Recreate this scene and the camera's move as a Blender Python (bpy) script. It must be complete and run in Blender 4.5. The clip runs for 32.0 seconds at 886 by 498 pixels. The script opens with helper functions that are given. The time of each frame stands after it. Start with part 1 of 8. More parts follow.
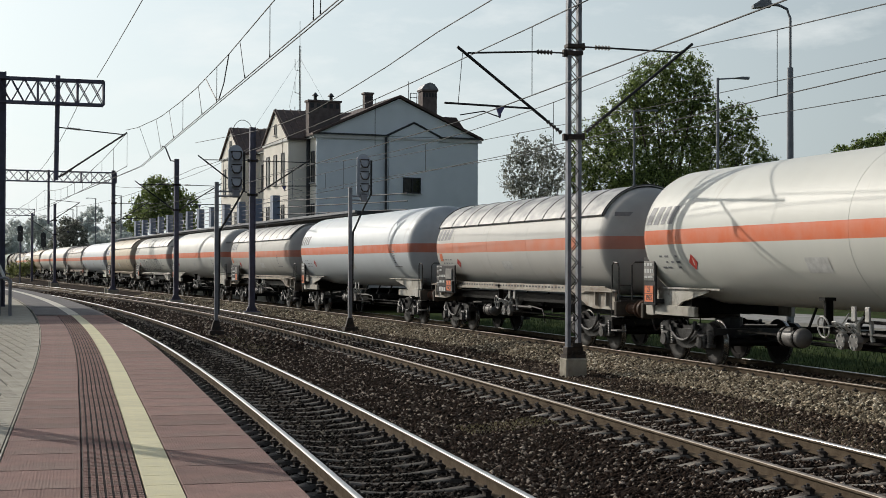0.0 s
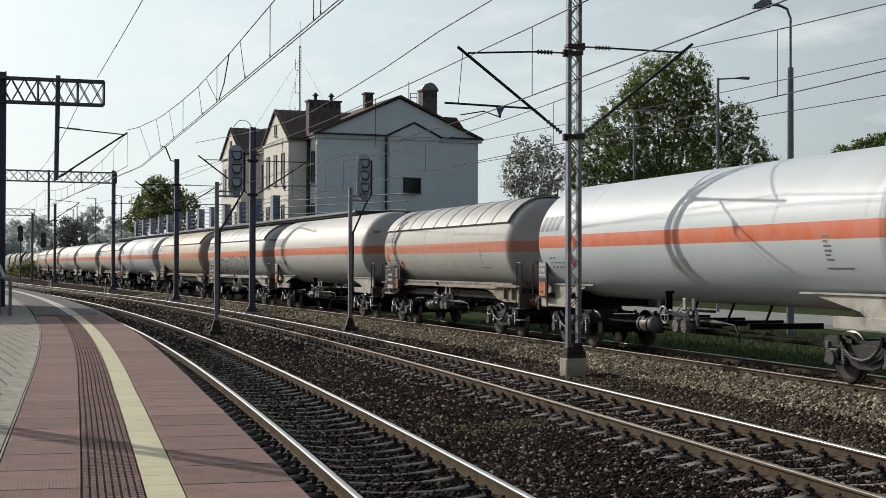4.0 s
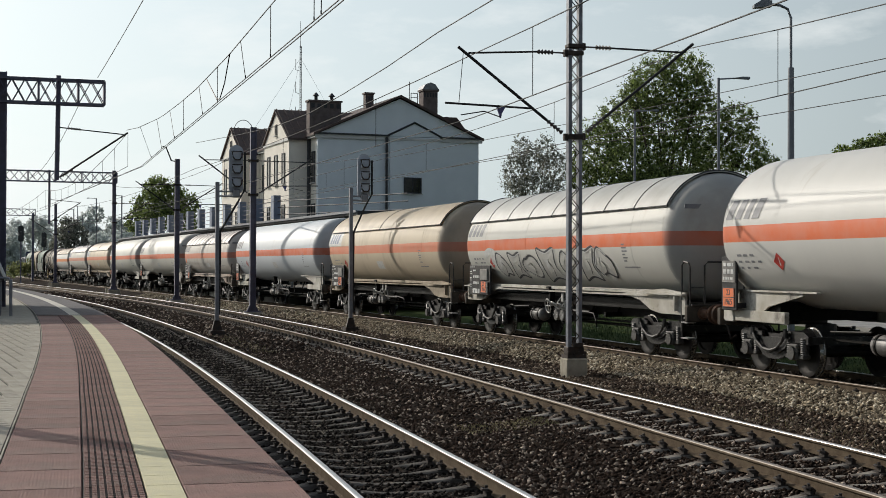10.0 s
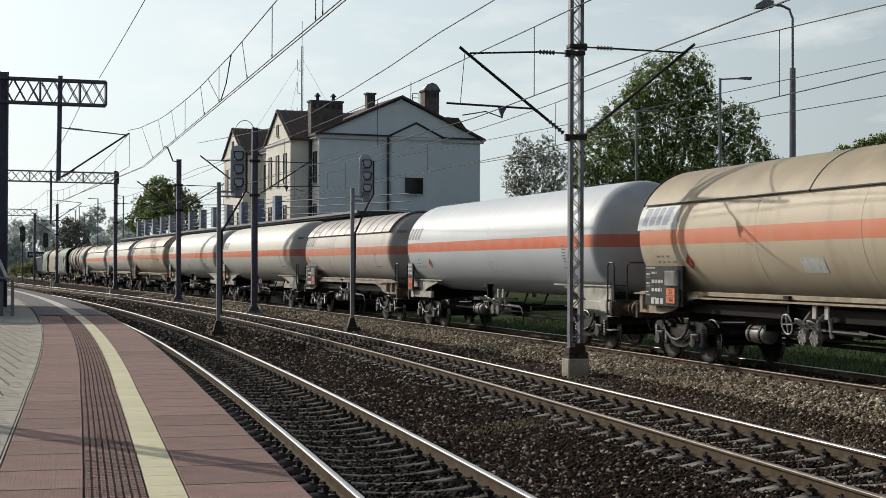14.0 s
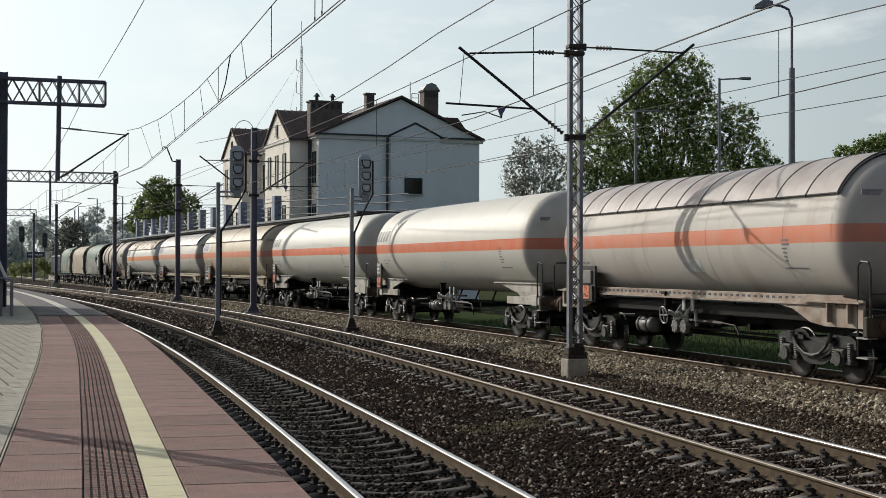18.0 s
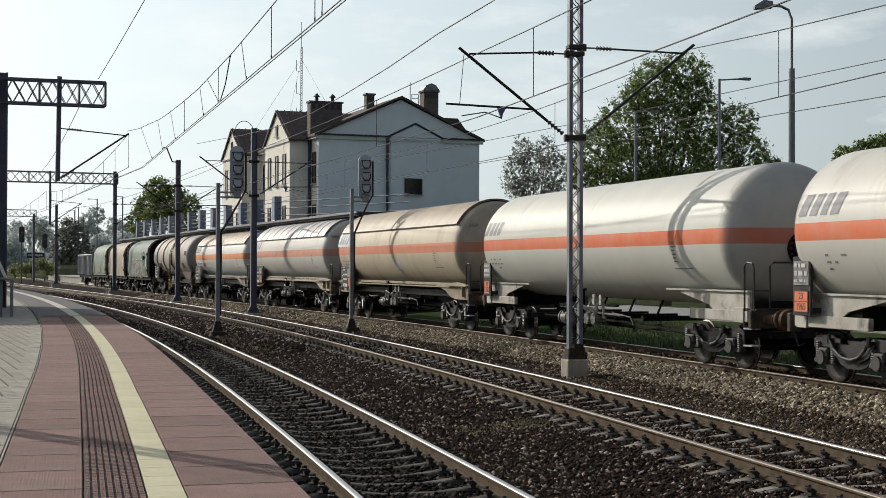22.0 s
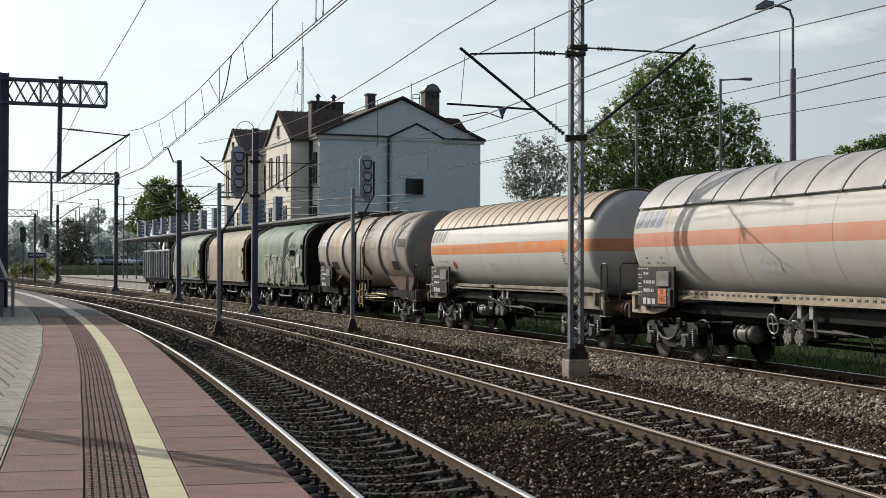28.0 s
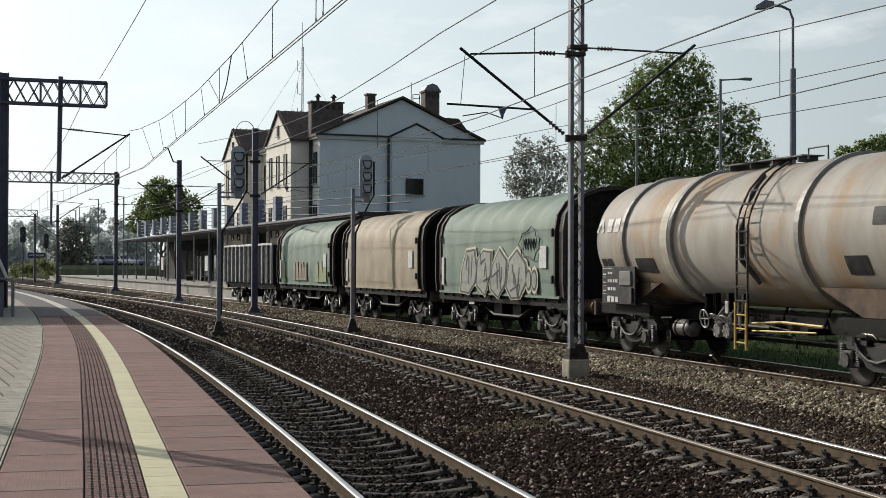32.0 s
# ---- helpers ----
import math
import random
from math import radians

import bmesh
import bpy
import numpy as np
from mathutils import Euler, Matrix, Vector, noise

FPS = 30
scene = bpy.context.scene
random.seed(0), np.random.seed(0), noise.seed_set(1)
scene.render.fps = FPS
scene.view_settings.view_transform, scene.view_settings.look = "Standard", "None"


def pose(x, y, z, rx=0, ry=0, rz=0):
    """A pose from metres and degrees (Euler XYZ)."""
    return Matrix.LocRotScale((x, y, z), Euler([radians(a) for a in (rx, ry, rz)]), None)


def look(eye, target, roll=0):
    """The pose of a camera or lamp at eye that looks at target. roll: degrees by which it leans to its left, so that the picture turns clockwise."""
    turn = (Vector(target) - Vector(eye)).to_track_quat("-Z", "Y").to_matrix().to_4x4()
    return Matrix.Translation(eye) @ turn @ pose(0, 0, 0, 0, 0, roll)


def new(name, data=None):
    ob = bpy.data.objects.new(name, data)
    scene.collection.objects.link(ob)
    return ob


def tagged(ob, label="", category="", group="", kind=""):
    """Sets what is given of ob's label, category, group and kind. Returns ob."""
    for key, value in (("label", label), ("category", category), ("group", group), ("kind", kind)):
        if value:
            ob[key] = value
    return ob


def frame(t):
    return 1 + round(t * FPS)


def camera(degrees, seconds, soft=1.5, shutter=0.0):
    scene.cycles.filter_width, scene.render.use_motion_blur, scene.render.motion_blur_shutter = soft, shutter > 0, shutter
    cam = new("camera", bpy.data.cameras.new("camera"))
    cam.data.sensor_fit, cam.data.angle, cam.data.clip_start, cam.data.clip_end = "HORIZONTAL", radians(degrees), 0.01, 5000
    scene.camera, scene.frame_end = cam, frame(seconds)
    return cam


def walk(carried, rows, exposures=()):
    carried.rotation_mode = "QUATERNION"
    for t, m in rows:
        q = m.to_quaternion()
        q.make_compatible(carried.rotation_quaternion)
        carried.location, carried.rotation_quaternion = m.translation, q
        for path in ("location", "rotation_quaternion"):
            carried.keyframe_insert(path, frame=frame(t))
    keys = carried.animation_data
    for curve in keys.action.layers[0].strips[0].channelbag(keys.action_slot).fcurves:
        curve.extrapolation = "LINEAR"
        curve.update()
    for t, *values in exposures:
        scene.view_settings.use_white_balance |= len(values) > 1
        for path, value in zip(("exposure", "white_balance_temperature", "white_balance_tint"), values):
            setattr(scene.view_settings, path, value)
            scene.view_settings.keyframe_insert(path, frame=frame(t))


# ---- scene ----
# ---- camera ----
FOV = 34.89
cam = camera(FOV, 32.0, soft=0.8, shutter=0.0)
EYE = Vector((0.0, 0.0, 2.065))
PITCH, ROLL = 0.746, 0.178


def aim(dx, dy):
    """The camera's pose with the small drift of the hand, in thousandths of a degree per unit."""
    return Matrix.Translation(EYE) @ pose(0, 0, 0, 90 + PITCH + dy * 0.02297, 0, dx * 0.02297) @ pose(0, 0, 0, 0, 0, ROLL)


# drift of the view: seconds, shift to the right, shift upwards
DRIFT = [(0, -4.5, -1.8), (3, -4.2, -1.8), (6, -4.4, -1.8), (8, -4.5, -2.0), (9, -3.6, -1.6), (10, -3.3, -1.8), (11, -2.8, -1.4),
         (12, -2.0, -1.3), (13, -1.8, -1.3), (13.6, -0.6, -1.3), (14.5, -0.8, -1.3), (16.5, -1.8, -1.2), (20, -2.0, -1.0),
         (21, -2.6, -0.8), (22, -1.9, -0.2), (23, -1.7, -0.2), (24, -0.6, -0.3), (25.5, -0.2, -0.3), (28, 0, 0), (32, 0, 0)]
walk(cam, [(t, aim(dx, dy)) for t, dx, dy in DRIFT], exposures=[(0, 0.0), (9, 0.02), (19, 0.07), (25, 0.12), (32, 0.14)])

# ---- light ----
SUN_ELEV, SUN_TO = 24.5, (0.745, -0.667)
world = bpy.data.worlds.new("sky")
scene.world = world
world.use_nodes = True
wn = world.node_tree.nodes
wl = world.node_tree.links
sky = wn.new("ShaderNodeTexSky")
sky.sky_type, sky.sun_disc = "NISHITA", False
sky.sun_elevation = radians(SUN_ELEV)
sky.sun_rotation = math.atan2(-SUN_TO[0], -SUN_TO[1])
sky.air_density, sky.dust_density, sky.ozone_density = 1.0, 3.0, 1.0
bg = wn["Background"]
bg.inputs["Strength"].default_value = 0.12
# haze that brightens towards the horizon, and thin cloud, on the sky's own directions
tcs = wn.new("ShaderNodeTexCoord")
mapc = wn.new("ShaderNodeMapping")
mapc.inputs["Scale"].default_value = (3.0, 3.0, 9.0)
cln = wn.new("ShaderNodeTexNoise")
cln.inputs["Scale"].default_value, cln.inputs["Detail"].default_value, cln.inputs["Roughness"].default_value = 2.0, 7.0, 0.6
clr = wn.new("ShaderNodeMapRange")
clr.inputs["From Min"].default_value, clr.inputs["From Max"].default_value = 0.5, 0.72
clr.inputs["To Max"].default_value = 0.6
sep = wn.new("ShaderNodeSeparateXYZ")
elev = wn.new("ShaderNodeMapRange")
elev.interpolation_type = "SMOOTHSTEP"
elev.inputs["From Min"].default_value, elev.inputs["From Max"].default_value = 0.0, 0.75
elev.inputs["To Min"].default_value, elev.inputs["To Max"].default_value = 0.86, 0.3
hzm = wn.new("ShaderNodeMix")
hzm.data_type = "RGBA"
hzm.inputs["B"].default_value = (6.3, 7.0, 7.3, 1)
clm = wn.new("ShaderNodeMix")
clm.data_type = "RGBA"
clm.inputs["B"].default_value = (8.0, 8.2, 8.1, 1)
# the haze is brightest towards the sun and fades on the far side of the sky
sund = wn.new("ShaderNodeVectorMath")
sund.operation = "DOT_PRODUCT"
sund.inputs[1].default_value = (-SUN_TO[0], -SUN_TO[1], 0.0)
fade = wn.new("ShaderNodeMapRange")
fade.inputs["From Min"].default_value, fade.inputs["From Max"].default_value = 0.02, 0.9
fade.inputs["To Min"].default_value, fade.inputs["To Max"].default_value = 0.22, 1.14
hcol = wn.new("ShaderNodeMix")
hcol.data_type, hcol.clamp_factor = "RGBA", False
hcol.inputs["A"].default_value, hcol.inputs["B"].default_value = (0.0, 0.0, 0.0, 1), (6.15, 7.1, 7.45, 1)
wl.new(tcs.outputs["Generated"], sund.inputs[0])
wl.new(sund.outputs["Value"], fade.inputs["Value"])
wl.new(fade.outputs["Result"], hcol.inputs["Factor"])
wl.new(hcol.outputs["Result"], hzm.inputs["B"])
wl.new(tcs.outputs["Generated"], mapc.inputs["Vector"])
wl.new(tcs.outputs["Generated"], sep.inputs["Vector"])
wl.new(sep.outputs["Z"], elev.inputs["Value"])
wl.new(mapc.outputs["Vector"], cln.inputs["Vector"])
wl.new(cln.outputs["Fac"], clr.inputs["Value"])
wl.new(sky.outputs["Color"], hzm.inputs["A"])
wl.new(elev.outputs["Result"], hzm.inputs["Factor"])
wl.new(hzm.outputs["Result"], clm.inputs["A"])
wl.new(clr.outputs["Result"], clm.inputs["Factor"])
wl.new(clm.outputs["Result"], bg.inputs["Color"])

sun = new("sun", bpy.data.lights.new("sun", "SUN"))
sun.data.energy, sun.data.angle, sun.data.color = 3.0, radians(0.55), (1.0, 0.94, 0.85)
el = radians(SUN_ELEV)
sdir = Vector((SUN_TO[0], SUN_TO[1], 0)).normalized() * math.cos(el) + Vector((0, 0, -math.sin(el)))
sun.matrix_world = look((0, 0, 60), Vector((0, 0, 60)) + sdir)

# ---- materials ----


def mat(name, color, rough=0.6, metal=0.0, color2=None, scale=4.0, amount=0.5, bump=0.0, bump_scale=40.0, stretch=None, coat=0.0, grime=None, grime_scale=1.5, grime_at=(0.5, 0.7), spot=0.0, spec=0.5):
    """A procedural surface: a base colour with a second one in coarse noise, a dirt colour in a wider noise, and a fine relief."""
    m = bpy.data.materials.new(name)
    m.use_nodes = True
    n, l = m.node_tree.nodes, m.node_tree.links
    b = n["Principled BSDF"]
    b.inputs["Roughness"].default_value, b.inputs["Metallic"].default_value = rough, metal
    b.inputs["Coat Weight"].default_value = coat
    b.inputs["Specular IOR Level"].default_value = spec
    tc = n.new("ShaderNodeTexCoord")
    src = tc.outputs["Object"]
    if stretch:
        mp = n.new("ShaderNodeMapping")
        mp.inputs["Scale"].default_value = stretch
        l.new(src, mp.inputs["Vector"])
        src = mp.outputs["Vector"]
    c2 = color2 or tuple(c * 0.7 for c in color)
    nz = n.new("ShaderNodeTexNoise")
    nz.inputs["Scale"].default_value, nz.inputs["Detail"].default_value = scale, 6.0
    l.new(src, nz.inputs["Vector"])
    rp_ = n.new("ShaderNodeMapRange")
    rp_.inputs["From Min"].default_value, rp_.inputs["From Max"].default_value = 0.35, 0.68
    rp_.inputs["To Max"].default_value = amount
    l.new(nz.outputs["Fac"], rp_.inputs["Value"])
    mx = n.new("ShaderNodeMix")
    mx.data_type = "RGBA"
    mx.inputs["A"].default_value, mx.inputs["B"].default_value = (*color, 1), (*c2, 1)
    l.new(rp_.outputs["Result"], mx.inputs["Factor"])
    out = mx.outputs["Result"]
    if grime:
        g = n.new("ShaderNodeTexNoise")
        g.inputs["Scale"].default_value, g.inputs["Detail"].default_value, g.inputs["Roughness"].default_value = grime_scale, 8.0, 0.65
        l.new(src, g.inputs["Vector"])
        gr = n.new("ShaderNodeMapRange")
        gr.inputs["From Min"].default_value, gr.inputs["From Max"].default_value = grime_at
        l.new(g.outputs["Fac"], gr.inputs["Value"])
        gm = n.new("ShaderNodeMix")
        gm.data_type = "RGBA"
        gm.inputs["B"].default_value = (*grime, 1)
        l.new(gr.outputs["Result"], gm.inputs["Factor"])
        l.new(out, gm.inputs["A"])
        out = gm.outputs["Result"]
    if spot:
        oi = n.new("ShaderNodeObjectInfo")
        hv = n.new("ShaderNodeHueSaturation")
        vr = n.new("ShaderNodeMapRange")
        vr.inputs["To Min"].default_value, vr.inputs["To Max"].default_value = 1 - spot, 1 + spot
        l.new(oi.outputs["Random"], vr.inputs["Value"])
        l.new(vr.outputs["Result"], hv.inputs["Value"])
        l.new(out, hv.inputs["Color"])
        out = hv.outputs["Color"]
    l.new(out, b.inputs["Base Color"])
    if bump:
        bn = n.new("ShaderNodeTexNoise")
        bn.inputs["Scale"].default_value, bn.inputs["Detail"].default_value = bump_scale, 4.0
        l.new(src, bn.inputs["Vector"])
        bp = n.new("ShaderNodeBump")
        bp.inputs["Strength"].default_value, bp.inputs["Distance"].default_value = min(1.0, bump), 0.02
        l.new(bn.outputs["Fac"], bp.inputs["Height"])
        l.new(bp.outputs["Normal"], b.inputs["Normal"])
    return m
M = {}
M["ballast"] = mat("ballast", (0.014, 0.0095, 0.0075), 0.95, color2=(0.034, 0.024, 0.018), scale=14, amount=1.0, bump=1.0, bump_scale=22, grime=(0.014, 0.011, 0.009), grime_scale=0.35, spec=0.03)
M["soil"] = mat("soil", (0.09, 0.07, 0.05), 0.95, color2=(0.16, 0.13, 0.09), scale=3, amount=1.0, bump=1.0, bump_scale=30)
M["grass_ground"] = mat("grass_ground", (0.025, 0.042, 0.012), 0.95, color2=(0.06, 0.062, 0.022), scale=0.8, amount=1.0, bump=1.0, bump_scale=14, spec=0.02)
M["rail_top"] = mat("rail_top", (0.5, 0.49, 0.48), 0.38, 0.9, scale=30, amount=0.4)
# left rails without a sun glint: its absence is put into a darker colour
M["rail_no_glint"] = mat("rail_no_glint", (0.24, 0.21, 0.18), 0.55, 0.6, color2=(0.13, 0.1, 0.08), scale=12, amount=0.8)
M["rail_rust"] = mat("rail_rust", (0.075, 0.053, 0.035), 0.8, 0.0, color2=(0.12, 0.092, 0.062), scale=6, amount=1.0, bump=0.4, spec=0.08)
M["concrete"] = mat("concrete", (0.36, 0.34, 0.31), 0.9, color2=(0.24, 0.22, 0.2), scale=5, amount=1.0, bump=0.5, bump_scale=60, spot=0.15)
M["sleeper"] = mat("sleeper", (0.3, 0.275, 0.24), 0.92, color2=(0.1, 0.08, 0.065), scale=5, amount=1.0, bump=0.6, bump_scale=50, spot=0.2, spec=0.1)
M["iron"] = mat("iron", (0.035, 0.032, 0.03), 0.6, 0.3, color2=(0.07, 0.05, 0.04), scale=9, amount=1.0, bump=0.3, spec=0.25)
# near-black base: the deep shade below the wagons is put into the colour
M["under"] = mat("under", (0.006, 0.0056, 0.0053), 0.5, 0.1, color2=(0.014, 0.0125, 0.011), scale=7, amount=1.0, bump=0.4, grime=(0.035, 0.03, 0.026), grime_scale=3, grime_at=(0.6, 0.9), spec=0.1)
M["mast_paint"] = mat("mast_paint", (0.105, 0.105, 0.16), 0.55, 0.2, color2=(0.075, 0.07, 0.085), scale=3, amount=0.9, bump=0.2)
M["red_pave"] = mat("red_pave", (0.28, 0.168, 0.143), 0.85, color2=(0.205, 0.122, 0.104), scale=2.5, amount=0.9, bump=0.6, bump_scale=120, spot=0.14, grime=(0.24, 0.2, 0.17), grime_scale=0.8, grime_at=(0.5, 0.85), spec=0.25)
M["grey_pave"] = mat("grey_pave", (0.39, 0.36, 0.295), 0.85, color2=(0.285, 0.26, 0.21), scale=3, amount=0.8, bump=0.4, bump_scale=80, spot=0.12, spec=0.25)
M["yellow"] = mat("yellow", (0.64, 0.585, 0.36), 0.75, color2=(0.55, 0.51, 0.34), scale=5, amount=0.8, bump=0.3, bump_scale=90, spot=0.06)
M["gable"] = mat("gable", (0.78, 0.83, 0.86), 0.9, color2=(0.71, 0.76, 0.79), scale=0.8, amount=0.8, bump=0.2, bump_scale=20)
M["facade"] = mat("facade", (0.84, 0.79, 0.7), 0.9, color2=(0.75, 0.7, 0.61), scale=0.9, amount=0.8, bump=0.2, bump_scale=20)
M["roof"] = mat("roof", (0.1, 0.065, 0.055), 0.8, color2=(0.06, 0.045, 0.04), scale=3, amount=1.0, bump=0.4)
M["tree_leaf"] = mat("tree_leaf", (0.05, 0.085, 0.02), 0.6, color2=(0.085, 0.12, 0.03), scale=0.5, amount=1.0)
M["bark"] = mat("bark", (0.09, 0.07, 0.05), 0.95, scale=4, bump=0.6)
M["wire"] = mat("wire", (0.03, 0.03, 0.03), 0.6, 0.5)

# ---- plan: one curved line, along which everything lies ----
STEP = 1.0
S0, S1 = -260.0, 420.0


def bend(s):
    s = min(max(s, -10.0), 140.0)
    k = -0.00154 - 0.0000143 * s + 0.00399 * s * s / 20000
    return k


def _plan():
    n = int((S1 - S0) / STEP) + 1
    xs, ys, th = np.zeros(n), np.zeros(n), np.zeros(n)
    i0 = int(-S0 / STEP)
    th[i0] = -0.22072
    for i in range(i0, n - 1):
        s = S0 + i * STEP
        th[i + 1] = th[i] + (bend(s + STEP / 2) if s < 140 else 0.0) * STEP
    for i in range(i0, 0, -1):
        s = S0 + i * STEP
        th[i - 1] = th[i] - (bend(s - STEP / 2) if s > -20 else 0.0) * STEP
    for i in range(i0, n - 1):
        m = (th[i] + th[i + 1]) / 2
        xs[i + 1], ys[i + 1] = xs[i] + math.sin(m) * STEP, ys[i] + math.cos(m) * STEP
    for i in range(i0, 0, -1):
        m = (th[i] + th[i - 1]) / 2
        xs[i - 1], ys[i - 1] = xs[i] - math.sin(m) * STEP, ys[i] - math.cos(m) * STEP
    return xs, ys, th


PX, PY, PT = _plan()
PS = S0 + np.arange(len(PX)) * STEP
RAIL0 = 2.194          # offset of the nearest rail from the plan line
GAUGE = 1.505


def head(s):
    return float(np.interp(s, PS, PT))


def at(s, off=0.0, z=0.0):
    """The point at chainage s, off metres to the right of the nearest rail."""
    t = head(s)
    o = off + RAIL0
    return Vector((float(np.interp(s, PS, PX)) + math.cos(t) * o, float(np.interp(s, PS, PY)) - math.sin(t) * o, z))


def pshift(s):
    """Small sideways run of the platform edge against the track's curve, fitted to the camera's view."""
    return float(np.interp(s, (5, 9.8, 13.5, 18, 60), (0.15, 0.07, 0.025, -0.012, -0.012)))


def pframe(s, off, z):
    """A pose on the platform's own curve."""
    a = math.atan((pshift(s + 0.5) - pshift(s - 0.5)))
    return Matrix.Translation(at(s, off + pshift(s), z)) @ Matrix.Rotation(-head(s) - a, 4, "Z")


def frame_at(s, off=0.0, z=0.0):
    """A pose at chainage s: x to the right of the line, y along it."""
    return Matrix.Translation(at(s, off, z)) @ Matrix.Rotation(-head(s), 4, "Z")


def off2(s):
    return 4.621


OFF3_S = (-300, -40, 0, 60, 85, 111, 132, 147, 176, 219, 250, 420)
OFF3_O = (12.17, 12.17, 11.37, 10.2, 9.75, 10.05, 10.85, 11.3, 12.0, 14.0, 15.0, 17.5)
_g = np.arange(-300, 421, 1.0)
_o = np.convolve(np.pad(np.interp(_g, OFF3_S, OFF3_O), 12, mode="edge"), np.ones(25) / 25, mode="valid")


def off3(s):
    """Left rail of the third track: it closes in on the second and parts from it again, fitted to the camera's view."""
    return float(np.interp(s, _g, _o))


# ---- building blocks ----


def box(bm, cx, cy, cz, sx, sy, sz, m=None, bev=0.0):
    r = bmesh.ops.create_cube(bm, size=1.0)
    vs = r["verts"]
    for v in vs:
        v.co = Vector((v.co.x * sx + cx, v.co.y * sy + cy, v.co.z * sz + cz))
    if bev:
        es = {e for v in vs for e in v.link_edges}
        r2 = bmesh.ops.bevel(bm, geom=list(es), offset=bev, segments=1, affect="EDGES")
        vs = list({v for f in r2["faces"] for v in f.verts} | {v for v in vs if v.is_valid})
    if m is not None:
        for v in vs:
            v.co = m @ v.co
    return vs


def rod(bm, a, b, r, seg=8, r2=None, caps=True):
    """A round bar from a to b."""
    a, b = Vector(a), Vector(b)
    d = b - a
    q = d.to_track_quat("Z", "Y").to_matrix().to_4x4()
    m = Matrix.Translation((a + b) / 2) @ q
    bmesh.ops.create_cone(bm, cap_ends=caps, segments=seg, radius1=r, radius2=r if r2 is None else r2, depth=d.length, matrix=m)


def bent(bm, pts, r, seg=6):
    """A round bar through several points."""
    sweep(bm, [Vector(p) for p in pts], [(r * math.cos(i * math.tau / seg), r * math.sin(i * math.tau / seg)) for i in range(seg)])


def sweep(bm, pts, prof, up=Vector((0, 0, 1)), caps=True, closed=True):
    """Carries a profile (sideways, upwards) along a line of points."""
    rings = []
    n = len(pts)
    for i, p in enumerate(pts):
        d = (pts[min(i + 1, n - 1)] - pts[max(i - 1, 0)]).normalized()
        u = up if abs(d.dot(up)) < 0.95 else Vector((0, 1, 0))
        x = d.cross(u).normalized()
        y = x.cross(d).normalized()
        rings.append([bm.verts.new(p + x * a + y * b) for a, b in prof])
    k = len(prof)
    for r0, r1 in zip(rings, rings[1:]):
        for j in range(k if closed else k - 1):
            bm.faces.new((r0[j], r0[(j + 1) % k], r1[(j + 1) % k], r1[j]))
    if caps and closed:
        bm.faces.new(rings[0])
        bm.faces.new(list(reversed(rings[-1])))
    return rings


def prism(bm, outline, depth, m=None):
    """A flat outline in x and z, given a thickness along y."""
    m = m or Matrix()
    a = [bm.verts.new(m @ Vector((x, -depth / 2, z))) for x, z in outline]
    b = [bm.verts.new(m @ Vector((x, depth / 2, z))) for x, z in outline]
    bm.faces.new(a)
    bm.faces.new(list(reversed(b)))
    n = len(a)
    for i in range(n):
        bm.faces.new((a[(i + 1) % n], a[i], b[i], b[(i + 1) % n]))


def lathe(bm, prof, axis="X", seg=32, m=None):
    """Turns a profile (along, radius) round an axis."""
    m = m or Matrix()
    rings = []
    for a, r in prof:
        ring = []
        for i in range(seg):
            t = i * math.tau / seg
            c, s = r * math.cos(t), r * math.sin(t)
            co = (a, c, s) if axis == "X" else ((c, a, s) if axis == "Y" else (c, s, a))
            ring.append(bm.verts.new(m @ Vector(co)))
        rings.append(ring)
    for r0, r1 in zip(rings, rings[1:]):
        for j in range(seg):
            bm.faces.new((r0[j], r0[(j + 1) % seg], r1[(j + 1) % seg], r1[j]))
    bm.faces.new(rings[0])
    bm.faces.new(list(reversed(rings[-1])))


def mesh_of(name, bm, material, smooth=None):
    bmesh.ops.recalc_face_normals(bm, faces=bm.faces)
    me = bpy.data.meshes.new(name)
    bm.to_mesh(me)
    bm.free()
    mats = material if isinstance(material, (list, tuple)) else [material]
    for m in mats:
        me.materials.append(m)
    if smooth is not None:
        me.polygons.foreach_set("use_smooth", [True] * len(me.polygons))
        me.set_sharp_from_angle(angle=radians(smooth))
    return me


def part(name, bm, material, parent, label="", smooth=None):
    ob = new(name, mesh_of(name, bm, material, smooth))
    ob.parent = parent
    if label:
        tagged(ob, label)
    return ob


def piece(name, me, parent, m, label=""):
    """A piece that shares its mesh with others."""
    ob = new(name, me)
    ob.parent = parent
    ob.matrix_basis = m
    if label:
        tagged(ob, label)
    return ob


def thing(name, m, label, category, group="", kind=""):
    ob = new(name)
    ob.empty_display_size = 0.2
    ob.matrix_basis = m
    return tagged(ob, label, category, group, kind)


def solid(name, bm, material, label, category, group="", kind="", m=None, smooth=None):
    ob = new(name, mesh_of(name, bm, material, smooth))
    if m is not None:
        ob.matrix_basis = m
    return tagged(ob, label, category, group, kind)


def BM():
    return bmesh.new()


def strip(name, offs_z, s_list, material, label, category, kind="structure"):
    """A ribbon along the line with a cross-section of (offset, height), offsets may be functions of s."""
    bm = BM()
    rows = []
    for s in s_list:
        rows.append([bm.verts.new(at(s, o(s) if callable(o) else o, z)) for o, z in offs_z])
    for a, b in zip(rows, rows[1:]):
        for j in range(len(offs_z) - 1):
            bm.faces.new((a[j], a[j + 1], b[j + 1], b[j]))
    return solid(name, bm, material, label, category, kind=kind)


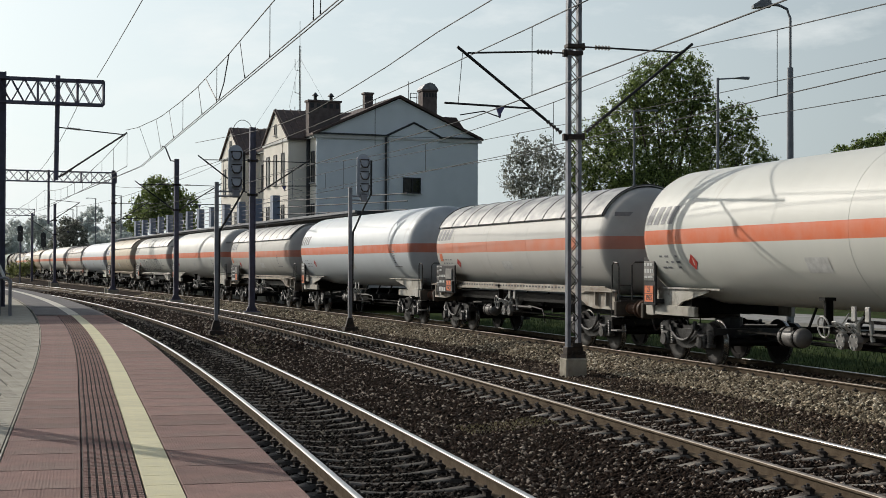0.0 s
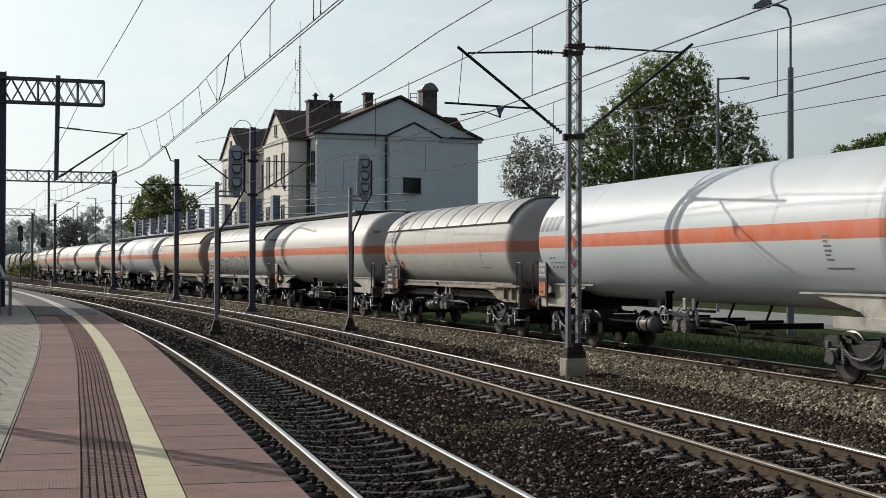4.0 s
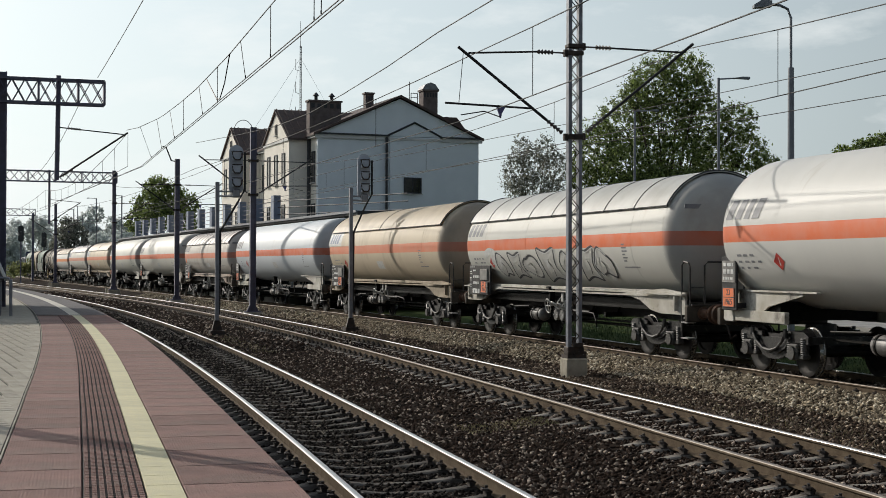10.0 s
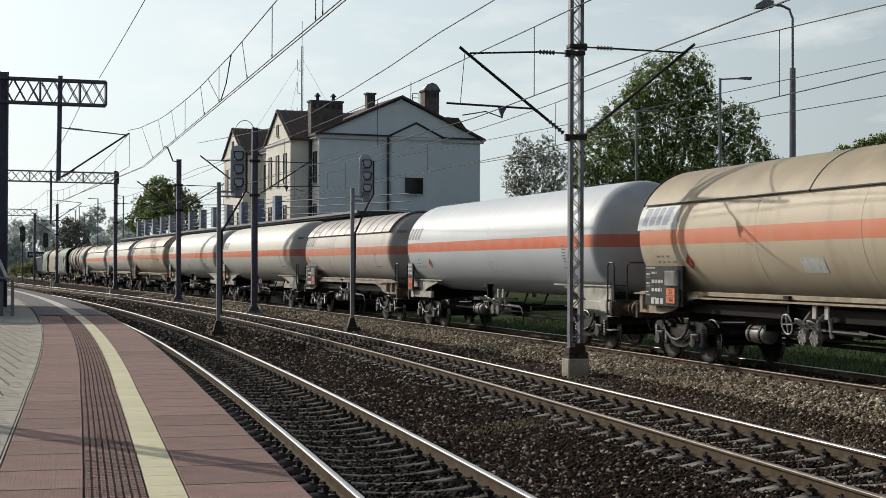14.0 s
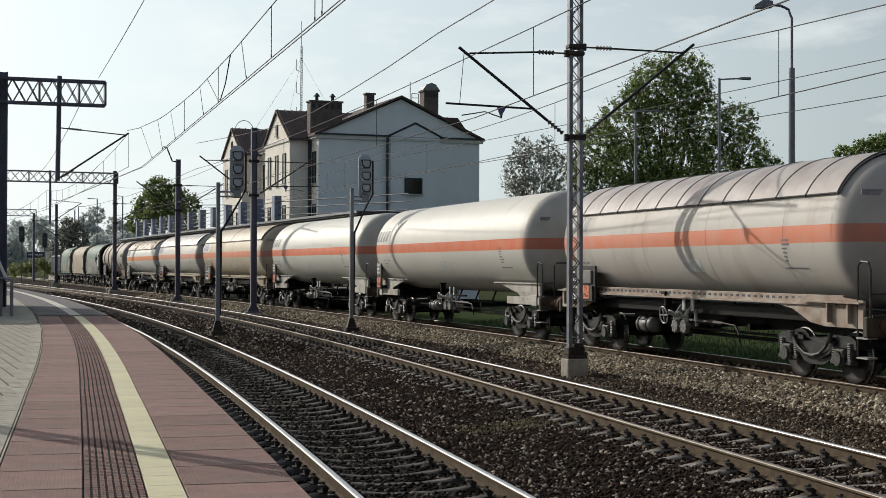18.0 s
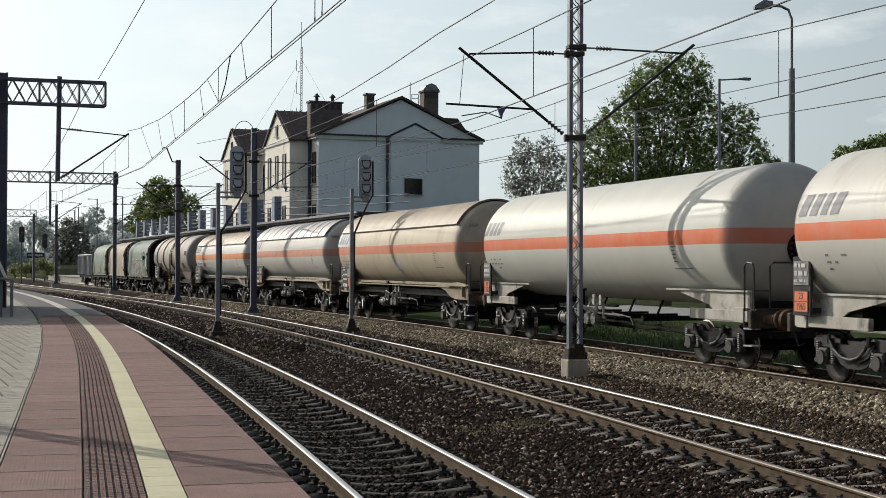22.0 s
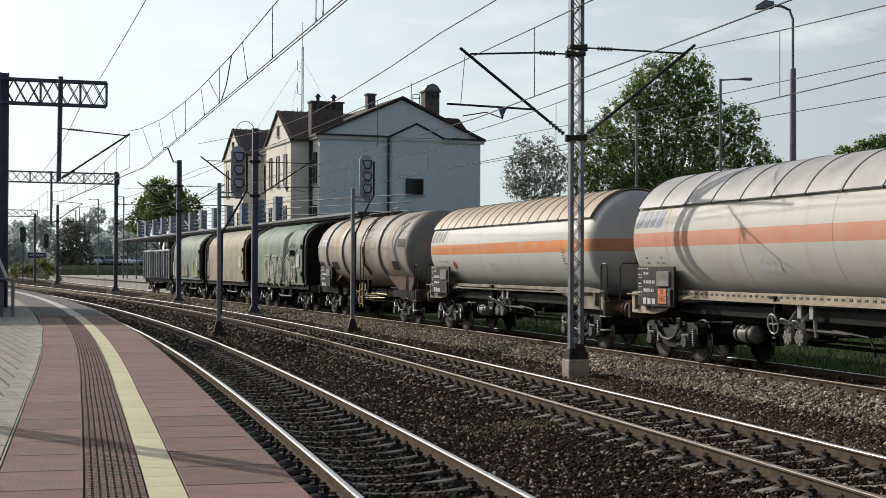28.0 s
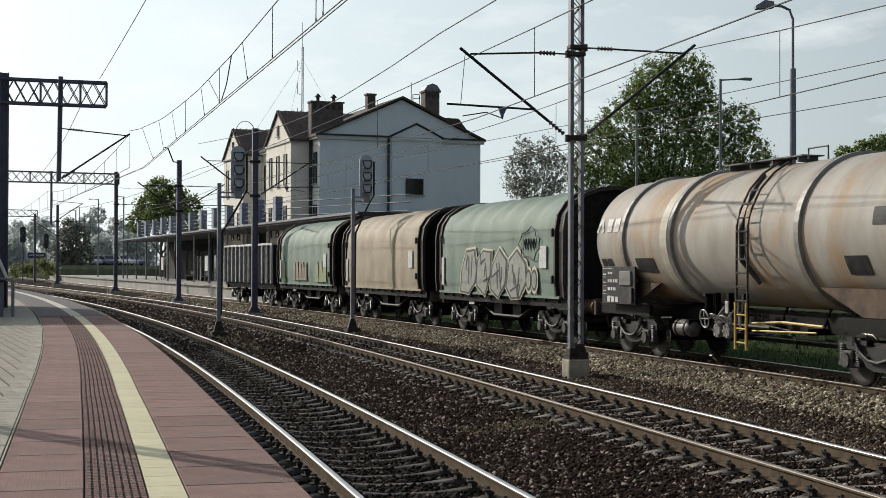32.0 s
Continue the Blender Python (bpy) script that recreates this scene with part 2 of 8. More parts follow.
def ribbed_mat(name, base, gap, amount):
    """Adds fine grooves across x to a paving surface."""
    m = base
    n, l = m.node_tree.nodes, m.node_tree.links
    b = n["Principled BSDF"]
    w = n.new("ShaderNodeTexWave")
    w.bands_direction = "X"
    w.inputs["Scale"].default_value = 0.314 / gap
    tc = n.new("ShaderNodeTexCoord")
    l.new(tc.outputs["Object"], w.inputs["Vector"])
    bp = n.new("ShaderNodeBump")
    bp.inputs["Strength"].default_value, bp.inputs["Distance"].default_value = amount, 0.01
    l.new(w.outputs["Fac"], bp.inputs["Height"])
    if b.inputs["Normal"].links:
        l.new(b.inputs["Normal"].links[0].from_socket, bp.inputs["Normal"])
    l.new(bp.outputs["Normal"], b.inputs["Normal"])
    return m


# dirt and the shade between the ribs are both put into this dark base
M["tactile"] = mat("tactile", (0.04, 0.026, 0.025), 0.9, color2=(0.028, 0.019, 0.018), scale=3, amount=0.9, bump=0.4, bump_scale=90, spot=0.1)
ribbed_mat("red_pave", M["red_pave"], 0.024, 0.18)
# ---- ground and tracks ----


def ground_sheet():
    bm = BM()
    lim = 2500.0
    vs = {}
    g = sorted({*[-lim, -1200, -600, -300], *range(-160, 161, 16), 300, 600, 1200, lim})
    h = sorted({-lim, -800, -200, *range(-60, 301, 20), 420, 700, 1200, lim})
    for i, x in enumerate(g):
        for j, y in enumerate(h):
            vs[i, j] = bm.verts.new((x, y, -0.62))
    for i in range(len(g) - 1):
        for j in range(len(h) - 1):
            bm.faces.new((vs[i, j], vs[i + 1, j], vs[i + 1, j + 1], vs[i, j + 1]))
    return solid("ground", bm, M["grass_ground"], "wide flat grassy ground round the station", "ground", kind="structure")


ground_sheet()


def bed(s):
    """Cross-section of the ballast bed at chainage s: offsets and heights."""
    o = off3(s)
    return [(-0.95, -0.5), (-0.6, -0.26), (0.3, -0.2), (1.2, -0.2), (2.1, -0.21), (2.7, -0.33), (3.4, -0.3), (4.1, -0.21), (4.9, -0.2), (5.8, -0.2), (6.6, -0.21),
            (7.1, -0.36), (o - 2.6, -0.46), (o - 1.7, -0.42), (o - 1.1, -0.28), (o - 0.5, -0.13), (o + 0.2, -0.15), (o + 0.75, -0.16),
            (o + 1.4, -0.15), (o + 2.1, -0.14), (o + 2.9, -0.45), (o + 4.2, -0.58), (o + 4.6, -0.66)]


BED_S = np.arange(-40, 281, 2.0)
bm = BM()
rows = [[bm.verts.new(at(s, o, z)) for o, z in bed(s)] for s in BED_S]
for a, b in zip(rows, rows[1:]):
    for j in range(len(a) - 1):
        bm.faces.new((a[j], a[j + 1], b[j + 1], b[j]))
solid("ballast_bed", bm, M["ballast"], "brown rusty ballast bed of crushed stone under three tracks", "ballast", kind="structure")

RAIL_PROF = [(-0.036, -0.014), (-0.029, -0.005), (-0.015, -0.001), (0.0, 0.0), (0.015, -0.001), (0.029, -0.005), (0.036, -0.014), (0.037, -0.035), (0.010, -0.05), (0.009, -0.13), (0.07, -0.155), (0.07, -0.165), (-0.07, -0.165),
             (-0.07, -0.155), (-0.009, -0.13), (-0.010, -0.05), (-0.037, -0.035)]


def rail_line(parent, off, z, top="rail_top"):
    bm = BM()
    pts = [at(s, off(s), z) for s in [-40 + 2.0 * i for i in range(160)]]
    sweep(bm, pts, RAIL_PROF, caps=True)
    bmesh.ops.recalc_face_normals(bm, faces=bm.faces)
    for f in bm.faces:
        if f.normal.z > 0.4 and all(v.co.z > z - 0.02 for v in f.verts):
            f.material_index = 1
    return part("rail", bm, [M["rail_rust"], M[top]], parent, "rusty steel rail with a polished running surface", smooth=50)


def sleeper_mesh(material):
    bm = BM()
    sec = [(-0.14, -0.16), (0.14, -0.16), (0.085, 0.0), (0.06, 0.014), (-0.06, 0.014), (-0.085, 0.0)]
    rings = []
    for x, k, dz in ((-1.3, 0.8, -0.075), (-1.22, 0.95, -0.05), (-0.88, 1.0, 0.008), (-0.6, 1.0, 0.008), (-0.25, 0.85, -0.03), (0.25, 0.85, -0.03), (0.6, 1.0, 0.008), (0.88, 1.0, 0.008), (1.22, 0.95, -0.05), (1.3, 0.8, -0.075)):
        rings.append([bm.verts.new((x, a * k, c + dz)) for a, c in sec])
    for r0, r1 in zip(rings, rings[1:]):
        for j in range(6):
            bm.faces.new((r0[j], r0[(j + 1) % 6], r1[(j + 1) % 6], r1[j]))
    bm.faces.new(rings[0])
    bm.faces.new(list(reversed(rings[-1])))
    return mesh_of("sleeper", bm, material)


def fastening_mesh():
    """Base plate with a looped spring clip on either side of the rail."""
    bm = BM()
    box(bm, 0, 0, 0.006, 0.36, 0.15, 0.012)
    for sx in (-1, 1):
        box(bm, sx * 0.115, 0, 0.03, 0.05, 0.13, 0.05)
        bent(bm, [(sx * 0.08, -0.05, 0.045), (sx * 0.13, -0.06, 0.075), (sx * 0.165, -0.03, 0.07), (sx * 0.165, 0.03, 0.07), (sx * 0.13, 0.06, 0.075), (sx * 0.08, 0.05, 0.045)], 0.015, 5)
        rod(bm, (sx * 0.125, 0, 0.04), (sx * 0.125, 0, 0.11), 0.018, 6)
    return mesh_of("fastening", bm, M["iron"])


SLEEPER_ME, FAST_ME = sleeper_mesh(M["sleeper"]), fastening_mesh()
OILY_ME = sleeper_mesh(mat("oily_sleeper", (0.15, 0.135, 0.12), 0.85, color2=(0.045, 0.04, 0.035), scale=5, amount=1.0, bump=0.6, bump_scale=50, spot=0.25, spec=0.15))


def joined_copies(name, me, mats, material, parent):
    """Many copies of one small mesh as a single part."""
    v = np.empty(len(me.vertices) * 3)
    me.vertices.foreach_get("co", v)
    v = np.c_[v.reshape(-1, 3), np.ones(len(me.vertices))]
    faces = [tuple(p.vertices) for p in me.polygons]
    vs, fs = [], []
    for i, m in enumerate(mats):
        vs.append((v @ np.array(m).T)[:, :3])
        fs += [tuple(k + i * len(v) for k in f) for f in faces]
    out = bpy.data.meshes.new(name)
    out.from_pydata(np.concatenate(vs).tolist(), [], fs)
    out.materials.append(material)
    ob = new(name, out)
    ob.parent = parent
    return tagged(ob, kind="stuff")


TRACKS = []
for nm, o in (("platform track", lambda s: 0.0), ("middle track", off2), ("freight train's track", off3)):
    tr = thing("railway_track", Matrix(), "%s with rusty rails on concrete sleepers" % nm, "railway track", kind="structure")
    TRACKS.append((tr, o))
    rail_line(tr, o, 0.0, "rail_top" if nm.startswith("platform") else "rail_no_glint")
    rail_line(tr, lambda s, o=o: o(s) + GAUGE, 0.0)

# ---- platform ----
M["far_pave"] = mat("far_pave", (0.13, 0.12, 0.122), 0.85, color2=(0.09, 0.083, 0.083), scale=2.0, amount=1.0, bump=0.3, spec=0.3)
M["far_line"] = mat("far_line", (0.55, 0.52, 0.44), 0.75, color2=(0.4, 0.38, 0.33), scale=3, amount=0.8)
PZ = 0.5
EDGE = -0.97
SL = [s * 1.0 for s in range(-12, 60)] + [60 + 2.0 * i for i in range(95)]
strip("platform", [(lambda s: EDGE + pshift(s), -0.62), (lambda s: EDGE + pshift(s), PZ - 0.06), (-12.0, PZ - 0.06), (-12.0, -0.62)], SL, M["concrete"], "concrete core of the curved station platform", "platform")
FAR_S = [46 + 2.0 * i for i in range(102)]
strip("pavement", [(EDGE + 0.02, PZ - 0.1), (EDGE + 0.02, PZ), (-3.09, PZ)], FAR_S, M["far_pave"], "dark grey paving along the platform edge", "pavement")
strip("joint_bed", [(lambda s: EDGE + pshift(s) + 0.015, PZ - 0.025), (lambda s: -3.1 + pshift(s), PZ - 0.025)], [s for s in SL if s <= 46], mat("joint_sand", (0.045, 0.035, 0.03), 0.95, bump=0.4), "dark sandy bed under red paving slabs", "pavement")
strip("safety_line", [(-1.77, PZ + 0.004), (-2.1, PZ + 0.004)], FAR_S, M["far_line"], "worn pale safety line on dark paving", "marking")
strip("kerb", [(lambda s: -3.09 + pshift(s), PZ - 0.05), (lambda s: -3.09 + pshift(s), PZ + 0.004), (lambda s: -3.105 + pshift(s), PZ + 0.004), (lambda s: -3.105 + pshift(s), PZ - 0.05)], SL, M["grey_pave"], "thin pale edging between red and grey paving", "kerb")
NEAR_S = [s for s in SL if s <= 5.0] + [5.47]
strip("pavement_behind", [(lambda s: EDGE + pshift(s) + 0.02, PZ - 0.1), (lambda s: EDGE + pshift(s) + 0.02, PZ), (lambda s: -3.09 + pshift(s), PZ)], NEAR_S, M["red_pave"], "red paving slabs along the platform edge", "pavement")
strip("tactile_behind", [(lambda s: -2.04 + pshift(s), PZ + 0.004), (lambda s: -2.45 + pshift(s), PZ + 0.004)], NEAR_S, M["tactile"], "dark ribbed tactile strip on the platform", "marking")
strip("line_behind", [(lambda s: -1.735 + pshift(s), PZ + 0.004), (lambda s: -2.035 + pshift(s), PZ + 0.004)], NEAR_S, M["yellow"], "pale yellow safety line on the platform", "marking")
strip("blocks_behind", [(lambda s: -3.37 + pshift(s), PZ - 0.003), (-12, PZ - 0.003)], [s for s in SL if s <= 8.0], M["grey_pave"], "grey block paving behind", "pavement")
strip("cut_blocks", [(lambda s: -3.12 + pshift(s), PZ - 0.004), (lambda s: -3.36 + pshift(s), PZ - 0.004)], [s for s in SL if s <= 40], M["grey_pave"], "grey cut blocks along the edging", "pavement")
strip("pavement_grey", [(lambda s: -3.1 + pshift(s), PZ - 0.016), (-12, PZ - 0.016)], SL, mat("paving_bed", (0.035, 0.032, 0.026), 0.95, bump=0.4), "sandy bed under grey block paving", "pavement")

# opposite platform
FPZ = 0.78
FS = [80 + 2.0 * i for i in range(76)]
strip("platform_far", [(lambda s: off3(s) + 2.6, -0.6), (lambda s: off3(s) + 2.6, FPZ - 0.16), (lambda s: off3(s) + 2.45, FPZ - 0.15), (lambda s: off3(s) + 2.45, FPZ), (lambda s: off3(s) + 12.5, FPZ), (lambda s: off3(s) + 12.5, -0.6)],
      FS, mat("pale_concrete", (0.4, 0.38, 0.34), 0.9, color2=(0.3, 0.28, 0.25), scale=0.6, amount=1.0, bump=0.3), "pale concrete station platform across the tracks", "platform")
# ---- train ----
# chainage of each tank's or body's rear edge at the start, front wagon first
STARTS = [30.31, 46.29, 64.85, 80.27, 98.0, 114.4, 131.45, 150.12, 165.54, 183.39, 200.89, 218.2, 234.43, 250.41, 265.6, 277.92, 289.99, 301.6, 314.2]
# way run since the start: the train still gathers a little speed at first
RUN_T = (0.0, 4.0, 8.0, 13.0, 18.0, 23.0, 28.0, 32.0)
RUN_D = (0.0, 27.97, 56.66, 93.39, 130.15, 166.78, 203.29, 232.45)
TR, TZ = 1.5, 2.78      # radius of the gas tanks and height of their axis
PIV = 2.6               # from the buffers to the bogie's middle


def banded(m, color, z0, z1):
    """Adds a painted horizontal band to a surface, by its height on the thing."""
    n, l = m.node_tree.nodes, m.node_tree.links
    b = n["Principled BSDF"]
    src = b.inputs["Base Color"].links[0].from_socket
    sp = n.new("ShaderNodeSeparateXYZ")
    tc = n.new("ShaderNodeTexCoord")
    l.new(tc.outputs["Object"], sp.inputs["Vector"])
    c = n.new("ShaderNodeMath")
    c.operation = "COMPARE"
    c.inputs[1].default_value, c.inputs[2].default_value = (z0 + z1) / 2, (z1 - z0) / 2
    l.new(sp.outputs["Z"], c.inputs[0])
    wear = n.new("ShaderNodeTexNoise")
    wear.inputs["Scale"].default_value, wear.inputs["Detail"].default_value = 2.0, 6.0
    l.new(tc.outputs["Object"], wear.inputs["Vector"])
    wr = n.new("ShaderNodeMapRange")
    wr.inputs["From Min"].default_value, wr.inputs["From Max"].default_value = 0.3, 0.7
    wr.inputs["To Min"].default_value, wr.inputs["To Max"].default_value = 1.0, 0.8
    l.new(wear.outputs["Fac"], wr.inputs["Value"])
    mu = n.new("ShaderNodeMath")
    mu.operation = "MULTIPLY"
    l.new(c.outputs["Value"], mu.inputs[0])
    l.new(wr.outputs["Result"], mu.inputs[1])
    mx = n.new("ShaderNodeMix")
    mx.data_type = "RGBA"
    mx.inputs["B"].default_value = (*color, 1)
    l.new(mu.outputs["Value"], mx.inputs["Factor"])
    l.new(src, mx.inputs["A"])
    l.new(mx.outputs["Result"], b.inputs["Base Color"])
    return m


def shaded_ends(m, half, amount):
    """Shade put into the paint of a barrel's two heads, cloudy and thinner in patches."""
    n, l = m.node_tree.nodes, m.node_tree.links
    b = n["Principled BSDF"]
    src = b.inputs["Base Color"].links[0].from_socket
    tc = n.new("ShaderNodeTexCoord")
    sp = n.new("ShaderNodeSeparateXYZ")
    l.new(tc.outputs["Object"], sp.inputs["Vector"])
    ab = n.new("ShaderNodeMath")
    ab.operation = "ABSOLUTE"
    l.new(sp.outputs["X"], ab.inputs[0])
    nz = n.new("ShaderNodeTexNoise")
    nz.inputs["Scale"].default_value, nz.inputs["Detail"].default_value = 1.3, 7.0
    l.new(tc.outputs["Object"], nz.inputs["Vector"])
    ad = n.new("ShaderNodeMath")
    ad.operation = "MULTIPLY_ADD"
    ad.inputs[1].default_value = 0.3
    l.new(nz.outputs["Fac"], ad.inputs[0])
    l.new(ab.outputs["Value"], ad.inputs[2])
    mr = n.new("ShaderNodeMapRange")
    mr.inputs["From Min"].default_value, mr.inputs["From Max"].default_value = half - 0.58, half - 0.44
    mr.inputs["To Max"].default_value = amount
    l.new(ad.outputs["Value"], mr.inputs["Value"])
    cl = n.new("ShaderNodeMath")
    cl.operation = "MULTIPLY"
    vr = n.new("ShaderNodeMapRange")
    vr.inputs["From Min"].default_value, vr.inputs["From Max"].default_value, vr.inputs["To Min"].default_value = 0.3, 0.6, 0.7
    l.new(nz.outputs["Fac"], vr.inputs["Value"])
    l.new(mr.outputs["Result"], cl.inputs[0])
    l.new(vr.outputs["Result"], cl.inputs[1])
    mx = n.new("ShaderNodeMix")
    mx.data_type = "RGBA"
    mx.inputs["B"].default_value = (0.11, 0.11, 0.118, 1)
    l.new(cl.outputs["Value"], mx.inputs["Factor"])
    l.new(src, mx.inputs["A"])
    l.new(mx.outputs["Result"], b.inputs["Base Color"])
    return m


def streaked(name, color, dirt, rough, dirty, runs=True):
    """Tank paint: soft mottling, and dirt that runs down round the barrel."""
    m = mat(name, color, rough + 0.2, 0.0, color2=tuple(c * 0.92 for c in color), scale=0.9, amount=0.8,
            grime=dirt, grime_scale=1.1, grime_at=(0.66 - 0.26 * dirty, 0.98 - 0.2 * dirty), 
            stretch=(1.0, 0.25, 0.25) if runs else None, spec=0.28)
    return m


BEIGE = (0.33, 0.27, 0.19)
M["orange"] = mat("orange", (0.75, 0.17, 0.05), 0.5, color2=(0.6, 0.16, 0.06), scale=8, amount=0.6)
M["logo_grey"] = mat("logo_grey", (0.15, 0.155, 0.17), 0.6, color2=(0.24, 0.24, 0.25), scale=6, amount=0.8)
M["logo_blue"] = mat("logo_blue", (0.14, 0.19, 0.3), 0.6, color2=(0.26, 0.29, 0.35), scale=6, amount=0.7)
M["logo_white"] = mat("logo_white", (0.6, 0.58, 0.54), 0.6, color2=(0.45, 0.43, 0.4), scale=6, amount=0.7)
M["ink"] = mat("ink", (0.04, 0.04, 0.045), 0.6, scale=8)
M["board"] = mat("board", (0.02, 0.02, 0.022), 0.6, color2=(0.05, 0.047, 0.044), scale=6, amount=1.0, bump=0.1, spec=0.2)
M["mark_white"] = mat("mark_white", (0.62, 0.62, 0.6), 0.6, color2=(0.4, 0.4, 0.38), scale=9, amount=0.7)
M["hazard_red"] = mat("hazard_red", (0.5, 0.05, 0.035), 0.55, scale=8)
M["handrail"] = mat("handrail", (0.03, 0.03, 0.03), 0.5, 0.2, color2=(0.08, 0.07, 0.06), scale=8, amount=0.8, spec=0.25)
M["yellow_paint"] = mat("yellow_paint", (0.6, 0.4, 0.07), 0.55, color2=(0.35, 0.25, 0.08), scale=6, amount=0.8)
M["rusty"] = mat("rusty", (0.2, 0.11, 0.06), 0.85, color2=(0.11, 0.07, 0.05), scale=5, amount=1.0, bump=0.4, spec=0.2)
M["step_grid"] = mat("step_grid", (0.42, 0.41, 0.39), 0.5, 0.3, color2=(0.2, 0.19, 0.18), scale=9, amount=0.8)
M["valve_pale"] = mat("valve_pale", (0.5, 0.49, 0.46), 0.5, 0.1, color2=(0.25, 0.24, 0.22), scale=7, amount=1.0)
M["cylinder_grey"] = mat("cylinder_grey", (0.2, 0.19, 0.18), 0.5, 0.1, color2=(0.08, 0.075, 0.07), scale=5, amount=1.0, bump=0.2)
M["saddle_rust"] = mat("saddle_rust", (0.15, 0.1, 0.07), 0.8, color2=(0.07, 0.05, 0.04), scale=3, amount=1.0, bump=0.3, spec=0.2)
M["wheel_side"] = mat("wheel_side", (0.022, 0.018, 0.016), 0.55, 0.2, color2=(0.01, 0.0095, 0.009), scale=7, amount=1.0, spec=0.2)
M["tread"] = mat("tread", (0.5, 0.49, 0.47), 0.25, 0.9, scale=20, amount=0.4)
M["grey_dust"] = mat("grey_dust", (0.05, 0.046, 0.042), 0.6, color2=(0.01, 0.0095, 0.009), scale=8, amount=1.0, bump=0.4, grime=(0.32, 0.3, 0.26), grime_scale=5, grime_at=(0.58, 0.72), spec=0.4)


# near-black base also carries the shade on the bogies
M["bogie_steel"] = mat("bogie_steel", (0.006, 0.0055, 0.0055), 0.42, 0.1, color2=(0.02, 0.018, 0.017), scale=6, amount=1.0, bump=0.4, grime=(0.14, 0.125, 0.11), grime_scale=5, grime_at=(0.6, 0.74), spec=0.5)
M["spring_steel"] = mat("spring_steel", (0.08, 0.076, 0.072), 0.45, 0.2, color2=(0.03, 0.028, 0.026), scale=3, amount=1.0)
M["buffer_iron"] = mat("buffer_iron", (0.05, 0.036, 0.028), 0.6, 0.2, color2=(0.15, 0.075, 0.045), scale=4, amount=0.8, bump=0.3, spec=0.3)
M["headstock"] = mat("headstock", (0.1, 0.085, 0.068), 0.75, color2=(0.03, 0.026, 0.022), scale=3, amount=1.0, bump=0.2, spec=0.15)
M["seam_grey"] = mat("seam_grey", (0.3, 0.29, 0.27), 0.7, color2=(0.17, 0.16, 0.15), scale=3, amount=1.0, spec=0.2)
M["end_frame"] = mat("end_frame", (0.52, 0.5, 0.45), 0.6, color2=(0.36, 0.33, 0.27), scale=2.0, amount=1.0, grime=(0.08, 0.062, 0.048), grime_scale=2.2, grime_at=(0.54, 0.76), bump=0.1, spec=0.3)


def ring_pts(x0, x1, p0, p1, r, zc, nx=1, npn=6, slant=0.0):
    """A patch on the near side of a barrel: x from x0 to x1, angle from p0 to p1 degrees above the level of the axis."""
    rows = []
    for j in range(npn + 1):
        f = j / npn
        a = radians(p0 + (p1 - p0) * f)
        rows.append([Vector((x0 + (x1 - x0) * i / nx + slant * f, -r * math.cos(a), zc + r * math.sin(a))) for i in range(nx + 1)])
    return rows


def patch(bm, x0, x1, p0, p1, r=TR + 0.006, zc=TZ, slant=0.0, npn=4):
    rows = [[bm.verts.new(c) for c in row] for row in ring_pts(x0, x1, p0, p1, r, zc, 1, npn, slant)]
    for a, b in zip(rows, rows[1:]):
        for i in range(len(a) - 1):
            bm.faces.new((a[i], a[i + 1], b[i + 1], b[i]))


def curl(bm, pts, w, r=TR + 0.008, zc=TZ):
    """A painted stroke on the barrel through points (x, degrees), w metres wide."""
    fine = []
    for i in range(len(pts) - 1):
        p0, p1, p2, p3 = (Vector(pts[max(0, min(len(pts) - 1, i + k))]) for k in (-1, 0, 1, 2))
        for j in range(6):
            t = j / 6
            fine.append(0.5 * ((2 * p1) + (p2 - p0) * t + (2 * p0 - 5 * p1 + 4 * p2 - p3) * t * t + (3 * p1 - p0 - 3 * p2 + p3) * t ** 3))
    fine.append(Vector(pts[-1]))
    row = []
    for i, p in enumerate(fine):
        d = fine[min(i + 1, len(fine) - 1)] - fine[max(i - 1, 0)]
        d = Vector((d.x, radians(d.y) * r))
        d.normalize()
        n = Vector((-d.y, d.x)) * w / 2
        pr = []
        for sgn in (-1, 1):
            x, a = p.x + sgn * n.x, radians(p.y) + sgn * n.y / r
            pr.append(bm.verts.new((x, -r * math.cos(a), zc + r * math.sin(a))))
        row.append(pr)
    for a, b in zip(row, row[1:]):
        bm.faces.new((a[0], a[1], b[1], b[0]))


def letters(text, size, m, material, parent, name="lettering", label=""):
    """Words in the built-in font, laid in the plane x, z, facing -y, centred."""
    cu = bpy.data.curves.new("words", "FONT")
    cu.body, cu.size, cu.align_x, cu.align_y, cu.extrude = text, size, "CENTER", "CENTER", 0.002
    ob = bpy.data.objects.new("words", cu)
    me = bpy.data.meshes.new_from_object(ob)
    bpy.data.objects.remove(ob)
    bpy.data.curves.remove(cu)
    me.materials.clear()
    me.materials.append(material)
    return piece(name, me, parent, m @ Matrix.Rotation(radians(90), 4, "X"), label)


# ---- running gear, shared by all wagons ----


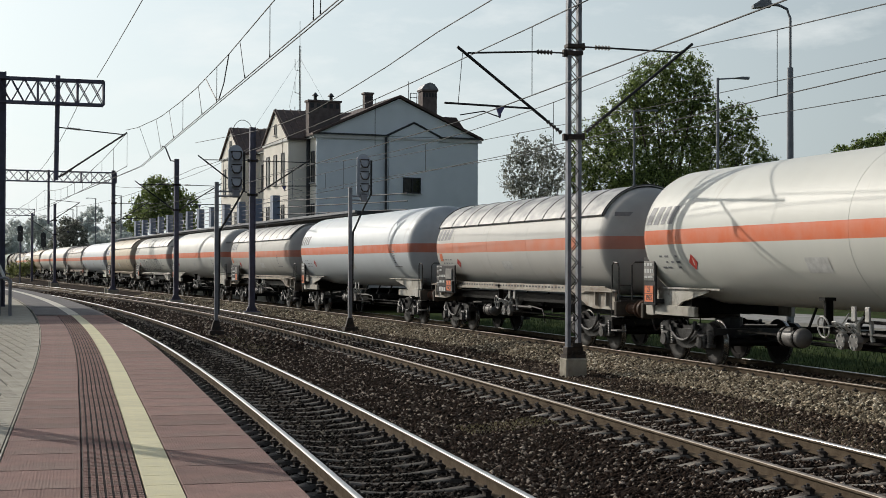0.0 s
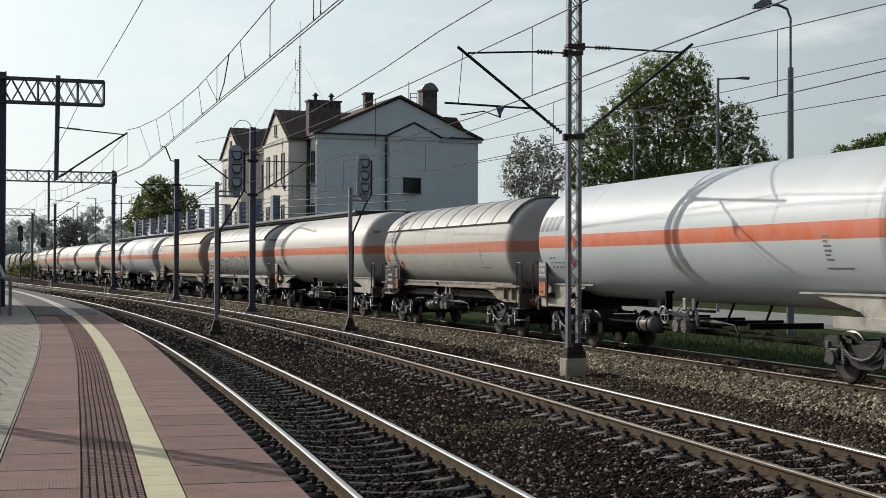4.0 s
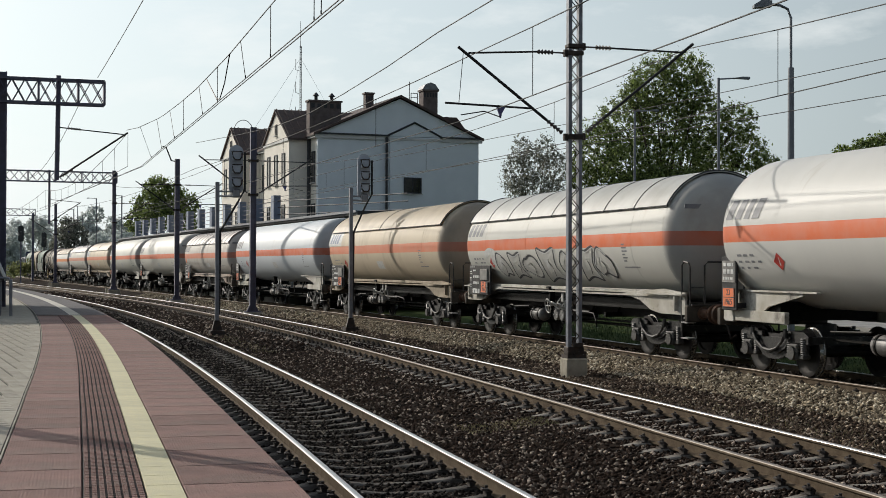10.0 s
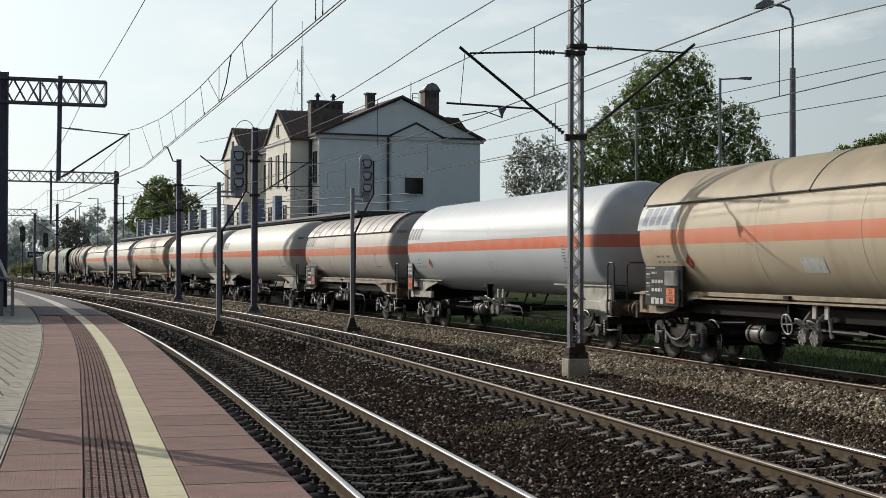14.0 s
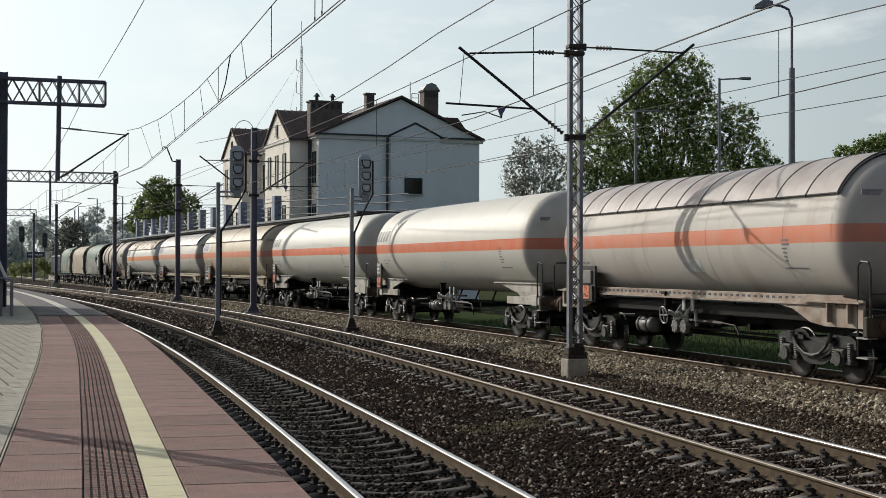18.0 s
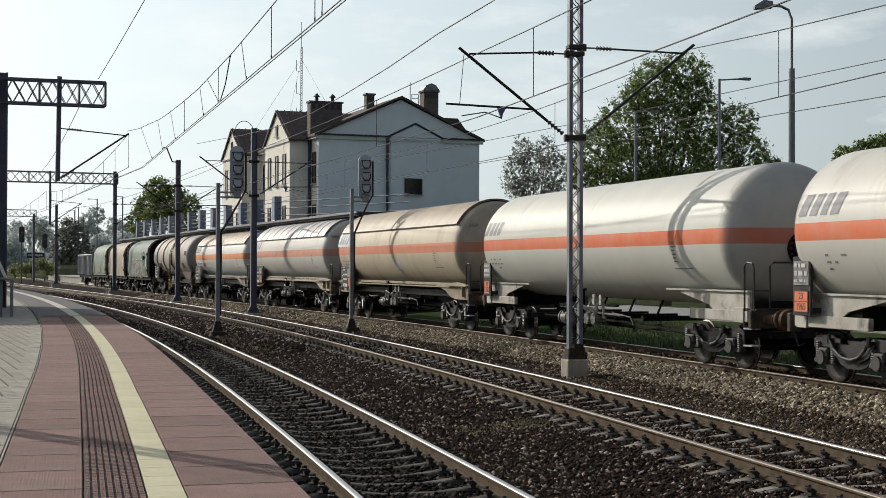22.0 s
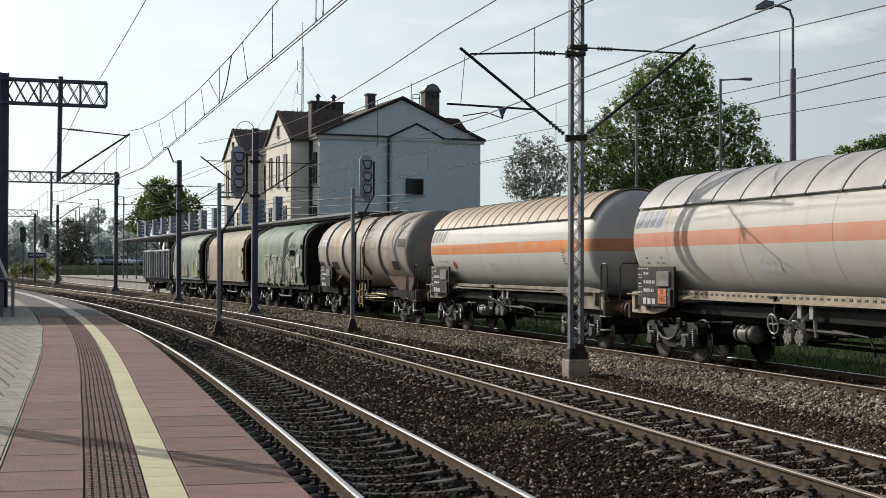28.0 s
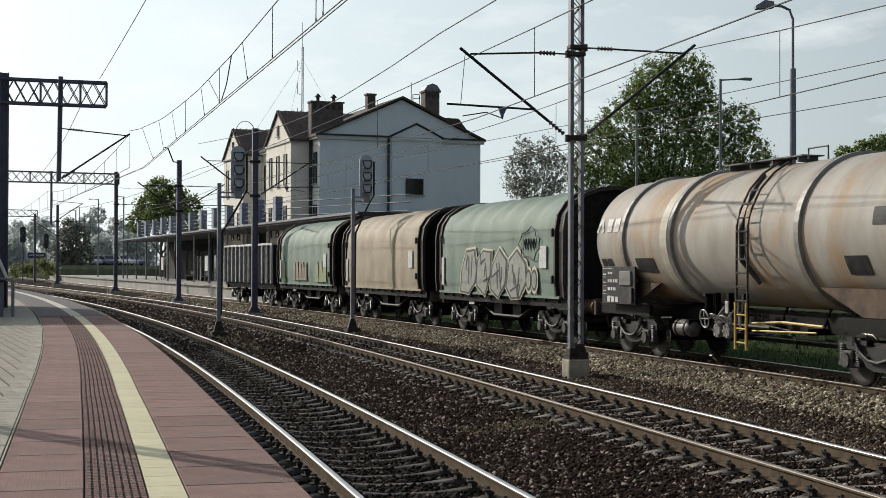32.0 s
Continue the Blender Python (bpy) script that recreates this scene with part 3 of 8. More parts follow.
def wheelset_mesh():
    bm = BM()
    w = 0.7525
    half = [(-1.06, 0.02), (-1.06, 0.06), (-0.86, 0.07), (-0.86, 0.12), (-w - 0.067, 0.13), (-w - 0.067, 0.36), (-w - 0.075, 0.38), (-w - 0.065, 0.455), (-w + 0.03, 0.46),
            (-w + 0.035, 0.485), (-w + 0.062, 0.485), (-w + 0.065, 0.38), (-w + 0.03, 0.36), (-w + 0.05, 0.13), (-w + 0.09, 0.09)]
    prof = half + [(-a, b) for a, b in reversed(half)]
    lathe(bm, prof, axis="Y", seg=28)
    me = mesh_of("wheelset", bm, [M["wheel_side"], M["tread"]], smooth=35)
    for p in me.polygons:
        r = math.hypot(p.center.x, p.center.z)
        if 0.44 < r < 0.475 and abs(p.center.y) > 0.6:
            p.material_index = 1
    return me


def bogie_meshes():
    """Frame, axle box and spring of a two-axle freight bogie; the origin lies at rail level under its middle."""
    bm = BM()
    side = [(-1.32, 0.62), (-1.32, 0.78), (-1.15, 0.86), (-0.62, 0.86), (-0.35, 0.72), (0.35, 0.72), (0.62, 0.86), (1.15, 0.86), (1.32, 0.78), (1.32, 0.62),
            (1.18, 0.66), (0.7, 0.64), (0.42, 0.36), (0.2, 0.3), (-0.2, 0.3), (-0.42, 0.36), (-0.7, 0.64), (-1.18, 0.66)]
    for y in (-1.0, 1.0):
        prism(bm, side, 0.09, Matrix.Translation((0, y, 0)))
        for x in (-0.5, 0.5):
            box(bm, x, y * 1.06, 0.78, 0.3, 0.06, 0.08)
        prism(bm, [(-0.75, 0.74), (-0.55, 0.52), (-0.25, 0.42), (0.25, 0.42), (0.55, 0.52), (0.75, 0.74), (0.68, 0.76), (0.5, 0.58), (0.22, 0.49), (-0.22, 0.49), (-0.5, 0.58), (-0.68, 0.76)],
              0.05, Matrix.Translation((0, y * 1.075, 0)))
    box(bm, 0, 0, 0.62, 0.5, 2.0, 0.34)
    box(bm, -1.27, 0, 0.7, 0.1, 2.0, 0.14)
    box(bm, 1.27, 0, 0.7, 0.1, 2.0, 0.14)
    rod(bm, (0, 0, 0.76), (0, 0, 0.96), 0.3, 16)
    frame_me = mesh_of("bogie", bm, M["bogie_steel"])
    bm = BM()
    box(bm, 0, 0, 0.02, 0.32, 0.24, 0.3, bev=0.03)
    box(bm, 0, 0, -0.07, 0.68, 0.16, 0.08, bev=0.015)
    rod(bm, (0, -0.16, 0), (0, -0.1, 0), 0.13, 14)
    box_me = mesh_of("axle_box", bm, M["grey_dust"])
    bm = BM()
    lathe(bm, [(z * 0.02 - 0.16, 0.085 if z % 2 else 0.072) for z in range(17)], axis="Z", seg=12)
    spring_me = mesh_of("coil_spring", bm, M["spring_steel"])
    bm = BM()
    prism(bm, [(-0.05, -0.2), (0.0, -0.22), (0.06, -0.12), (0.075, 0.0), (0.06, 0.12), (0.0, 0.22), (-0.05, 0.2)], 0.09)
    shoe_me = mesh_of("brake_block", bm, M["rusty"])
    bm = BM()
    bent(bm, [(-0.66, 0, 0.78), (-0.5, 0, 0.6), (-0.24, 0, 0.47), (0.05, 0, 0.44), (0.3, 0, 0.5), (0.5, 0, 0.64), (0.62, 0, 0.8)], 0.03, 6)
    rod(bm, (-0.66, 0, 0.7), (-0.66, 0, 0.86), 0.045, 6)
    rod(bm, (0.62, 0, 0.7), (0.62, 0, 0.88), 0.045, 6)
    link_me = mesh_of("brake_link", bm, M["grey_dust"])
    return frame_me, box_me, spring_me, shoe_me, link_me


WHEEL_ME = wheelset_mesh()
BOGIE_ME, BOX_ME, SPRING_ME, SHOE_ME, LINK_ME = bogie_meshes()
WHEELS = {-1: [], 1: []}


def bogie(w, x):
    b = piece("bogie", BOGIE_ME, w, pose(x, 0, 0), "black two-axle bogie with grey dust")
    for y in (-1.13, 1.13):
        piece("brake_link", LINK_ME, b, pose(0, y, 0.02))
    for d in (-1, 1):
        WHEELS[d].append(piece("wheelset", WHEEL_ME, b, pose(0.9 * d, 0, 0.46), "steel wheelset with bright worn treads"))
        for y in (-1.0, 1.0):
            piece("axle_box", BOX_ME, b, pose(0.9 * d, y * 1.02, 0.46, 0, 0, 0 if y < 0 else 180))
            for e in (-1, 1):
                piece("coil_spring", SPRING_ME, b, pose(0.9 * d + 0.25 * e, y * 1.02, 0.58))
        for y in (-0.7525, 0.7525):
            piece("brake_block", SHOE_ME, b, pose(0.9 * d - 0.54 * d, y, 0.5, 0, 0, 0 if d > 0 else 180))
    return b


def buffer_mesh():
    bm = BM()
    lathe(bm, [(0.0, 0.14), (0.03, 0.14), (0.04, 0.1), (0.3, 0.095), (0.31, 0.075), (0.52, 0.07), (0.54, 0.2), (0.6, 0.22), (0.62, 0.2), (0.63, 0.05)], axis="X", seg=20)
    return mesh_of("buffer", bm, M["buffer_iron"], smooth=35)


BUFFER_ME = buffer_mesh()


def hook_mesh():
    bm = BM()
    bent(bm, [(0, 0, 0), (0.3, 0, 0), (0.42, 0, 0.06), (0.44, 0, 0.14)], 0.04)
    bent(bm, [(0.3, 0, -0.04), (0.36, 0, -0.3), (0.5, 0, -0.42), (0.58, 0, -0.2)], 0.028)
    return mesh_of("draw_hook", bm, M["iron"])


HOOK_ME = hook_mesh()


def ends(w, length, color_mat):
    """Headstocks, buffers, hooks and air hoses at both ends."""
    for d in (-1, 1):
        x = d * (length / 2 - 0.62)
        bm = BM()
        box(bm, x - d * 0.08, 0, 1.05, 0.14, 2.5, 0.36, bev=0.02)
        part("headstock", bm, M["headstock"], w)
        turn = 0 if d > 0 else 180
        for y in (-0.875, 0.875):
            piece("buffer", BUFFER_ME, w, pose(x, y, 1.06, 0, 0, turn), "dark rust-stained round side buffer")
        piece("draw_hook", HOOK_ME, w, pose(x, 0, 1.02, 0, 0, turn))
        bm = BM()
        bent(bm, [(x, -0.32, 0.86), (x + d * 0.12, -0.33, 0.7), (x + d * 0.22, -0.32, 0.52), (x + d * 0.34, -0.25, 0.6)], 0.022)
        part("air_hose", bm, M["iron"], w)


def hand_rails(w, length, d=1, both=True):
    """Tubular rails and steps of the brakeman's stand at one end."""
    x = d * (length / 2 - 0.78)
    bm = BM()
    box(bm, x - d * 0.1, 0, 1.24, 0.55, 2.3, 0.04)
    part("end_platform", bm, M["handrail"], w)
    for y in (-1.2, 1.2) if both else (-1.2,):
        bm = BM()
        bent(bm, [(x + d * 0.18, y, 1.22), (x + d * 0.18, y, 2.05), (x + d * 0.12, y, 2.16), (x - d * 0.1, y, 2.18), (x - d * 0.2, y, 2.1), (x - d * 0.2, y, 0.55)], 0.02, 8)
        bent(bm, [(x + d * 0.18, y, 1.62), (x + d * 0.2, y * 0.72, 1.62)], 0.016, 6)
        part("handrail", bm, M["handrail"], w, "black bent tube handrail")
    bm = BM()
    bent(bm, [(x + d * 0.2, -0.86, 1.24), (x + d * 0.2, -0.86, 2.1), (x + d * 0.2, -0.78, 2.18), (x + d * 0.2, 0.78, 2.18), (x + d * 0.2, 0.86, 2.1), (x + d * 0.2, 0.86, 1.24)], 0.02, 8)
    bent(bm, [(x + d * 0.2, 0.1, 1.24), (x + d * 0.2, 0.1, 2.3), (x + d * 0.32, 0.1, 2.32)], 0.016, 6)
    part("end_rail", bm, M["handrail"], w)
    for y in (-1.12, 1.12):
        for z in (0.52, 0.86):
            bm = BM()
            box(bm, x - d * 0.05, y, z, 0.34, 0.2, 0.03)
            part("step", bm, M["step_grid"], w, "worn light steel footstep")


def number_board(w, length, rng, big=True, plate=True):
    """Dark data boards at the rear end on the visible side, with their lines of figures as bars."""
    wd, hg = (1.95, 0.9) if big else (0.64, 1.08)
    x, y, z0 = -length / 2 + (1.5 if big else 1.1) + wd / 2, -1.36, 1.2
    bm = BM()
    box(bm, x, y, z0 + hg / 2, wd, 0.05, hg, bev=0.012)
    for dx in (-0.4, 0.4):
        box(bm, x + wd * dx, y + 0.14, z0 + 0.1, 0.06, 0.26, 0.1)
    b = part("data_board", bm, M["board"], w, "dark data board with rows of worn white figures")
    f = y - 0.029

    def bars(x0, x1, z, h, bm):
        while x0 < x1 - 0.03:
            ln = min(rng.uniform(0.05, 0.16), x1 - x0)
            box(bm, x0 + ln / 2, f, z, ln, 0.008, h)
            x0 += ln + rng.uniform(0.025, 0.06)

    marks = BM()
    if big:
        l = x - wd / 2
        # small framed grid, then the figures in four rows
        for i in range(3):
            box(marks, l + 0.16, f, z0 + 0.24 + i * 0.2, 0.2, 0.008, 0.012)
            bars(l + 0.07, l + 0.25, z0 + 0.31 + i * 0.2, 0.035, marks)
        for i, (h, x1) in enumerate(((0.05, 0.62), (0.075, 0.95), (0.075, 0.9), (0.04, 0.6))):
            bars(l + 0.36, l + x1, z0 + hg - 0.16 - i * 0.19, h, marks)
        bars(l + 0.06, l + 0.6, z0 + hg - 0.05, 0.025, marks)
        for i in range(3):
            bm = BM()
            box(bm, l + 0.42 + i * 0.24, f - 0.002, z0 + 0.11, 0.17, 0.01, 0.13)
            part("stencil_plate", bm, M["mark_white"], b)
        bm = BM()
        box(bm, l + 1.44, y - 0.04, z0 + hg - 0.28, 0.66, 0.06, 0.34, bev=0.015)
        part("label_holder", bm, M["seam_grey"], b, "grey wire-mesh label holder")
        bm = BM()
        box(bm, l + 1.78, y - 0.05, z0 + 0.22, 0.16, 0.05, 0.36, bev=0.01)
        part("lamp_bracket", bm, M["grey_dust"], b)
        px, pz, pw, ph = l + 1.36, z0 + 0.24, 0.46, 0.34
    else:
        bm = BM()
        box(bm, x, f - 0.002, z0 + hg * 0.72, 0.54, 0.014, 0.44, bev=0.004)
        part("upper_plate", bm, M["seam_grey"], b, "grey plate with worn lettering")
        f -= 0.014
        for i, h in enumerate((0.07, 0.09, 0.05)):
            bars(x - 0.22, x + 0.22, z0 + hg * 0.72 + 0.14 - i * 0.14, h, marks)
        f += 0.014
        px, pz, pw, ph = x, z0 + 0.26, 0.48, 0.38
    tagged(part("markings", marks, M["mark_white"], b), kind="stuff")
    if plate:
        bm = BM()
        box(bm, px, f - 0.004, pz, pw, 0.014, ph, bev=0.004)
        p = part("hazard_plate", bm, M["orange"], b, "orange hazard plate with black numbers")
        bm = BM()
        box(bm, px, f - 0.012, pz, pw, 0.004, 0.014)
        for dx in (-1, 1):
            box(bm, px + dx * pw / 2, f - 0.012, pz, 0.014, 0.004, ph)
        for dz in (-1, 1):
            box(bm, px, f - 0.012, pz + dz * ph / 2, pw, 0.004, 0.014)
        part("divider", bm, M["ink"], p)
        letters("23", ph * 0.45, pose(px, f - 0.013, pz + ph * 0.25), M["ink"], p, label="black number 23")
        letters("1965", ph * 0.45, pose(px, f - 0.013, pz - ph * 0.25), M["ink"], p, label="black number 1965")


def strap(x):
    bm = BM()
    lathe(bm, [(-0.03, 0.195), (-0.028, 0.205), (0.028, 0.205), (0.03, 0.195)], axis="X", seg=18, m=Matrix.Translation((x, -0.7, 0.72)))
    return bm


def brake_gear(w, length, rng, framed=True):
    """Reservoir, valves, handwheel and rods hung below the barrel."""
    x0 = rng.uniform(-2.2, -1.2)
    bm = BM()
    lathe(bm, [(-0.45, 0.05), (-0.42, 0.14), (-0.34, 0.19), (0.34, 0.19), (0.42, 0.14), (0.45, 0.05)], axis="X", seg=18, m=Matrix.Translation((x0 - 0.9, -0.7, 0.72)))
    part("air_reservoir", bm, M["cylinder_grey"], w, "grey dusty air cylinder", smooth=40)
    bm = BM()
    for y in (-0.35, 0.35) if framed else ():
        box(bm, 0, y, 0.98, length - 3.4, 0.1, 0.3)
    rod(bm, (-length / 2 + 2.2, -0.5, 0.72), (length / 2 - 2.2, -0.5, 0.7), 0.028, 6)
    rod(bm, (-length / 2 + 3.4, 0.15, 0.55), (length / 2 - 3.4, 0.1, 0.55), 0.04, 6)
    for x in (-2.6, -0.9, 0.8, 2.4):
        box(bm, x, 0, 0.86, 0.1, 1.7, 0.12)
        rod(bm, (x, -0.5, 0.86), (x, -0.3, 1.32), 0.03, 6)
    box(bm, x0 + 0.2, 0.1, 0.74, 0.9, 0.7, 0.3, bev=0.05)
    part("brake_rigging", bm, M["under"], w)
    for dx in (-0.22, 0.22):
        part("strap", strap(x0 - 0.9 + dx), M["under"], w)
    # cluster of drain valves with their hand wheels, hung from a dark bracket
    xc = x0 + 1.6
    bm = BM()
    box(bm, xc - 0.62, -1.1, 1.18, 0.1, 0.16, 0.6, bev=0.02)
    box(bm, xc - 0.62, -1.12, 1.5, 0.2, 0.22, 0.06)
    rod(bm, (xc - 0.62, -1.05, 0.92), (xc + 1.9, -1.05, 0.9), 0.05, 8)
    rod(bm, (xc - 0.3, -0.9, 1.12), (xc + 1.2, -0.9, 1.12), 0.03, 6)
    part("valve_bracket", bm, M["under"], w)
    for dx in (0.0, 0.42):
        bm = BM()
        box(bm, xc + dx + 0.3, -1.16, 1.26, 0.14, 0.04, 0.26, bev=0.01)
        rod(bm, (xc + dx + 0.3, -1.1, 1.16), (xc + dx + 0.3, -1.06, 0.8), 0.04, 8)
        part("valve_plate", bm, M["valve_pale"], w, "pale worn valve plate")
        bm = BM()
        rod(bm, (xc + dx - 0.05, -1.22, 0.78), (xc + dx - 0.05, -1.12, 0.78), 0.15, 12)
        rod(bm, (xc + dx - 0.05, -1.12, 0.78), (xc + dx - 0.05, -0.95, 0.86), 0.07, 8)
        flange = part("valve_flange", bm, M["cylinder_grey"], w)
        bm = BM()
        for a in range(6):
            c, q = 0.115 * math.cos(a * 1.047), 0.115 * math.sin(a * 1.047)
            rod(bm, (xc + dx - 0.05 + c, -1.24, 0.78 + q), (xc + dx - 0.05 + c, -1.22, 0.78 + q), 0.02, 5)
        tagged(part("bolts", bm, M["valve_pale"], flange), kind="stuff")
    for dx, z, tilt, r in ((-0.56, 1.0, 8, 0.19), (-0.02, 1.03, 52, 0.15), (0.4, 1.0, 48, 0.15)):
        bm = BM()
        m = pose(xc + dx, -1.24, z, tilt, 0, 0)
        bent(bm, [m @ Vector((r * math.cos(q * math.tau / 16), 0, r * math.sin(q * math.tau / 16))) for q in range(17)], 0.017, 6)
        for q in range(4):
            rod(bm, m @ Vector((0, 0, 0)), m @ Vector((r * math.cos(q * 1.571), 0, r * math.sin(q * 1.571))), 0.012, 5)
        rod(bm, m @ Vector((0, 0, 0)), m @ Vector((0, 0.3, 0)), 0.02, 6)
        part("hand_wheel", bm, M["valve_pale"], w, "pale spoked hand wheel")
    bm = BM()
    bent(bm, [(1.1, -1.05, 0.95), (2.3, -1.1, 0.88), (2.5, -1.12, 0.7), (2.52, -1.12, 0.55)], 0.022, 6)
    part("pipe", bm, M["under"], w)
    bm = BM()
    bent(bm, [(x0 - 2.4, -0.95, 0.9), (x0 - 1.0, -1.0, 0.95)], 0.022, 6)
    part("pipe", bm, M["under"], w)


def dome_profile(half, r, seams, dish=0.78):
    n = 16
    left = [(-half + dish * (1 - math.cos(i * math.pi / 2 / n) ** 0.88), r * math.sin(i * math.pi / 2 / n) ** 0.88) for i in range(n + 1)]
    left[0] = (-half, 0.02)
    body = []
    for s in seams:
        body += [(s - 0.012, r), (s - 0.005, r - 0.004), (s + 0.005, r - 0.004), (s + 0.012, r)]
    return left + body + [(-a, b) for a, b in reversed(left)]


def manhole(w, x, zc=TZ):
    bm = BM()
    lathe(bm, [(0, 0.36), (0.05, 0.36), (0.06, 0.34), (0.06, 0.27), (0.1, 0.26), (0.14, 0.1), (0.15, 0.02)], axis="X", seg=24, m=Matrix.Translation((x, 0, zc - 0.3)))
    mh = part("manhole", bm, M["under"], w, "round bolted manhole cover on the tank's end")
    bm = BM()
    for i in range(18):
        a = i * math.tau / 18
        rod(bm, (x + 0.02, 0.31 * math.cos(a), zc - 0.3 + 0.31 * math.sin(a)), (x + 0.09, 0.31 * math.cos(a), zc - 0.3 + 0.31 * math.sin(a)), 0.022, 6)
    tagged(part("bolts", bm, M["grey_dust"], mh), kind="stuff")


def saddle(w, length, d, material, low=0.98):
    """Plated end frame under a frameless tank, tapering towards the middle."""
    xo = d * (length / 2 - 0.85)
    xi = d * (length / 2 - 3.9)
    for y in (-1.12, 1.12):
        bm = BM()
        a = 1.0 if y > 0 else -1.0
        prism(bm, [(xo, 1.2), (xo, 1.6), (xi, 1.6), (xi, 1.53), (xi + d * 1.3, 1.3), (xi + d * 1.5, 1.2)], 0.05, Matrix.Translation((0, y, 0)))
        box(bm, (xo + xi) / 2 - d * 0.3, y + a * 0.03, 1.6, abs(xo - xi) + 0.6, 0.1, 0.035)
        part("saddle_plate", bm, material, w, "painted end frame plate under the tank")
        bm = BM()
        box(bm, xo - d * 1.25, y + a * 0.04, 1.1, 2.5, 0.1, 0.22, bev=0.01)
        box(bm, xo - d * 0.3, y + a * 0.07, 1.12, 0.36, 0.1, 0.3, bev=0.01)
        part("end_sill", bm, material, w)
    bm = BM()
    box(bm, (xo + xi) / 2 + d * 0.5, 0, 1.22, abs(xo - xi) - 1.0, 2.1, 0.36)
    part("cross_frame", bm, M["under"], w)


def beam(w, length, material, riveted):
    """Full-length riveted lip under the barrel, with folded plates that drop to the headstocks."""
    for y in (-1.2, 1.2):
        a = math.copysign(1, y)
        bm = BM()
        box(bm, 0, y * 0.95, 1.5, length - 3.0, 0.05, 0.16 if riveted else 0.09, bev=0.008)
        box(bm, 0, y * 0.98, 1.41, length - 3.2, 0.16, 0.035)
        lip = part("side_sill", bm, material, w, "worn light painted side sill")
        for d in (-1, 1):
            bm = BM()
            xe = d * (length / 2 - 0.8)
            prism(bm, [(xe, 1.02), (xe, 1.5), (xe - d * 1.1, 1.58), (xe - d * 3.3, 1.44), (xe - d * 2.3, 1.3), (xe - d * 1.7, 1.08), (xe - d * 1.2, 1.02)], 0.05, Matrix.Translation((0, y * 0.99, 0)))
            box(bm, xe - d * 0.9, y * 1.0 + a * 0.06, 1.46, 1.9, 0.14, 0.03)
            for x in (0.35, 1.0) if riveted else (0.35,):
                prism(bm, [(xe - d * x - 0.02, 1.1), (xe - d * x + 0.02, 1.1), (xe - d * x + 0.02, 1.46), (xe - d * x - 0.02, 1.46)], 0.12, Matrix.Translation((0, y * 1.0 + a * 0.05, 0)))
            part("end_plate", bm, material, lip)
    if riveted:
        bm = BM()
        n = int((length - 3.4) / 0.24)
        for i in range(n):
            x = -(length - 3.4) / 2 + i * 0.24
            box(bm, x, -1.168, 1.51, 0.1, 0.012, 0.045)
        tagged(part("rivets", bm, M["ink"], w), kind="stuff")
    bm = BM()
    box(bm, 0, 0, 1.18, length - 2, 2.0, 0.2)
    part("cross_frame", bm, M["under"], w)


def sun_shield(w, half, material, ribs, TR, TZ, spread=62):
    """Curved sheet over the upper part of the barrel with its standing seams."""
    bm = BM()
    ro, ri = TR + 0.06, TR + 0.035
    n = 16
    xs = [-half + 0.66, half - 0.7]
    out = [[bm.verts.new((x, -ro * math.sin(radians(-spread + 2 * spread * i / n)), TZ + ro * math.cos(radians(-spread + 2 * spread * i / n)))) for i in range(n + 1)] for x in xs]
    inn = [[bm.verts.new((x, -ri * math.sin(radians(-spread + 2 * spread * i / n)), TZ + ri * math.cos(radians(-spread + 2 * spread * i / n)))) for i in range(n + 1)] for x in xs]
    for i in range(n):
        bm.faces.new((out[0][i], out[0][i + 1], out[1][i + 1], out[1][i]))
        bm.faces.new((inn[0][i + 1], inn[0][i], inn[1][i], inn[1][i + 1]))
        for k in (0, 1):
            bm.faces.new((out[k][i], out[k][i + 1], inn[k][i + 1], inn[k][i]))
    for i in (0, n):
        bm.faces.new((out[0][i], out[1][i], inn[1][i], inn[0][i]))
    sh = part("sun_shield", bm, material, w, "weathered curved sun shield over the tank", smooth=40)
    for j in range(ribs + 1):
        x = xs[0] + (xs[1] - xs[0]) * j / ribs
        bm = BM()
        pts = [Vector((x, -(ro + 0.008) * math.sin(radians(-spread + 2 * spread * i / 20)), TZ + (ro + 0.008) * math.cos(radians(-spread + 2 * spread * i / 20)))) for i in range(21)]
        t = 0.014 if j in (0, ribs) else 0.007
        sweep(bm, pts, [(-t, -0.012), (t, -0.012), (t, 0.004), (-t, 0.004)], up=Vector((1, 0, 0)))
        part("seam", bm, M["ink"] if j in (0, ribs) else M["seam_grey"], sh)
    for y in (-1, 1):
        bm = BM()
        a = radians(spread)
        box(bm, 0, y * (ro * math.sin(a)), TZ + ro * math.cos(a) - 0.01, xs[1] - xs[0], 0.024, 0.02)
        for j in range(ribs + 1):
            x = xs[0] + (xs[1] - xs[0]) * j / ribs
            box(bm, x, y * (ro * math.sin(a) + 0.01), TZ + ro * math.cos(a) - 0.02, 0.035, 0.035, 0.045)
        part("shield_edge", bm, M["ink"], sh)


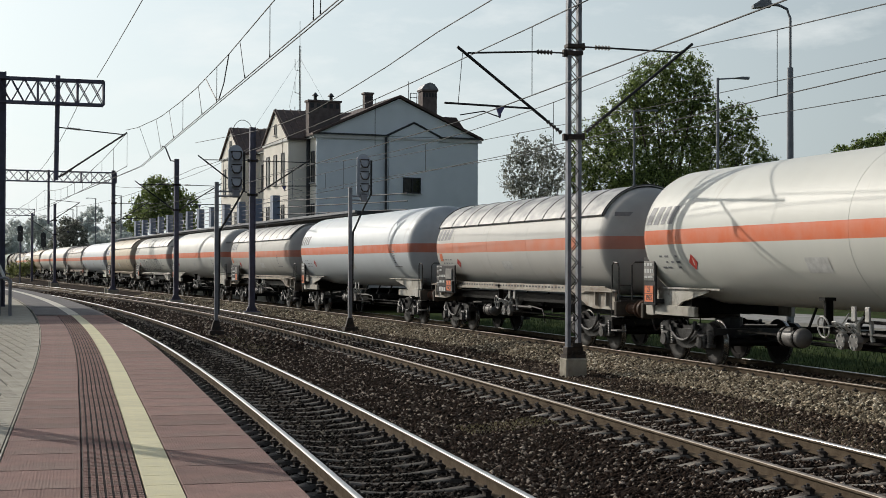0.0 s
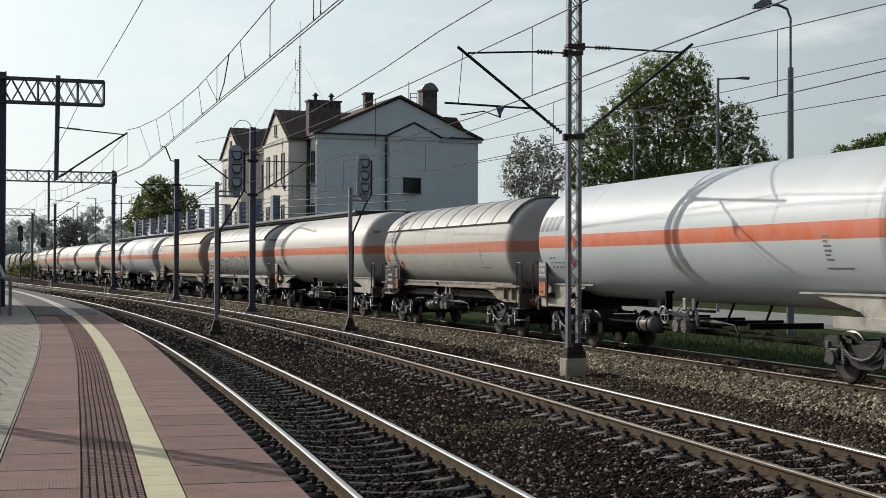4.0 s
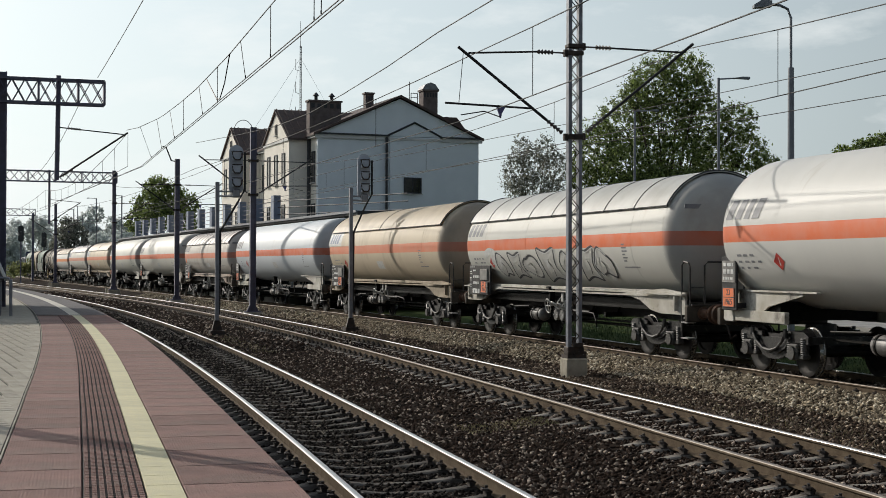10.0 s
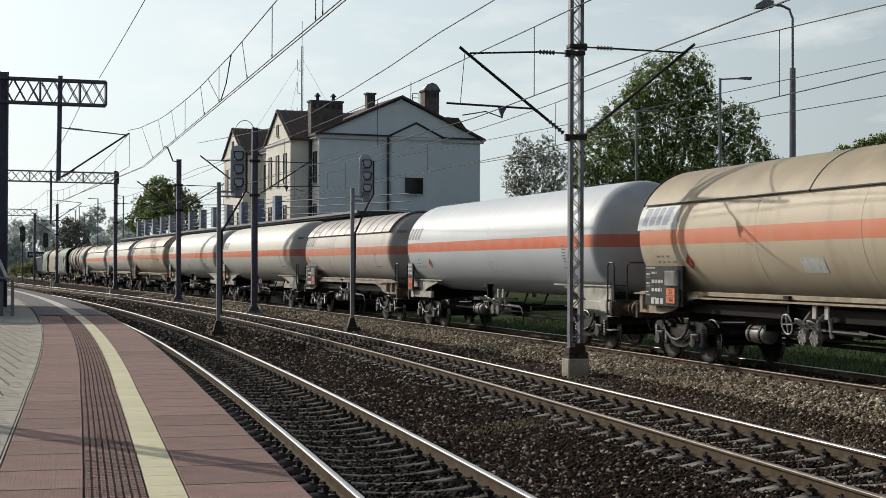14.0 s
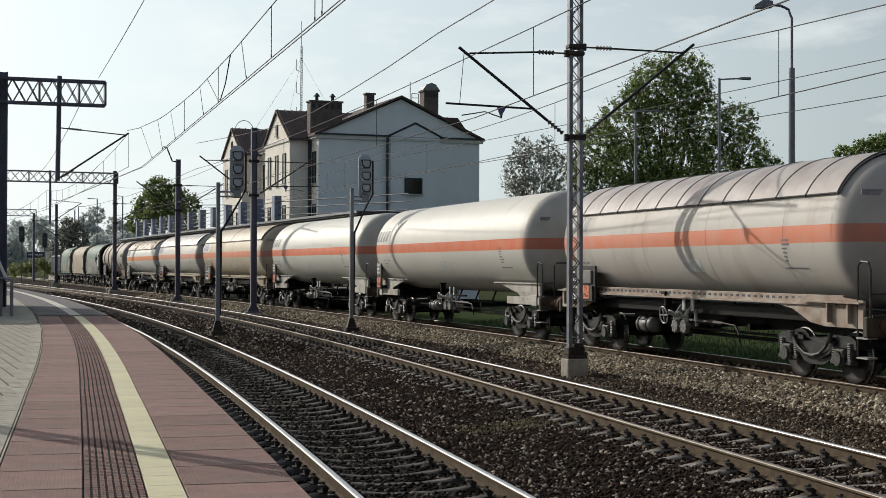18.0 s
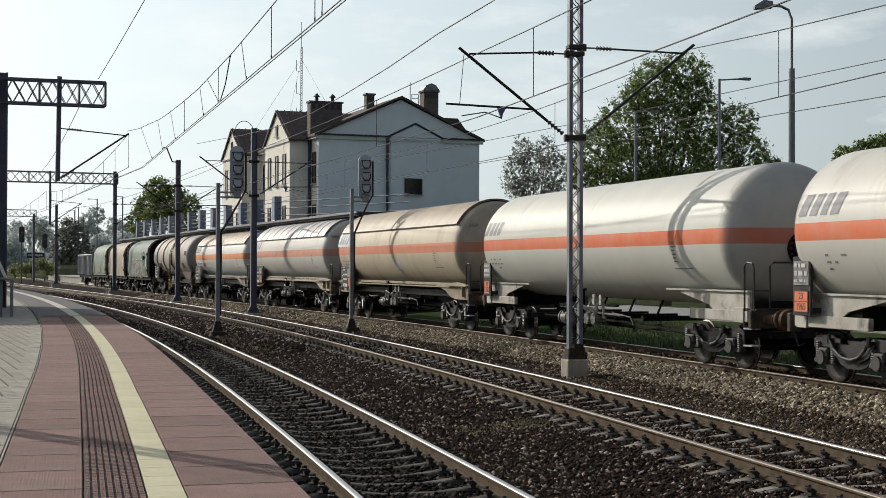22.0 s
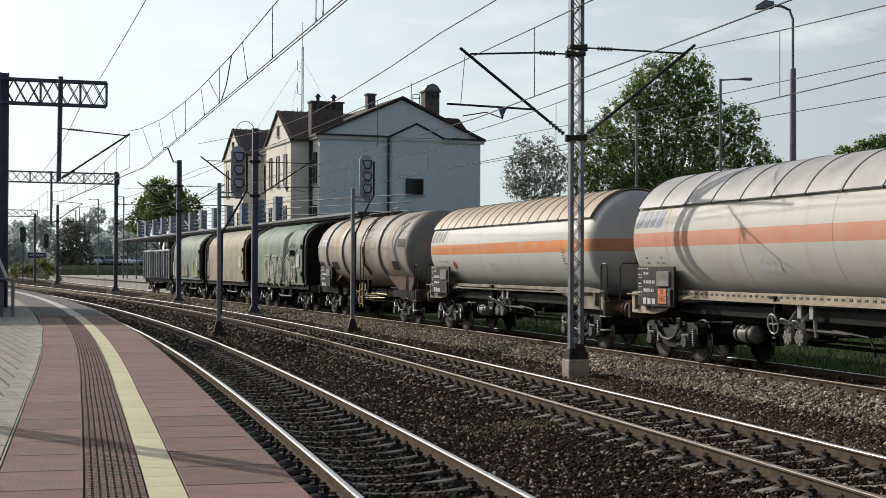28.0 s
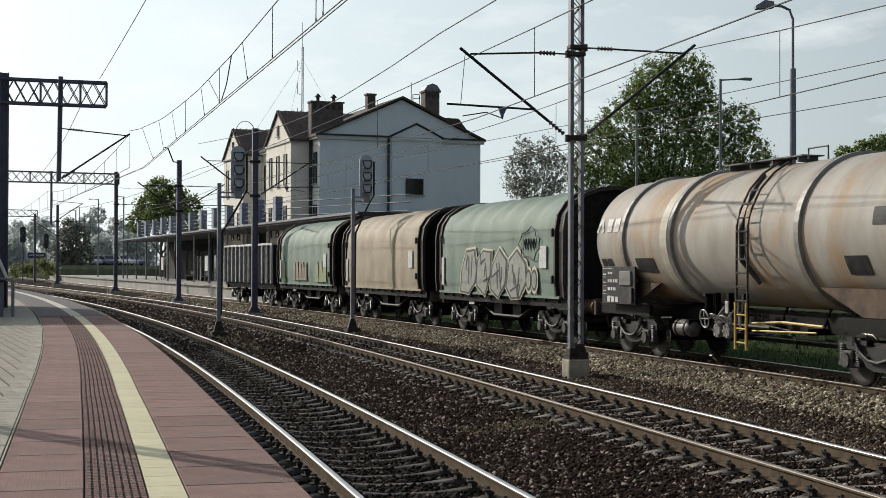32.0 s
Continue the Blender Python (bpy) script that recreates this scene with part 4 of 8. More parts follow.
def tank_marks(w, half, rng, logo, ground, TR, TZ):
    """Painted marks on the near side: the owner's mark as plain slanted blocks, data bars, hazard labels and repainted patches."""
    x = -half + 0.72
    if ground:
        bm = BM()
        patch(bm, x - 0.2, x + 1.85, 5.5, 29, r=TR + 0.006, zc=TZ)
        part("mark_ground", bm, M["mark_white"], w)
        r = TR + 0.01
    else:
        r = TR + 0.006
    mark = None
    for wd in (0.27, 0.25, 0.21, 0.28):
        bm = BM()
        patch(bm, x, x + wd, 9.5, 25, r=r, slant=0.16, zc=TZ)
        if mark is None:
            mark = part("owner_mark", bm, logo, w, "row of slanted blocks of the owner's mark")
        else:
            part("mark_block", bm, logo, mark)
        x += wd + 0.115
    bm = BM()
    xr = half - rng.uniform(2.4, 3.0)
    for i in range(6):
        patch(bm, xr, xr + rng.uniform(0.1, 0.3), -5 - i * 3.2, -6.3 - i * 3.2, npn=1, r=TR + 0.006, zc=TZ)
    patch(bm, xr - 0.1, xr + 0.75, -27.5, -28.6, npn=1, r=TR + 0.006, zc=TZ)
    xl = -half + rng.uniform(1.1, 1.5)
    for i in range(3):
        for j in range(4):
            if rng.random() < 0.7:
                patch(bm, xl + j * 0.26, xl + j * 0.26 + rng.uniform(0.08, 0.2), -17 - i * 5, -18.7 - i * 5, npn=1, r=TR + 0.006, zc=TZ)
    tagged(part("data_marks", bm, M["logo_grey"], w), kind="stuff")
    bm = BM()
    patch(bm, xl - 0.25, xl + 0.05, -9, -20, r=TR + 0.006, zc=TZ)
    if TR in (1.36, 1.4):
        part("hazard_label", bm, M["orange"], w, "small orange hazard label on the barrel")
    xd = xl + 1.6
    if rng.random() < 0.75:
        bm = BM()
        a, c = radians(-23), TR + 0.008
        v = []
        for dx, dp in ((0, 7), (0.2, 0), (0, -7), (-0.2, 0)):
            t = a + radians(dp)
            v.append(bm.verts.new((xd + dx, -c * math.cos(t), TZ + c * math.sin(t))))
        bm.faces.new(v)
        part("hazard_diamond", bm, M["hazard_red"], w, "red diamond hazard label")
    bm = BM()
    xp = rng.uniform(-1.2, 0.4)
    patch(bm, xp, xp + 0.8, -20, -32, r=TR + 0.006, zc=TZ)
    part("touched_up_paint", bm, M["mark_white"], w, "lighter repainted patch")


# dust: strength of the shade painted on the two tank heads
def gas_wagon(k, length, paint, stripe, shield=None, ribs=9, sill="saddle", sill_mat=None, logo="logo_grey", ground=False, label="", seams=4, man=False, big=True, TR=1.5, TZ=2.76, dust=0.5):
    rng = random.Random(100 + k)
    w = thing("gas_tank_wagon", Matrix(), label, "tank wagon", "wagons of the freight train")
    half = length / 2 - 0.75
    sm = [-half + 2.4 + i * (2 * half - 4.8) / (seams - 1) for i in range(seams)] if shield else [0.4]
    sm = [-half + 0.75] + sm + [half - 0.75]
    bm = BM()
    lathe(bm, dome_profile(half, TR, sm), m=Matrix.Translation((0, 0, TZ)), seg=56)
    # the heads' shaded look is painted into the barrel colour
    part("tank", bm, shaded_ends(banded(paint, stripe, TZ - 0.2, TZ + 0.12), half, dust), w, smooth=14)
    sill_mat = sill_mat or M["end_frame"]
    if sill == "saddle":
        saddle(w, length, 1, sill_mat)
        saddle(w, length, -1, sill_mat)
    else:
        beam(w, length, sill_mat, sill == "beam")
    if shield:
        sun_shield(w, half, shield, ribs, TR, TZ)
    tank_marks(w, half, rng, M[logo], ground, TR, TZ)
    if man:
        manhole(w, half - 0.02, TZ)
    else:
        bm = BM()
        box(bm, half - 0.2, -0.78, TZ + 0.66, 0.02, 0.75, 0.1)
        part("number_strip", bm, M["logo_grey"], w)
    ends(w, length, sill_mat)
    hand_rails(w, length)
    number_board(w, length, rng, big, k != 13)
    brake_gear(w, length, rng, sill != "saddle")
    bogie(w, length / 2 - PIV)
    bogie(w, -length / 2 + PIV)
    return w


OR1, OR2 = (0.72, 0.15, 0.045), (0.68, 0.22, 0.12)
SPECS = {
    0: dict(paint=streaked("tank_paint_white", (0.64, 0.64, 0.589), BEIGE, 0.3, 0.15), stripe=OR1, big=False, label="clean light grey gas tank wagon with an orange stripe"),
    1: dict(TR=1.36, TZ=2.7, paint=streaked("tank_paint_grey", (0.589, 0.576, 0.538), BEIGE, 0.4, 0.3), stripe=OR2, shield=mat("peeling_shield", (0.5, 0.49, 0.46), 0.5, color2=(0.16, 0.16, 0.17), scale=1.6, amount=1.0, stretch=(1, 1.6, 1.6)), ribs=10, sill="beam",
            sill_mat=mat("worn_sill", (0.42, 0.39, 0.33), 0.7, color2=(0.2, 0.15, 0.11), scale=2.5, amount=1.0, bump=0.2), label="grey gas tank wagon with a peeling sun shield"),
    2: dict(paint=streaked("tank_paint_cool", (0.62, 0.66, 0.68), BEIGE, 0.28, 0.1), stripe=OR1, big=False, man=True, label="glossy cool white gas tank wagon with an orange stripe"),
    3: dict(TR=1.4, TZ=2.7, paint=streaked("tank_paint_dull", (0.538, 0.525, 0.486), BEIGE, 0.45, 0.5), stripe=OR2, shield=mat("grey_shield", (0.4, 0.4, 0.38), 0.5, color2=(0.28, 0.27, 0.25), scale=1.2, amount=1.0), ribs=9, sill="beam",
            sill_mat=mat("dirty_sill", (0.36, 0.31, 0.24), 0.7, color2=(0.15, 0.11, 0.08), scale=2.5, amount=1.0, bump=0.2), man=True, label="dull grey gas tank wagon with a plain sun shield"),
    4: dict(paint=streaked("tank_paint_bright", (0.6, 0.59, 0.555), BEIGE, 0.3, 0.1), stripe=OR1, big=False, label="bright grey white gas tank wagon with an orange stripe"),
    5: dict(TR=1.44, TZ=2.74, paint=streaked("tank_paint_warm", (0.602, 0.589, 0.538), BEIGE, 0.35, 0.35), stripe=OR1, shield=mat("pale_shield", (0.44, 0.44, 0.41), 0.5, color2=(0.33, 0.32, 0.29), scale=1.4, amount=1.0), ribs=8, sill="lip", label="grey gas tank wagon with curling graffiti along its side"),
    6: dict(TR=1.48, TZ=2.76, paint=streaked("tank_paint_tan", (0.576, 0.486, 0.358), (0.3, 0.23, 0.14), 0.4, 0.6), stripe=OR2, shield=mat("tan_shield", (0.38, 0.3, 0.19), 0.55, color2=(0.28, 0.22, 0.14), scale=1.1, amount=1.0), ribs=2, sill="lip", sill_mat=mat("brown_lip", (0.36, 0.3, 0.21), 0.7, color2=(0.2, 0.15, 0.1), scale=2.5, amount=1.0), logo="logo_blue", ground=True, man=True, label="dust-brown gas tank wagon with a tan sun shield"),
    7: dict(paint=streaked("tank_paint_silver", (0.6, 0.63, 0.65), BEIGE, 0.28, 0.1), stripe=OR1, big=False, man=True, label="shiny silver white gas tank wagon with an orange stripe"),
    8: dict(TR=1.4, TZ=2.72, paint=streaked("tank_paint_pinkish", (0.563, 0.525, 0.474), (0.3, 0.22, 0.16), 0.42, 0.6), stripe=OR2, shield=mat("stained_shield", (0.43, 0.39, 0.36), 0.5, color2=(0.3, 0.25, 0.23), scale=1.8, amount=1.0), ribs=12, sill="beam",
            sill_mat=mat("rust_sill", (0.38, 0.33, 0.27), 0.7, color2=(0.2, 0.12, 0.08), scale=2.5, amount=1.0, bump=0.2), label="stained grey gas tank wagon with a seamed sun shield"),
    9: dict(paint=streaked("tank_paint_cream", (0.627, 0.602, 0.538), BEIGE, 0.3, 0.3), stripe=OR1, big=False, label="cream gas tank wagon with an orange stripe"),
    10: dict(paint=streaked("tank_paint_ivory", (0.614, 0.602, 0.538), BEIGE, 0.3, 0.25), stripe=OR1, big=False, man=True, label="ivory gas tank wagon with a round end manhole"),
    11: dict(TR=1.48, TZ=2.76, paint=streaked("tank_paint_sand", (0.589, 0.499, 0.371), (0.3, 0.23, 0.14), 0.4, 0.6), stripe=OR2, shield=mat("sand_shield", (0.37, 0.29, 0.19), 0.55, color2=(0.27, 0.21, 0.14), scale=1.1, amount=1.0), ribs=2, sill="lip", sill_mat=mat("sand_lip", (0.38, 0.32, 0.22), 0.7, color2=(0.22, 0.17, 0.11), scale=2.5, amount=1.0), logo="logo_blue", ground=True, label="sand-brown gas tank wagon with a tan sun shield"),
    12: dict(TR=1.44, TZ=2.74, paint=streaked("tank_paint_faded", (0.614, 0.589, 0.525), BEIGE, 0.4, 0.45), stripe=(0.66, 0.27, 0.17), shield=mat("faded_shield", (0.46, 0.44, 0.42), 0.5, color2=(0.33, 0.31, 0.3), scale=1.6, amount=1.0), ribs=11, logo="logo_blue", sill="beam",
             sill_mat=mat("tan_sill", (0.42, 0.35, 0.25), 0.7, color2=(0.25, 0.19, 0.13), scale=2.5, amount=1.0, bump=0.2), label="faded white gas tank wagon with a pale orange stripe"),
    13: dict(TR=1.38, TZ=2.68, paint=streaked("tank_paint_clean", (0.64, 0.627, 0.589), (0.4, 0.3, 0.2), 0.35, 0.3), stripe=(0.75, 0.24, 0.05), shield=mat("brown_shield", (0.44, 0.33, 0.22), 0.55, color2=(0.34, 0.25, 0.17), scale=1.2, amount=1.0), ribs=18, sill="lip", sill_mat=mat("grimy_lip", (0.32, 0.28, 0.22), 0.7, color2=(0.12, 0.095, 0.075), scale=2.0, amount=1.0, bump=0.2), man=True, label="white gas tank wagon with a brown seamed sun shield"),
}


def graffiti_on_barrel(w):
    """A row of large rounded shapes in pale paint with black outlines along the lower side of a tank."""
    fills, lines, lights = BM(), BM(), BM()
    r, zc = 1.44, 2.74
    rng = random.Random(31)
    x = -4.3
    for i in range(7):
        wd = rng.uniform(1.0, 1.35)
        lean = rng.uniform(-0.35, 0.35)
        lo, hi = -47 + rng.uniform(-2, 4), -9 + rng.uniform(-3, 2)
        q = [(0.5 + 0.5 * math.cos(a * math.tau / 9 + i), 0.5 + 0.5 * math.sin(a * math.tau / 9 + i) * (0.75 + 0.25 * math.cos(2.3 * a + i))) for a in range(10)]
        if i % 2:
            q = [(0.0, 0.0), (0.14, 0.55), (0.1, 1.0), (0.5, 0.9), (1.0, 1.0), (0.85, 0.5), (1.0, 0.05), (0.55, 0.16), (0.0, 0.0)]
        pts = [(x + wd * u + lean * v, lo + (hi - lo) * v) for u, v in q]
        curl(lines, pts, 0.06, r + 0.012, zc)
        inner = [(x + wd * (0.5 + (u - 0.5) * 0.72) + lean * v, lo + (hi - lo) * (0.5 + (v - 0.5) * 0.76)) for u, v in q]
        curl(fills, inner, 0.26, r + 0.008, zc)
        curl(lights, [(p + 0.07, a - 1.2) for p, a in pts[2:7]], 0.03, r + 0.014, zc)
        u = x + wd * rng.uniform(0.35, 0.6)
        curl(lines, [(u, lo + 9), (u + 0.12, (lo + hi) / 2 - 2), (u + 0.05 + lean * 0.4, hi - 14)], 0.04, r + 0.013, zc)
        x += wd + 0.08
    curl(lights, [(-5.3, -14), (-4.9, -9), (-4.4, -12), (-4.7, -20), (-4.2, -27), (-3.9, -20)], 0.22, r + 0.01, zc)
    g = part("graffiti", fills, mat("graffiti_grey", (0.52, 0.51, 0.47), 0.6, color2=(0.42, 0.41, 0.38), scale=3, amount=1.0), w, "pale rounded graffiti shapes with black outlines")
    tagged(part("outline_strokes", lines, M["ink"], g), kind="stuff")
    tagged(part("light_strokes", lights, M["mark_white"], g), kind="stuff")


def chemical_wagon(k, length):
    """Bare ribbed tank wagon with a side ladder and end stand."""
    rng = random.Random(100 + k)
    w = thing("tank_wagon", Matrix(), "weathered grey-brown ribbed tank wagon with a side ladder", "tank wagon", "wagons of the freight train")
    half = length / 2 - 0.75
    r, zc = 1.46, 2.72
    bm = BM()
    lathe(bm, dome_profile(half, r, [], 0.7), m=Matrix.Translation((0, 0, zc)), seg=56)
    paint = mat("bare_tank", (0.41, 0.385, 0.34), 0.66, color2=(0.31, 0.275, 0.23), scale=1.6, amount=1.0, grime=(0.36, 0.21, 0.09), grime_scale=0.6, grime_at=(0.46, 0.68), stretch=(1.2, 0.5, 0.5), spec=0.3)
    # shade painted on the heads here too, stronger
    part("tank", bm, shaded_ends(paint, half, 0.65), w, smooth=30)
    rib = mat("rib_steel", (0.2, 0.19, 0.17), 0.5, color2=(0.3, 0.27, 0.23), scale=4, amount=1.0)
    for x in (-half + 2.2, -half + 4.8, half - 3.8):
        bm = BM()
        lathe(bm, [(x - 0.09, r), (x - 0.08, r + 0.07), (x + 0.08, r + 0.07), (x + 0.09, r)], seg=48, m=Matrix.Translation((0, 0, zc)))
        part("stiffening_ring", bm, rib, w, "dark steel ring round the barrel")
    bm = BM()
    lathe(bm, [(-half + 4.2, r), (-half + 4.21, r + 0.012), (-half + 4.55, r + 0.012), (-half + 4.56, r)], seg=48, m=Matrix.Translation((0, 0, zc)))
    part("pale_band", bm, mat("pale_band", (0.5, 0.46, 0.36), 0.6, color2=(0.4, 0.36, 0.28), scale=3, amount=1.0), w)
    bm = BM()
    x = -half + 0.62
    curl(bm, [(x, 8), (x + 0.16, 21)], 0.1, r + 0.012, zc)
    curl(bm, [(x + 0.2, 21), (x + 0.36, 8)], 0.1, r + 0.012, zc)
    for i in range(3):
        patch(bm, x + 0.55 + i * 0.42, x + 0.86 + i * 0.42, 8, 21, r + 0.012, zc)
    part("owner_mark", bm, M["logo_white"], w, "white blocks of the owner's mark")
    for xx, wd in ((-half + 0.75, 0.28), (-half + 1.1, 0.28), (-half + 2.75, 1.0), (half - 2.4, 0.7)):
        bm = BM()
        patch(bm, xx, xx + wd, -17, -34 if wd < 0.5 else -31, r + 0.012, zc)
        part("data_panel", bm, M["board"], w)
    bm = BM()
    patch(bm, half - 1.45, half - 0.65, 3, 15, r + 0.012, zc)
    part("plate", bm, M["board"], w)
    # ladder over the barrel and catwalk
    lx = 1.3
    for dx in (-0.22, 0.22):
        bm = BM()
        pts = [(lx + dx, -1.62, 0.5), (lx + dx, -1.6, 2.9)] + [(lx + dx, -1.6 * math.cos(radians(a)), zc + 1.58 * math.sin(radians(a))) for a in (18, 34, 50, 64)]
        bent(bm, pts, 0.024, 6)
        part("ladder_rail", bm, M["handrail"], w)
    for i in range(12):
        bm = BM()
        z = 0.62 + i * 0.27
        y = -1.62
        if z > 2.95:
            a = math.asin(min(0.98, (z - zc) / 1.58))
            y = -1.6 * math.cos(a)
        rod(bm, (lx - 0.22, y, z), (lx + 0.22, y, z), 0.018, 6)
        part("ladder_rung", bm, M["yellow_paint"] if z < 1.4 else M["handrail"], w)
    bm = BM()
    bent(bm, [(lx - 0.22, -1.63, 0.48), (lx - 0.22, -1.63, 1.4)], 0.03, 6)
    bent(bm, [(lx + 0.22, -1.63, 0.48), (lx + 0.22, -1.63, 1.4)], 0.03, 6)
    part("ladder_foot", bm, M["yellow_paint"], w, "yellow painted lower ladder")
    bm = BM()
    bent(bm, [(lx + 0.22, -1.5, 1.0), (lx + 1.0, -1.3, 1.05), (lx + 2.4, -1.28, 1.02)], 0.028, 6)
    bent(bm, [(lx + 0.22, -1.5, 0.86), (lx + 2.2, -1.3, 0.9)], 0.02, 6)
    part("brake_lever", bm, M["yellow_paint"], w)
    bm = BM()
    box(bm, 0.1, -0.28, zc + r + 0.09, 3.2, 0.5, 0.025)
    for x in (-1.3, -0.4, 0.5, 1.5):
        box(bm, x, -0.28, zc + r + 0.03, 0.04, 0.44, 0.12)
    bent(bm, [(1.9, -0.5, zc + r), (1.9, -0.5, zc + r + 0.2), (2.6, -0.5, zc + r + 0.2), (2.6, -0.5, zc + r - 0.05)], 0.02)
    part("catwalk", bm, mat("catwalk", (0.13, 0.13, 0.13), 0.6, 0.3), w, "grey steel catwalk on top")
    bm = BM()
    bent(bm, [(0.9, -0.9, zc + 1.2), (1.05, -1.25, zc + 0.8), (1.05, -1.5, zc + 0.1), (1.0, -1.45, zc - 0.5), (1.3, -1.2, zc - 0.95)], 0.05, 8)
    part("drain_pipe", bm, M["grey_dust"], w)
    # end plates, rusty
    for d in (-1, 1):
        bm = BM()
        for y in (-1.12, 1.12):
            prism(bm, [(d * (half - 0.7), 1.22), (d * (half - 0.3), 1.72), (d * (half - 3.6), 1.72), (d * (half - 2.2), 1.22)], 0.06, Matrix.Translation((0, y, 0)))
        part("saddle_plate", bm, M["saddle_rust"], w, "rusty brown saddle plate")
    bm = BM()
    for y in (-1.1, 1.1):
        for d in (-1, 1):
            box(bm, d * (length / 2 - 2.2), y, 1.08, 3.1, 0.1, 0.26)
    box(bm, 0, 0, 1.05, length - 2, 0.5, 0.3)
    for x in (-0.9, -0.35, 0.3):
        box(bm, x, -1.0, 1.2, 0.12, 0.12, 0.7)
    part("underframe", bm, M["under"], w)
    ends(w, length, M["under"])
    hand_rails(w, length)
    number_board(w, length, rng, True, plate=False)
    brake_gear(w, length, rng)
    bogie(w, length / 2 - PIV)
    bogie(w, -length / 2 + PIV)
    return w


def hood_profile(zb=1.28, n=10):
    """Cross-section of a tarpaulin hood: upright sides and a round top."""
    pts = [(-1.46, zb), (-1.5, 1.7), (-1.5, 3.05)]
    for i in range(1, n):
        a = math.pi * (1 - i / n)
        pts.append((1.5 * math.cos(a), 3.05 + 1.15 * math.sin(a) ** 0.85))
    return pts + [(1.5, 3.05), (1.5, 1.7), (1.46, zb)]


def tarpaulin_wagon(k, length, color, dark, label, art=None):
    w = thing("tarpaulin_wagon", Matrix(), label, "freight wagon", "wagons of the freight train")
    half = length / 2 - 0.72
    prof = hood_profile()
    hoop = 0.55
    bm = BM()
    n = 60
    rings = []
    for i in range(n + 1):
        x = -half + hoop + (2 * half - 2 * hoop) * i / n
        ring = []
        for j, (y, z) in enumerate(prof):
            f = math.sin(i / n * math.pi * 7) ** 2
            d = 1 + 0.012 * (noise.noise((x * 2.2, y * 1.5 + k * 9, z * 1.7))) - 0.014 * (1 - f)
            ring.append(bm.verts.new((x, y * d, z if z < 1.4 else 1.3 + (z - 1.3) * (1 + (d - 1) * 1.6))))
        rings.append(ring)
    for a, b in zip(rings, rings[1:]):
        for j in range(len(prof) - 1):
            bm.faces.new((a[j], a[j + 1], b[j + 1], b[j]))
    hm = mat("tarpaulin", color, 0.72, color2=dark, scale=0.9, amount=0.7, bump=0.35 if art else 0.9, bump_scale=3.5 if art else 2.2, grime=tuple(c * 0.75 for c in color), grime_scale=1.2)
    part("tarpaulin", bm, hm, w, "taut tarpaulin hood with faint folds", smooth=50)
    for d in (-1, 1):
        bm = BM()
        for xx in (d * half, d * (half - hoop)):
            pts = [Vector((xx, y * 0.985, z - 0.01)) for y, z in prof]
            sweep(bm, pts, [(-0.05, -0.05), (0.05, -0.05), (0.05, 0.05), (-0.05, 0.05)], up=Vector((1, 0, 0)))
        part("end_hoop", bm, M["iron"], w)
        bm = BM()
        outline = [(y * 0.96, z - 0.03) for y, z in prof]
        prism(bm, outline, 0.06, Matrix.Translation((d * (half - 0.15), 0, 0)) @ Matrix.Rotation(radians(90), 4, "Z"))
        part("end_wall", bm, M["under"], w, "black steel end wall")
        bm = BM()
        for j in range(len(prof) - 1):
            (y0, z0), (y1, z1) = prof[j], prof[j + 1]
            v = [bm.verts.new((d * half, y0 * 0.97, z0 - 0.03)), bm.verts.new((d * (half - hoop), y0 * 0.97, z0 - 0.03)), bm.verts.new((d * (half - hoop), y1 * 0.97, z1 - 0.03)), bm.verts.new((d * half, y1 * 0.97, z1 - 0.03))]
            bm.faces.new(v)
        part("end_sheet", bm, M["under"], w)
        for z in (1.75, 3.0):
            bm = BM()
            box(bm, d * (half - hoop - 0.1), -1.53, z, 0.1, 0.1, 0.22, bev=0.015)
            part("latch", bm, M["grey_dust"], w)
    bm = BM()
    for y in (-1.3, 1.3):
        box(bm, 0, y, 1.14, length - 1.4, 0.12, 0.26)
        for i in range(12):
            box(bm, -half + 0.6 + i * (2 * half - 1.2) / 11, y * 1.05, 1.2, 0.05, 0.08, 0.12)
    box(bm, 0, 0, 1.15, length - 1.5, 2.5, 0.16)
    part("underframe", bm, M["under"], w)
    bm = BM()
    box(bm, 0, -1.46, 1.27, 2 * half - 0.6, 0.06, 0.07)
    part("hood_rail", bm, hm, w)
    bm = BM()
    for sgn in (-1, 1):
        bent(bm, [(sgn * 2.6, -1.0, 1.05), (sgn * 1.1, -1.0, 0.62), (0, -1.0, 0.62)], 0.05, 6)
        box(bm, sgn * 0.8, -0.6, 0.8, 0.7, 0.8, 0.36)
    part("truss", bm, M["under"], w)
    bm = BM()
    box(bm, half - 1.35, -1.53, 2.35, 0.5, 0.02, 0.6)
    part("paper_label", bm, M["mark_white"], w, "white label on the hood's side")
    bm = BM()
    box(bm, -half + 0.85, -1.53, 1.95, 0.24, 0.03, 0.9)
    box(bm, -2.4, -1.3, 1.02, 0.5, 0.03, 0.22)
    part("data_plate", bm, M["mark_white"], w)
    if art:
        art(w)
    ends(w, length, M["under"])
    bogie(w, length / 2 - 2.35)
    bogie(w, -length / 2 + 2.35)
    return w


def flat_poly(bm, pts, y):
    f = bm.faces.new([bm.verts.new((x, y, z)) for x, z in pts])
    bmesh.ops.triangulate(bm, faces=[f])


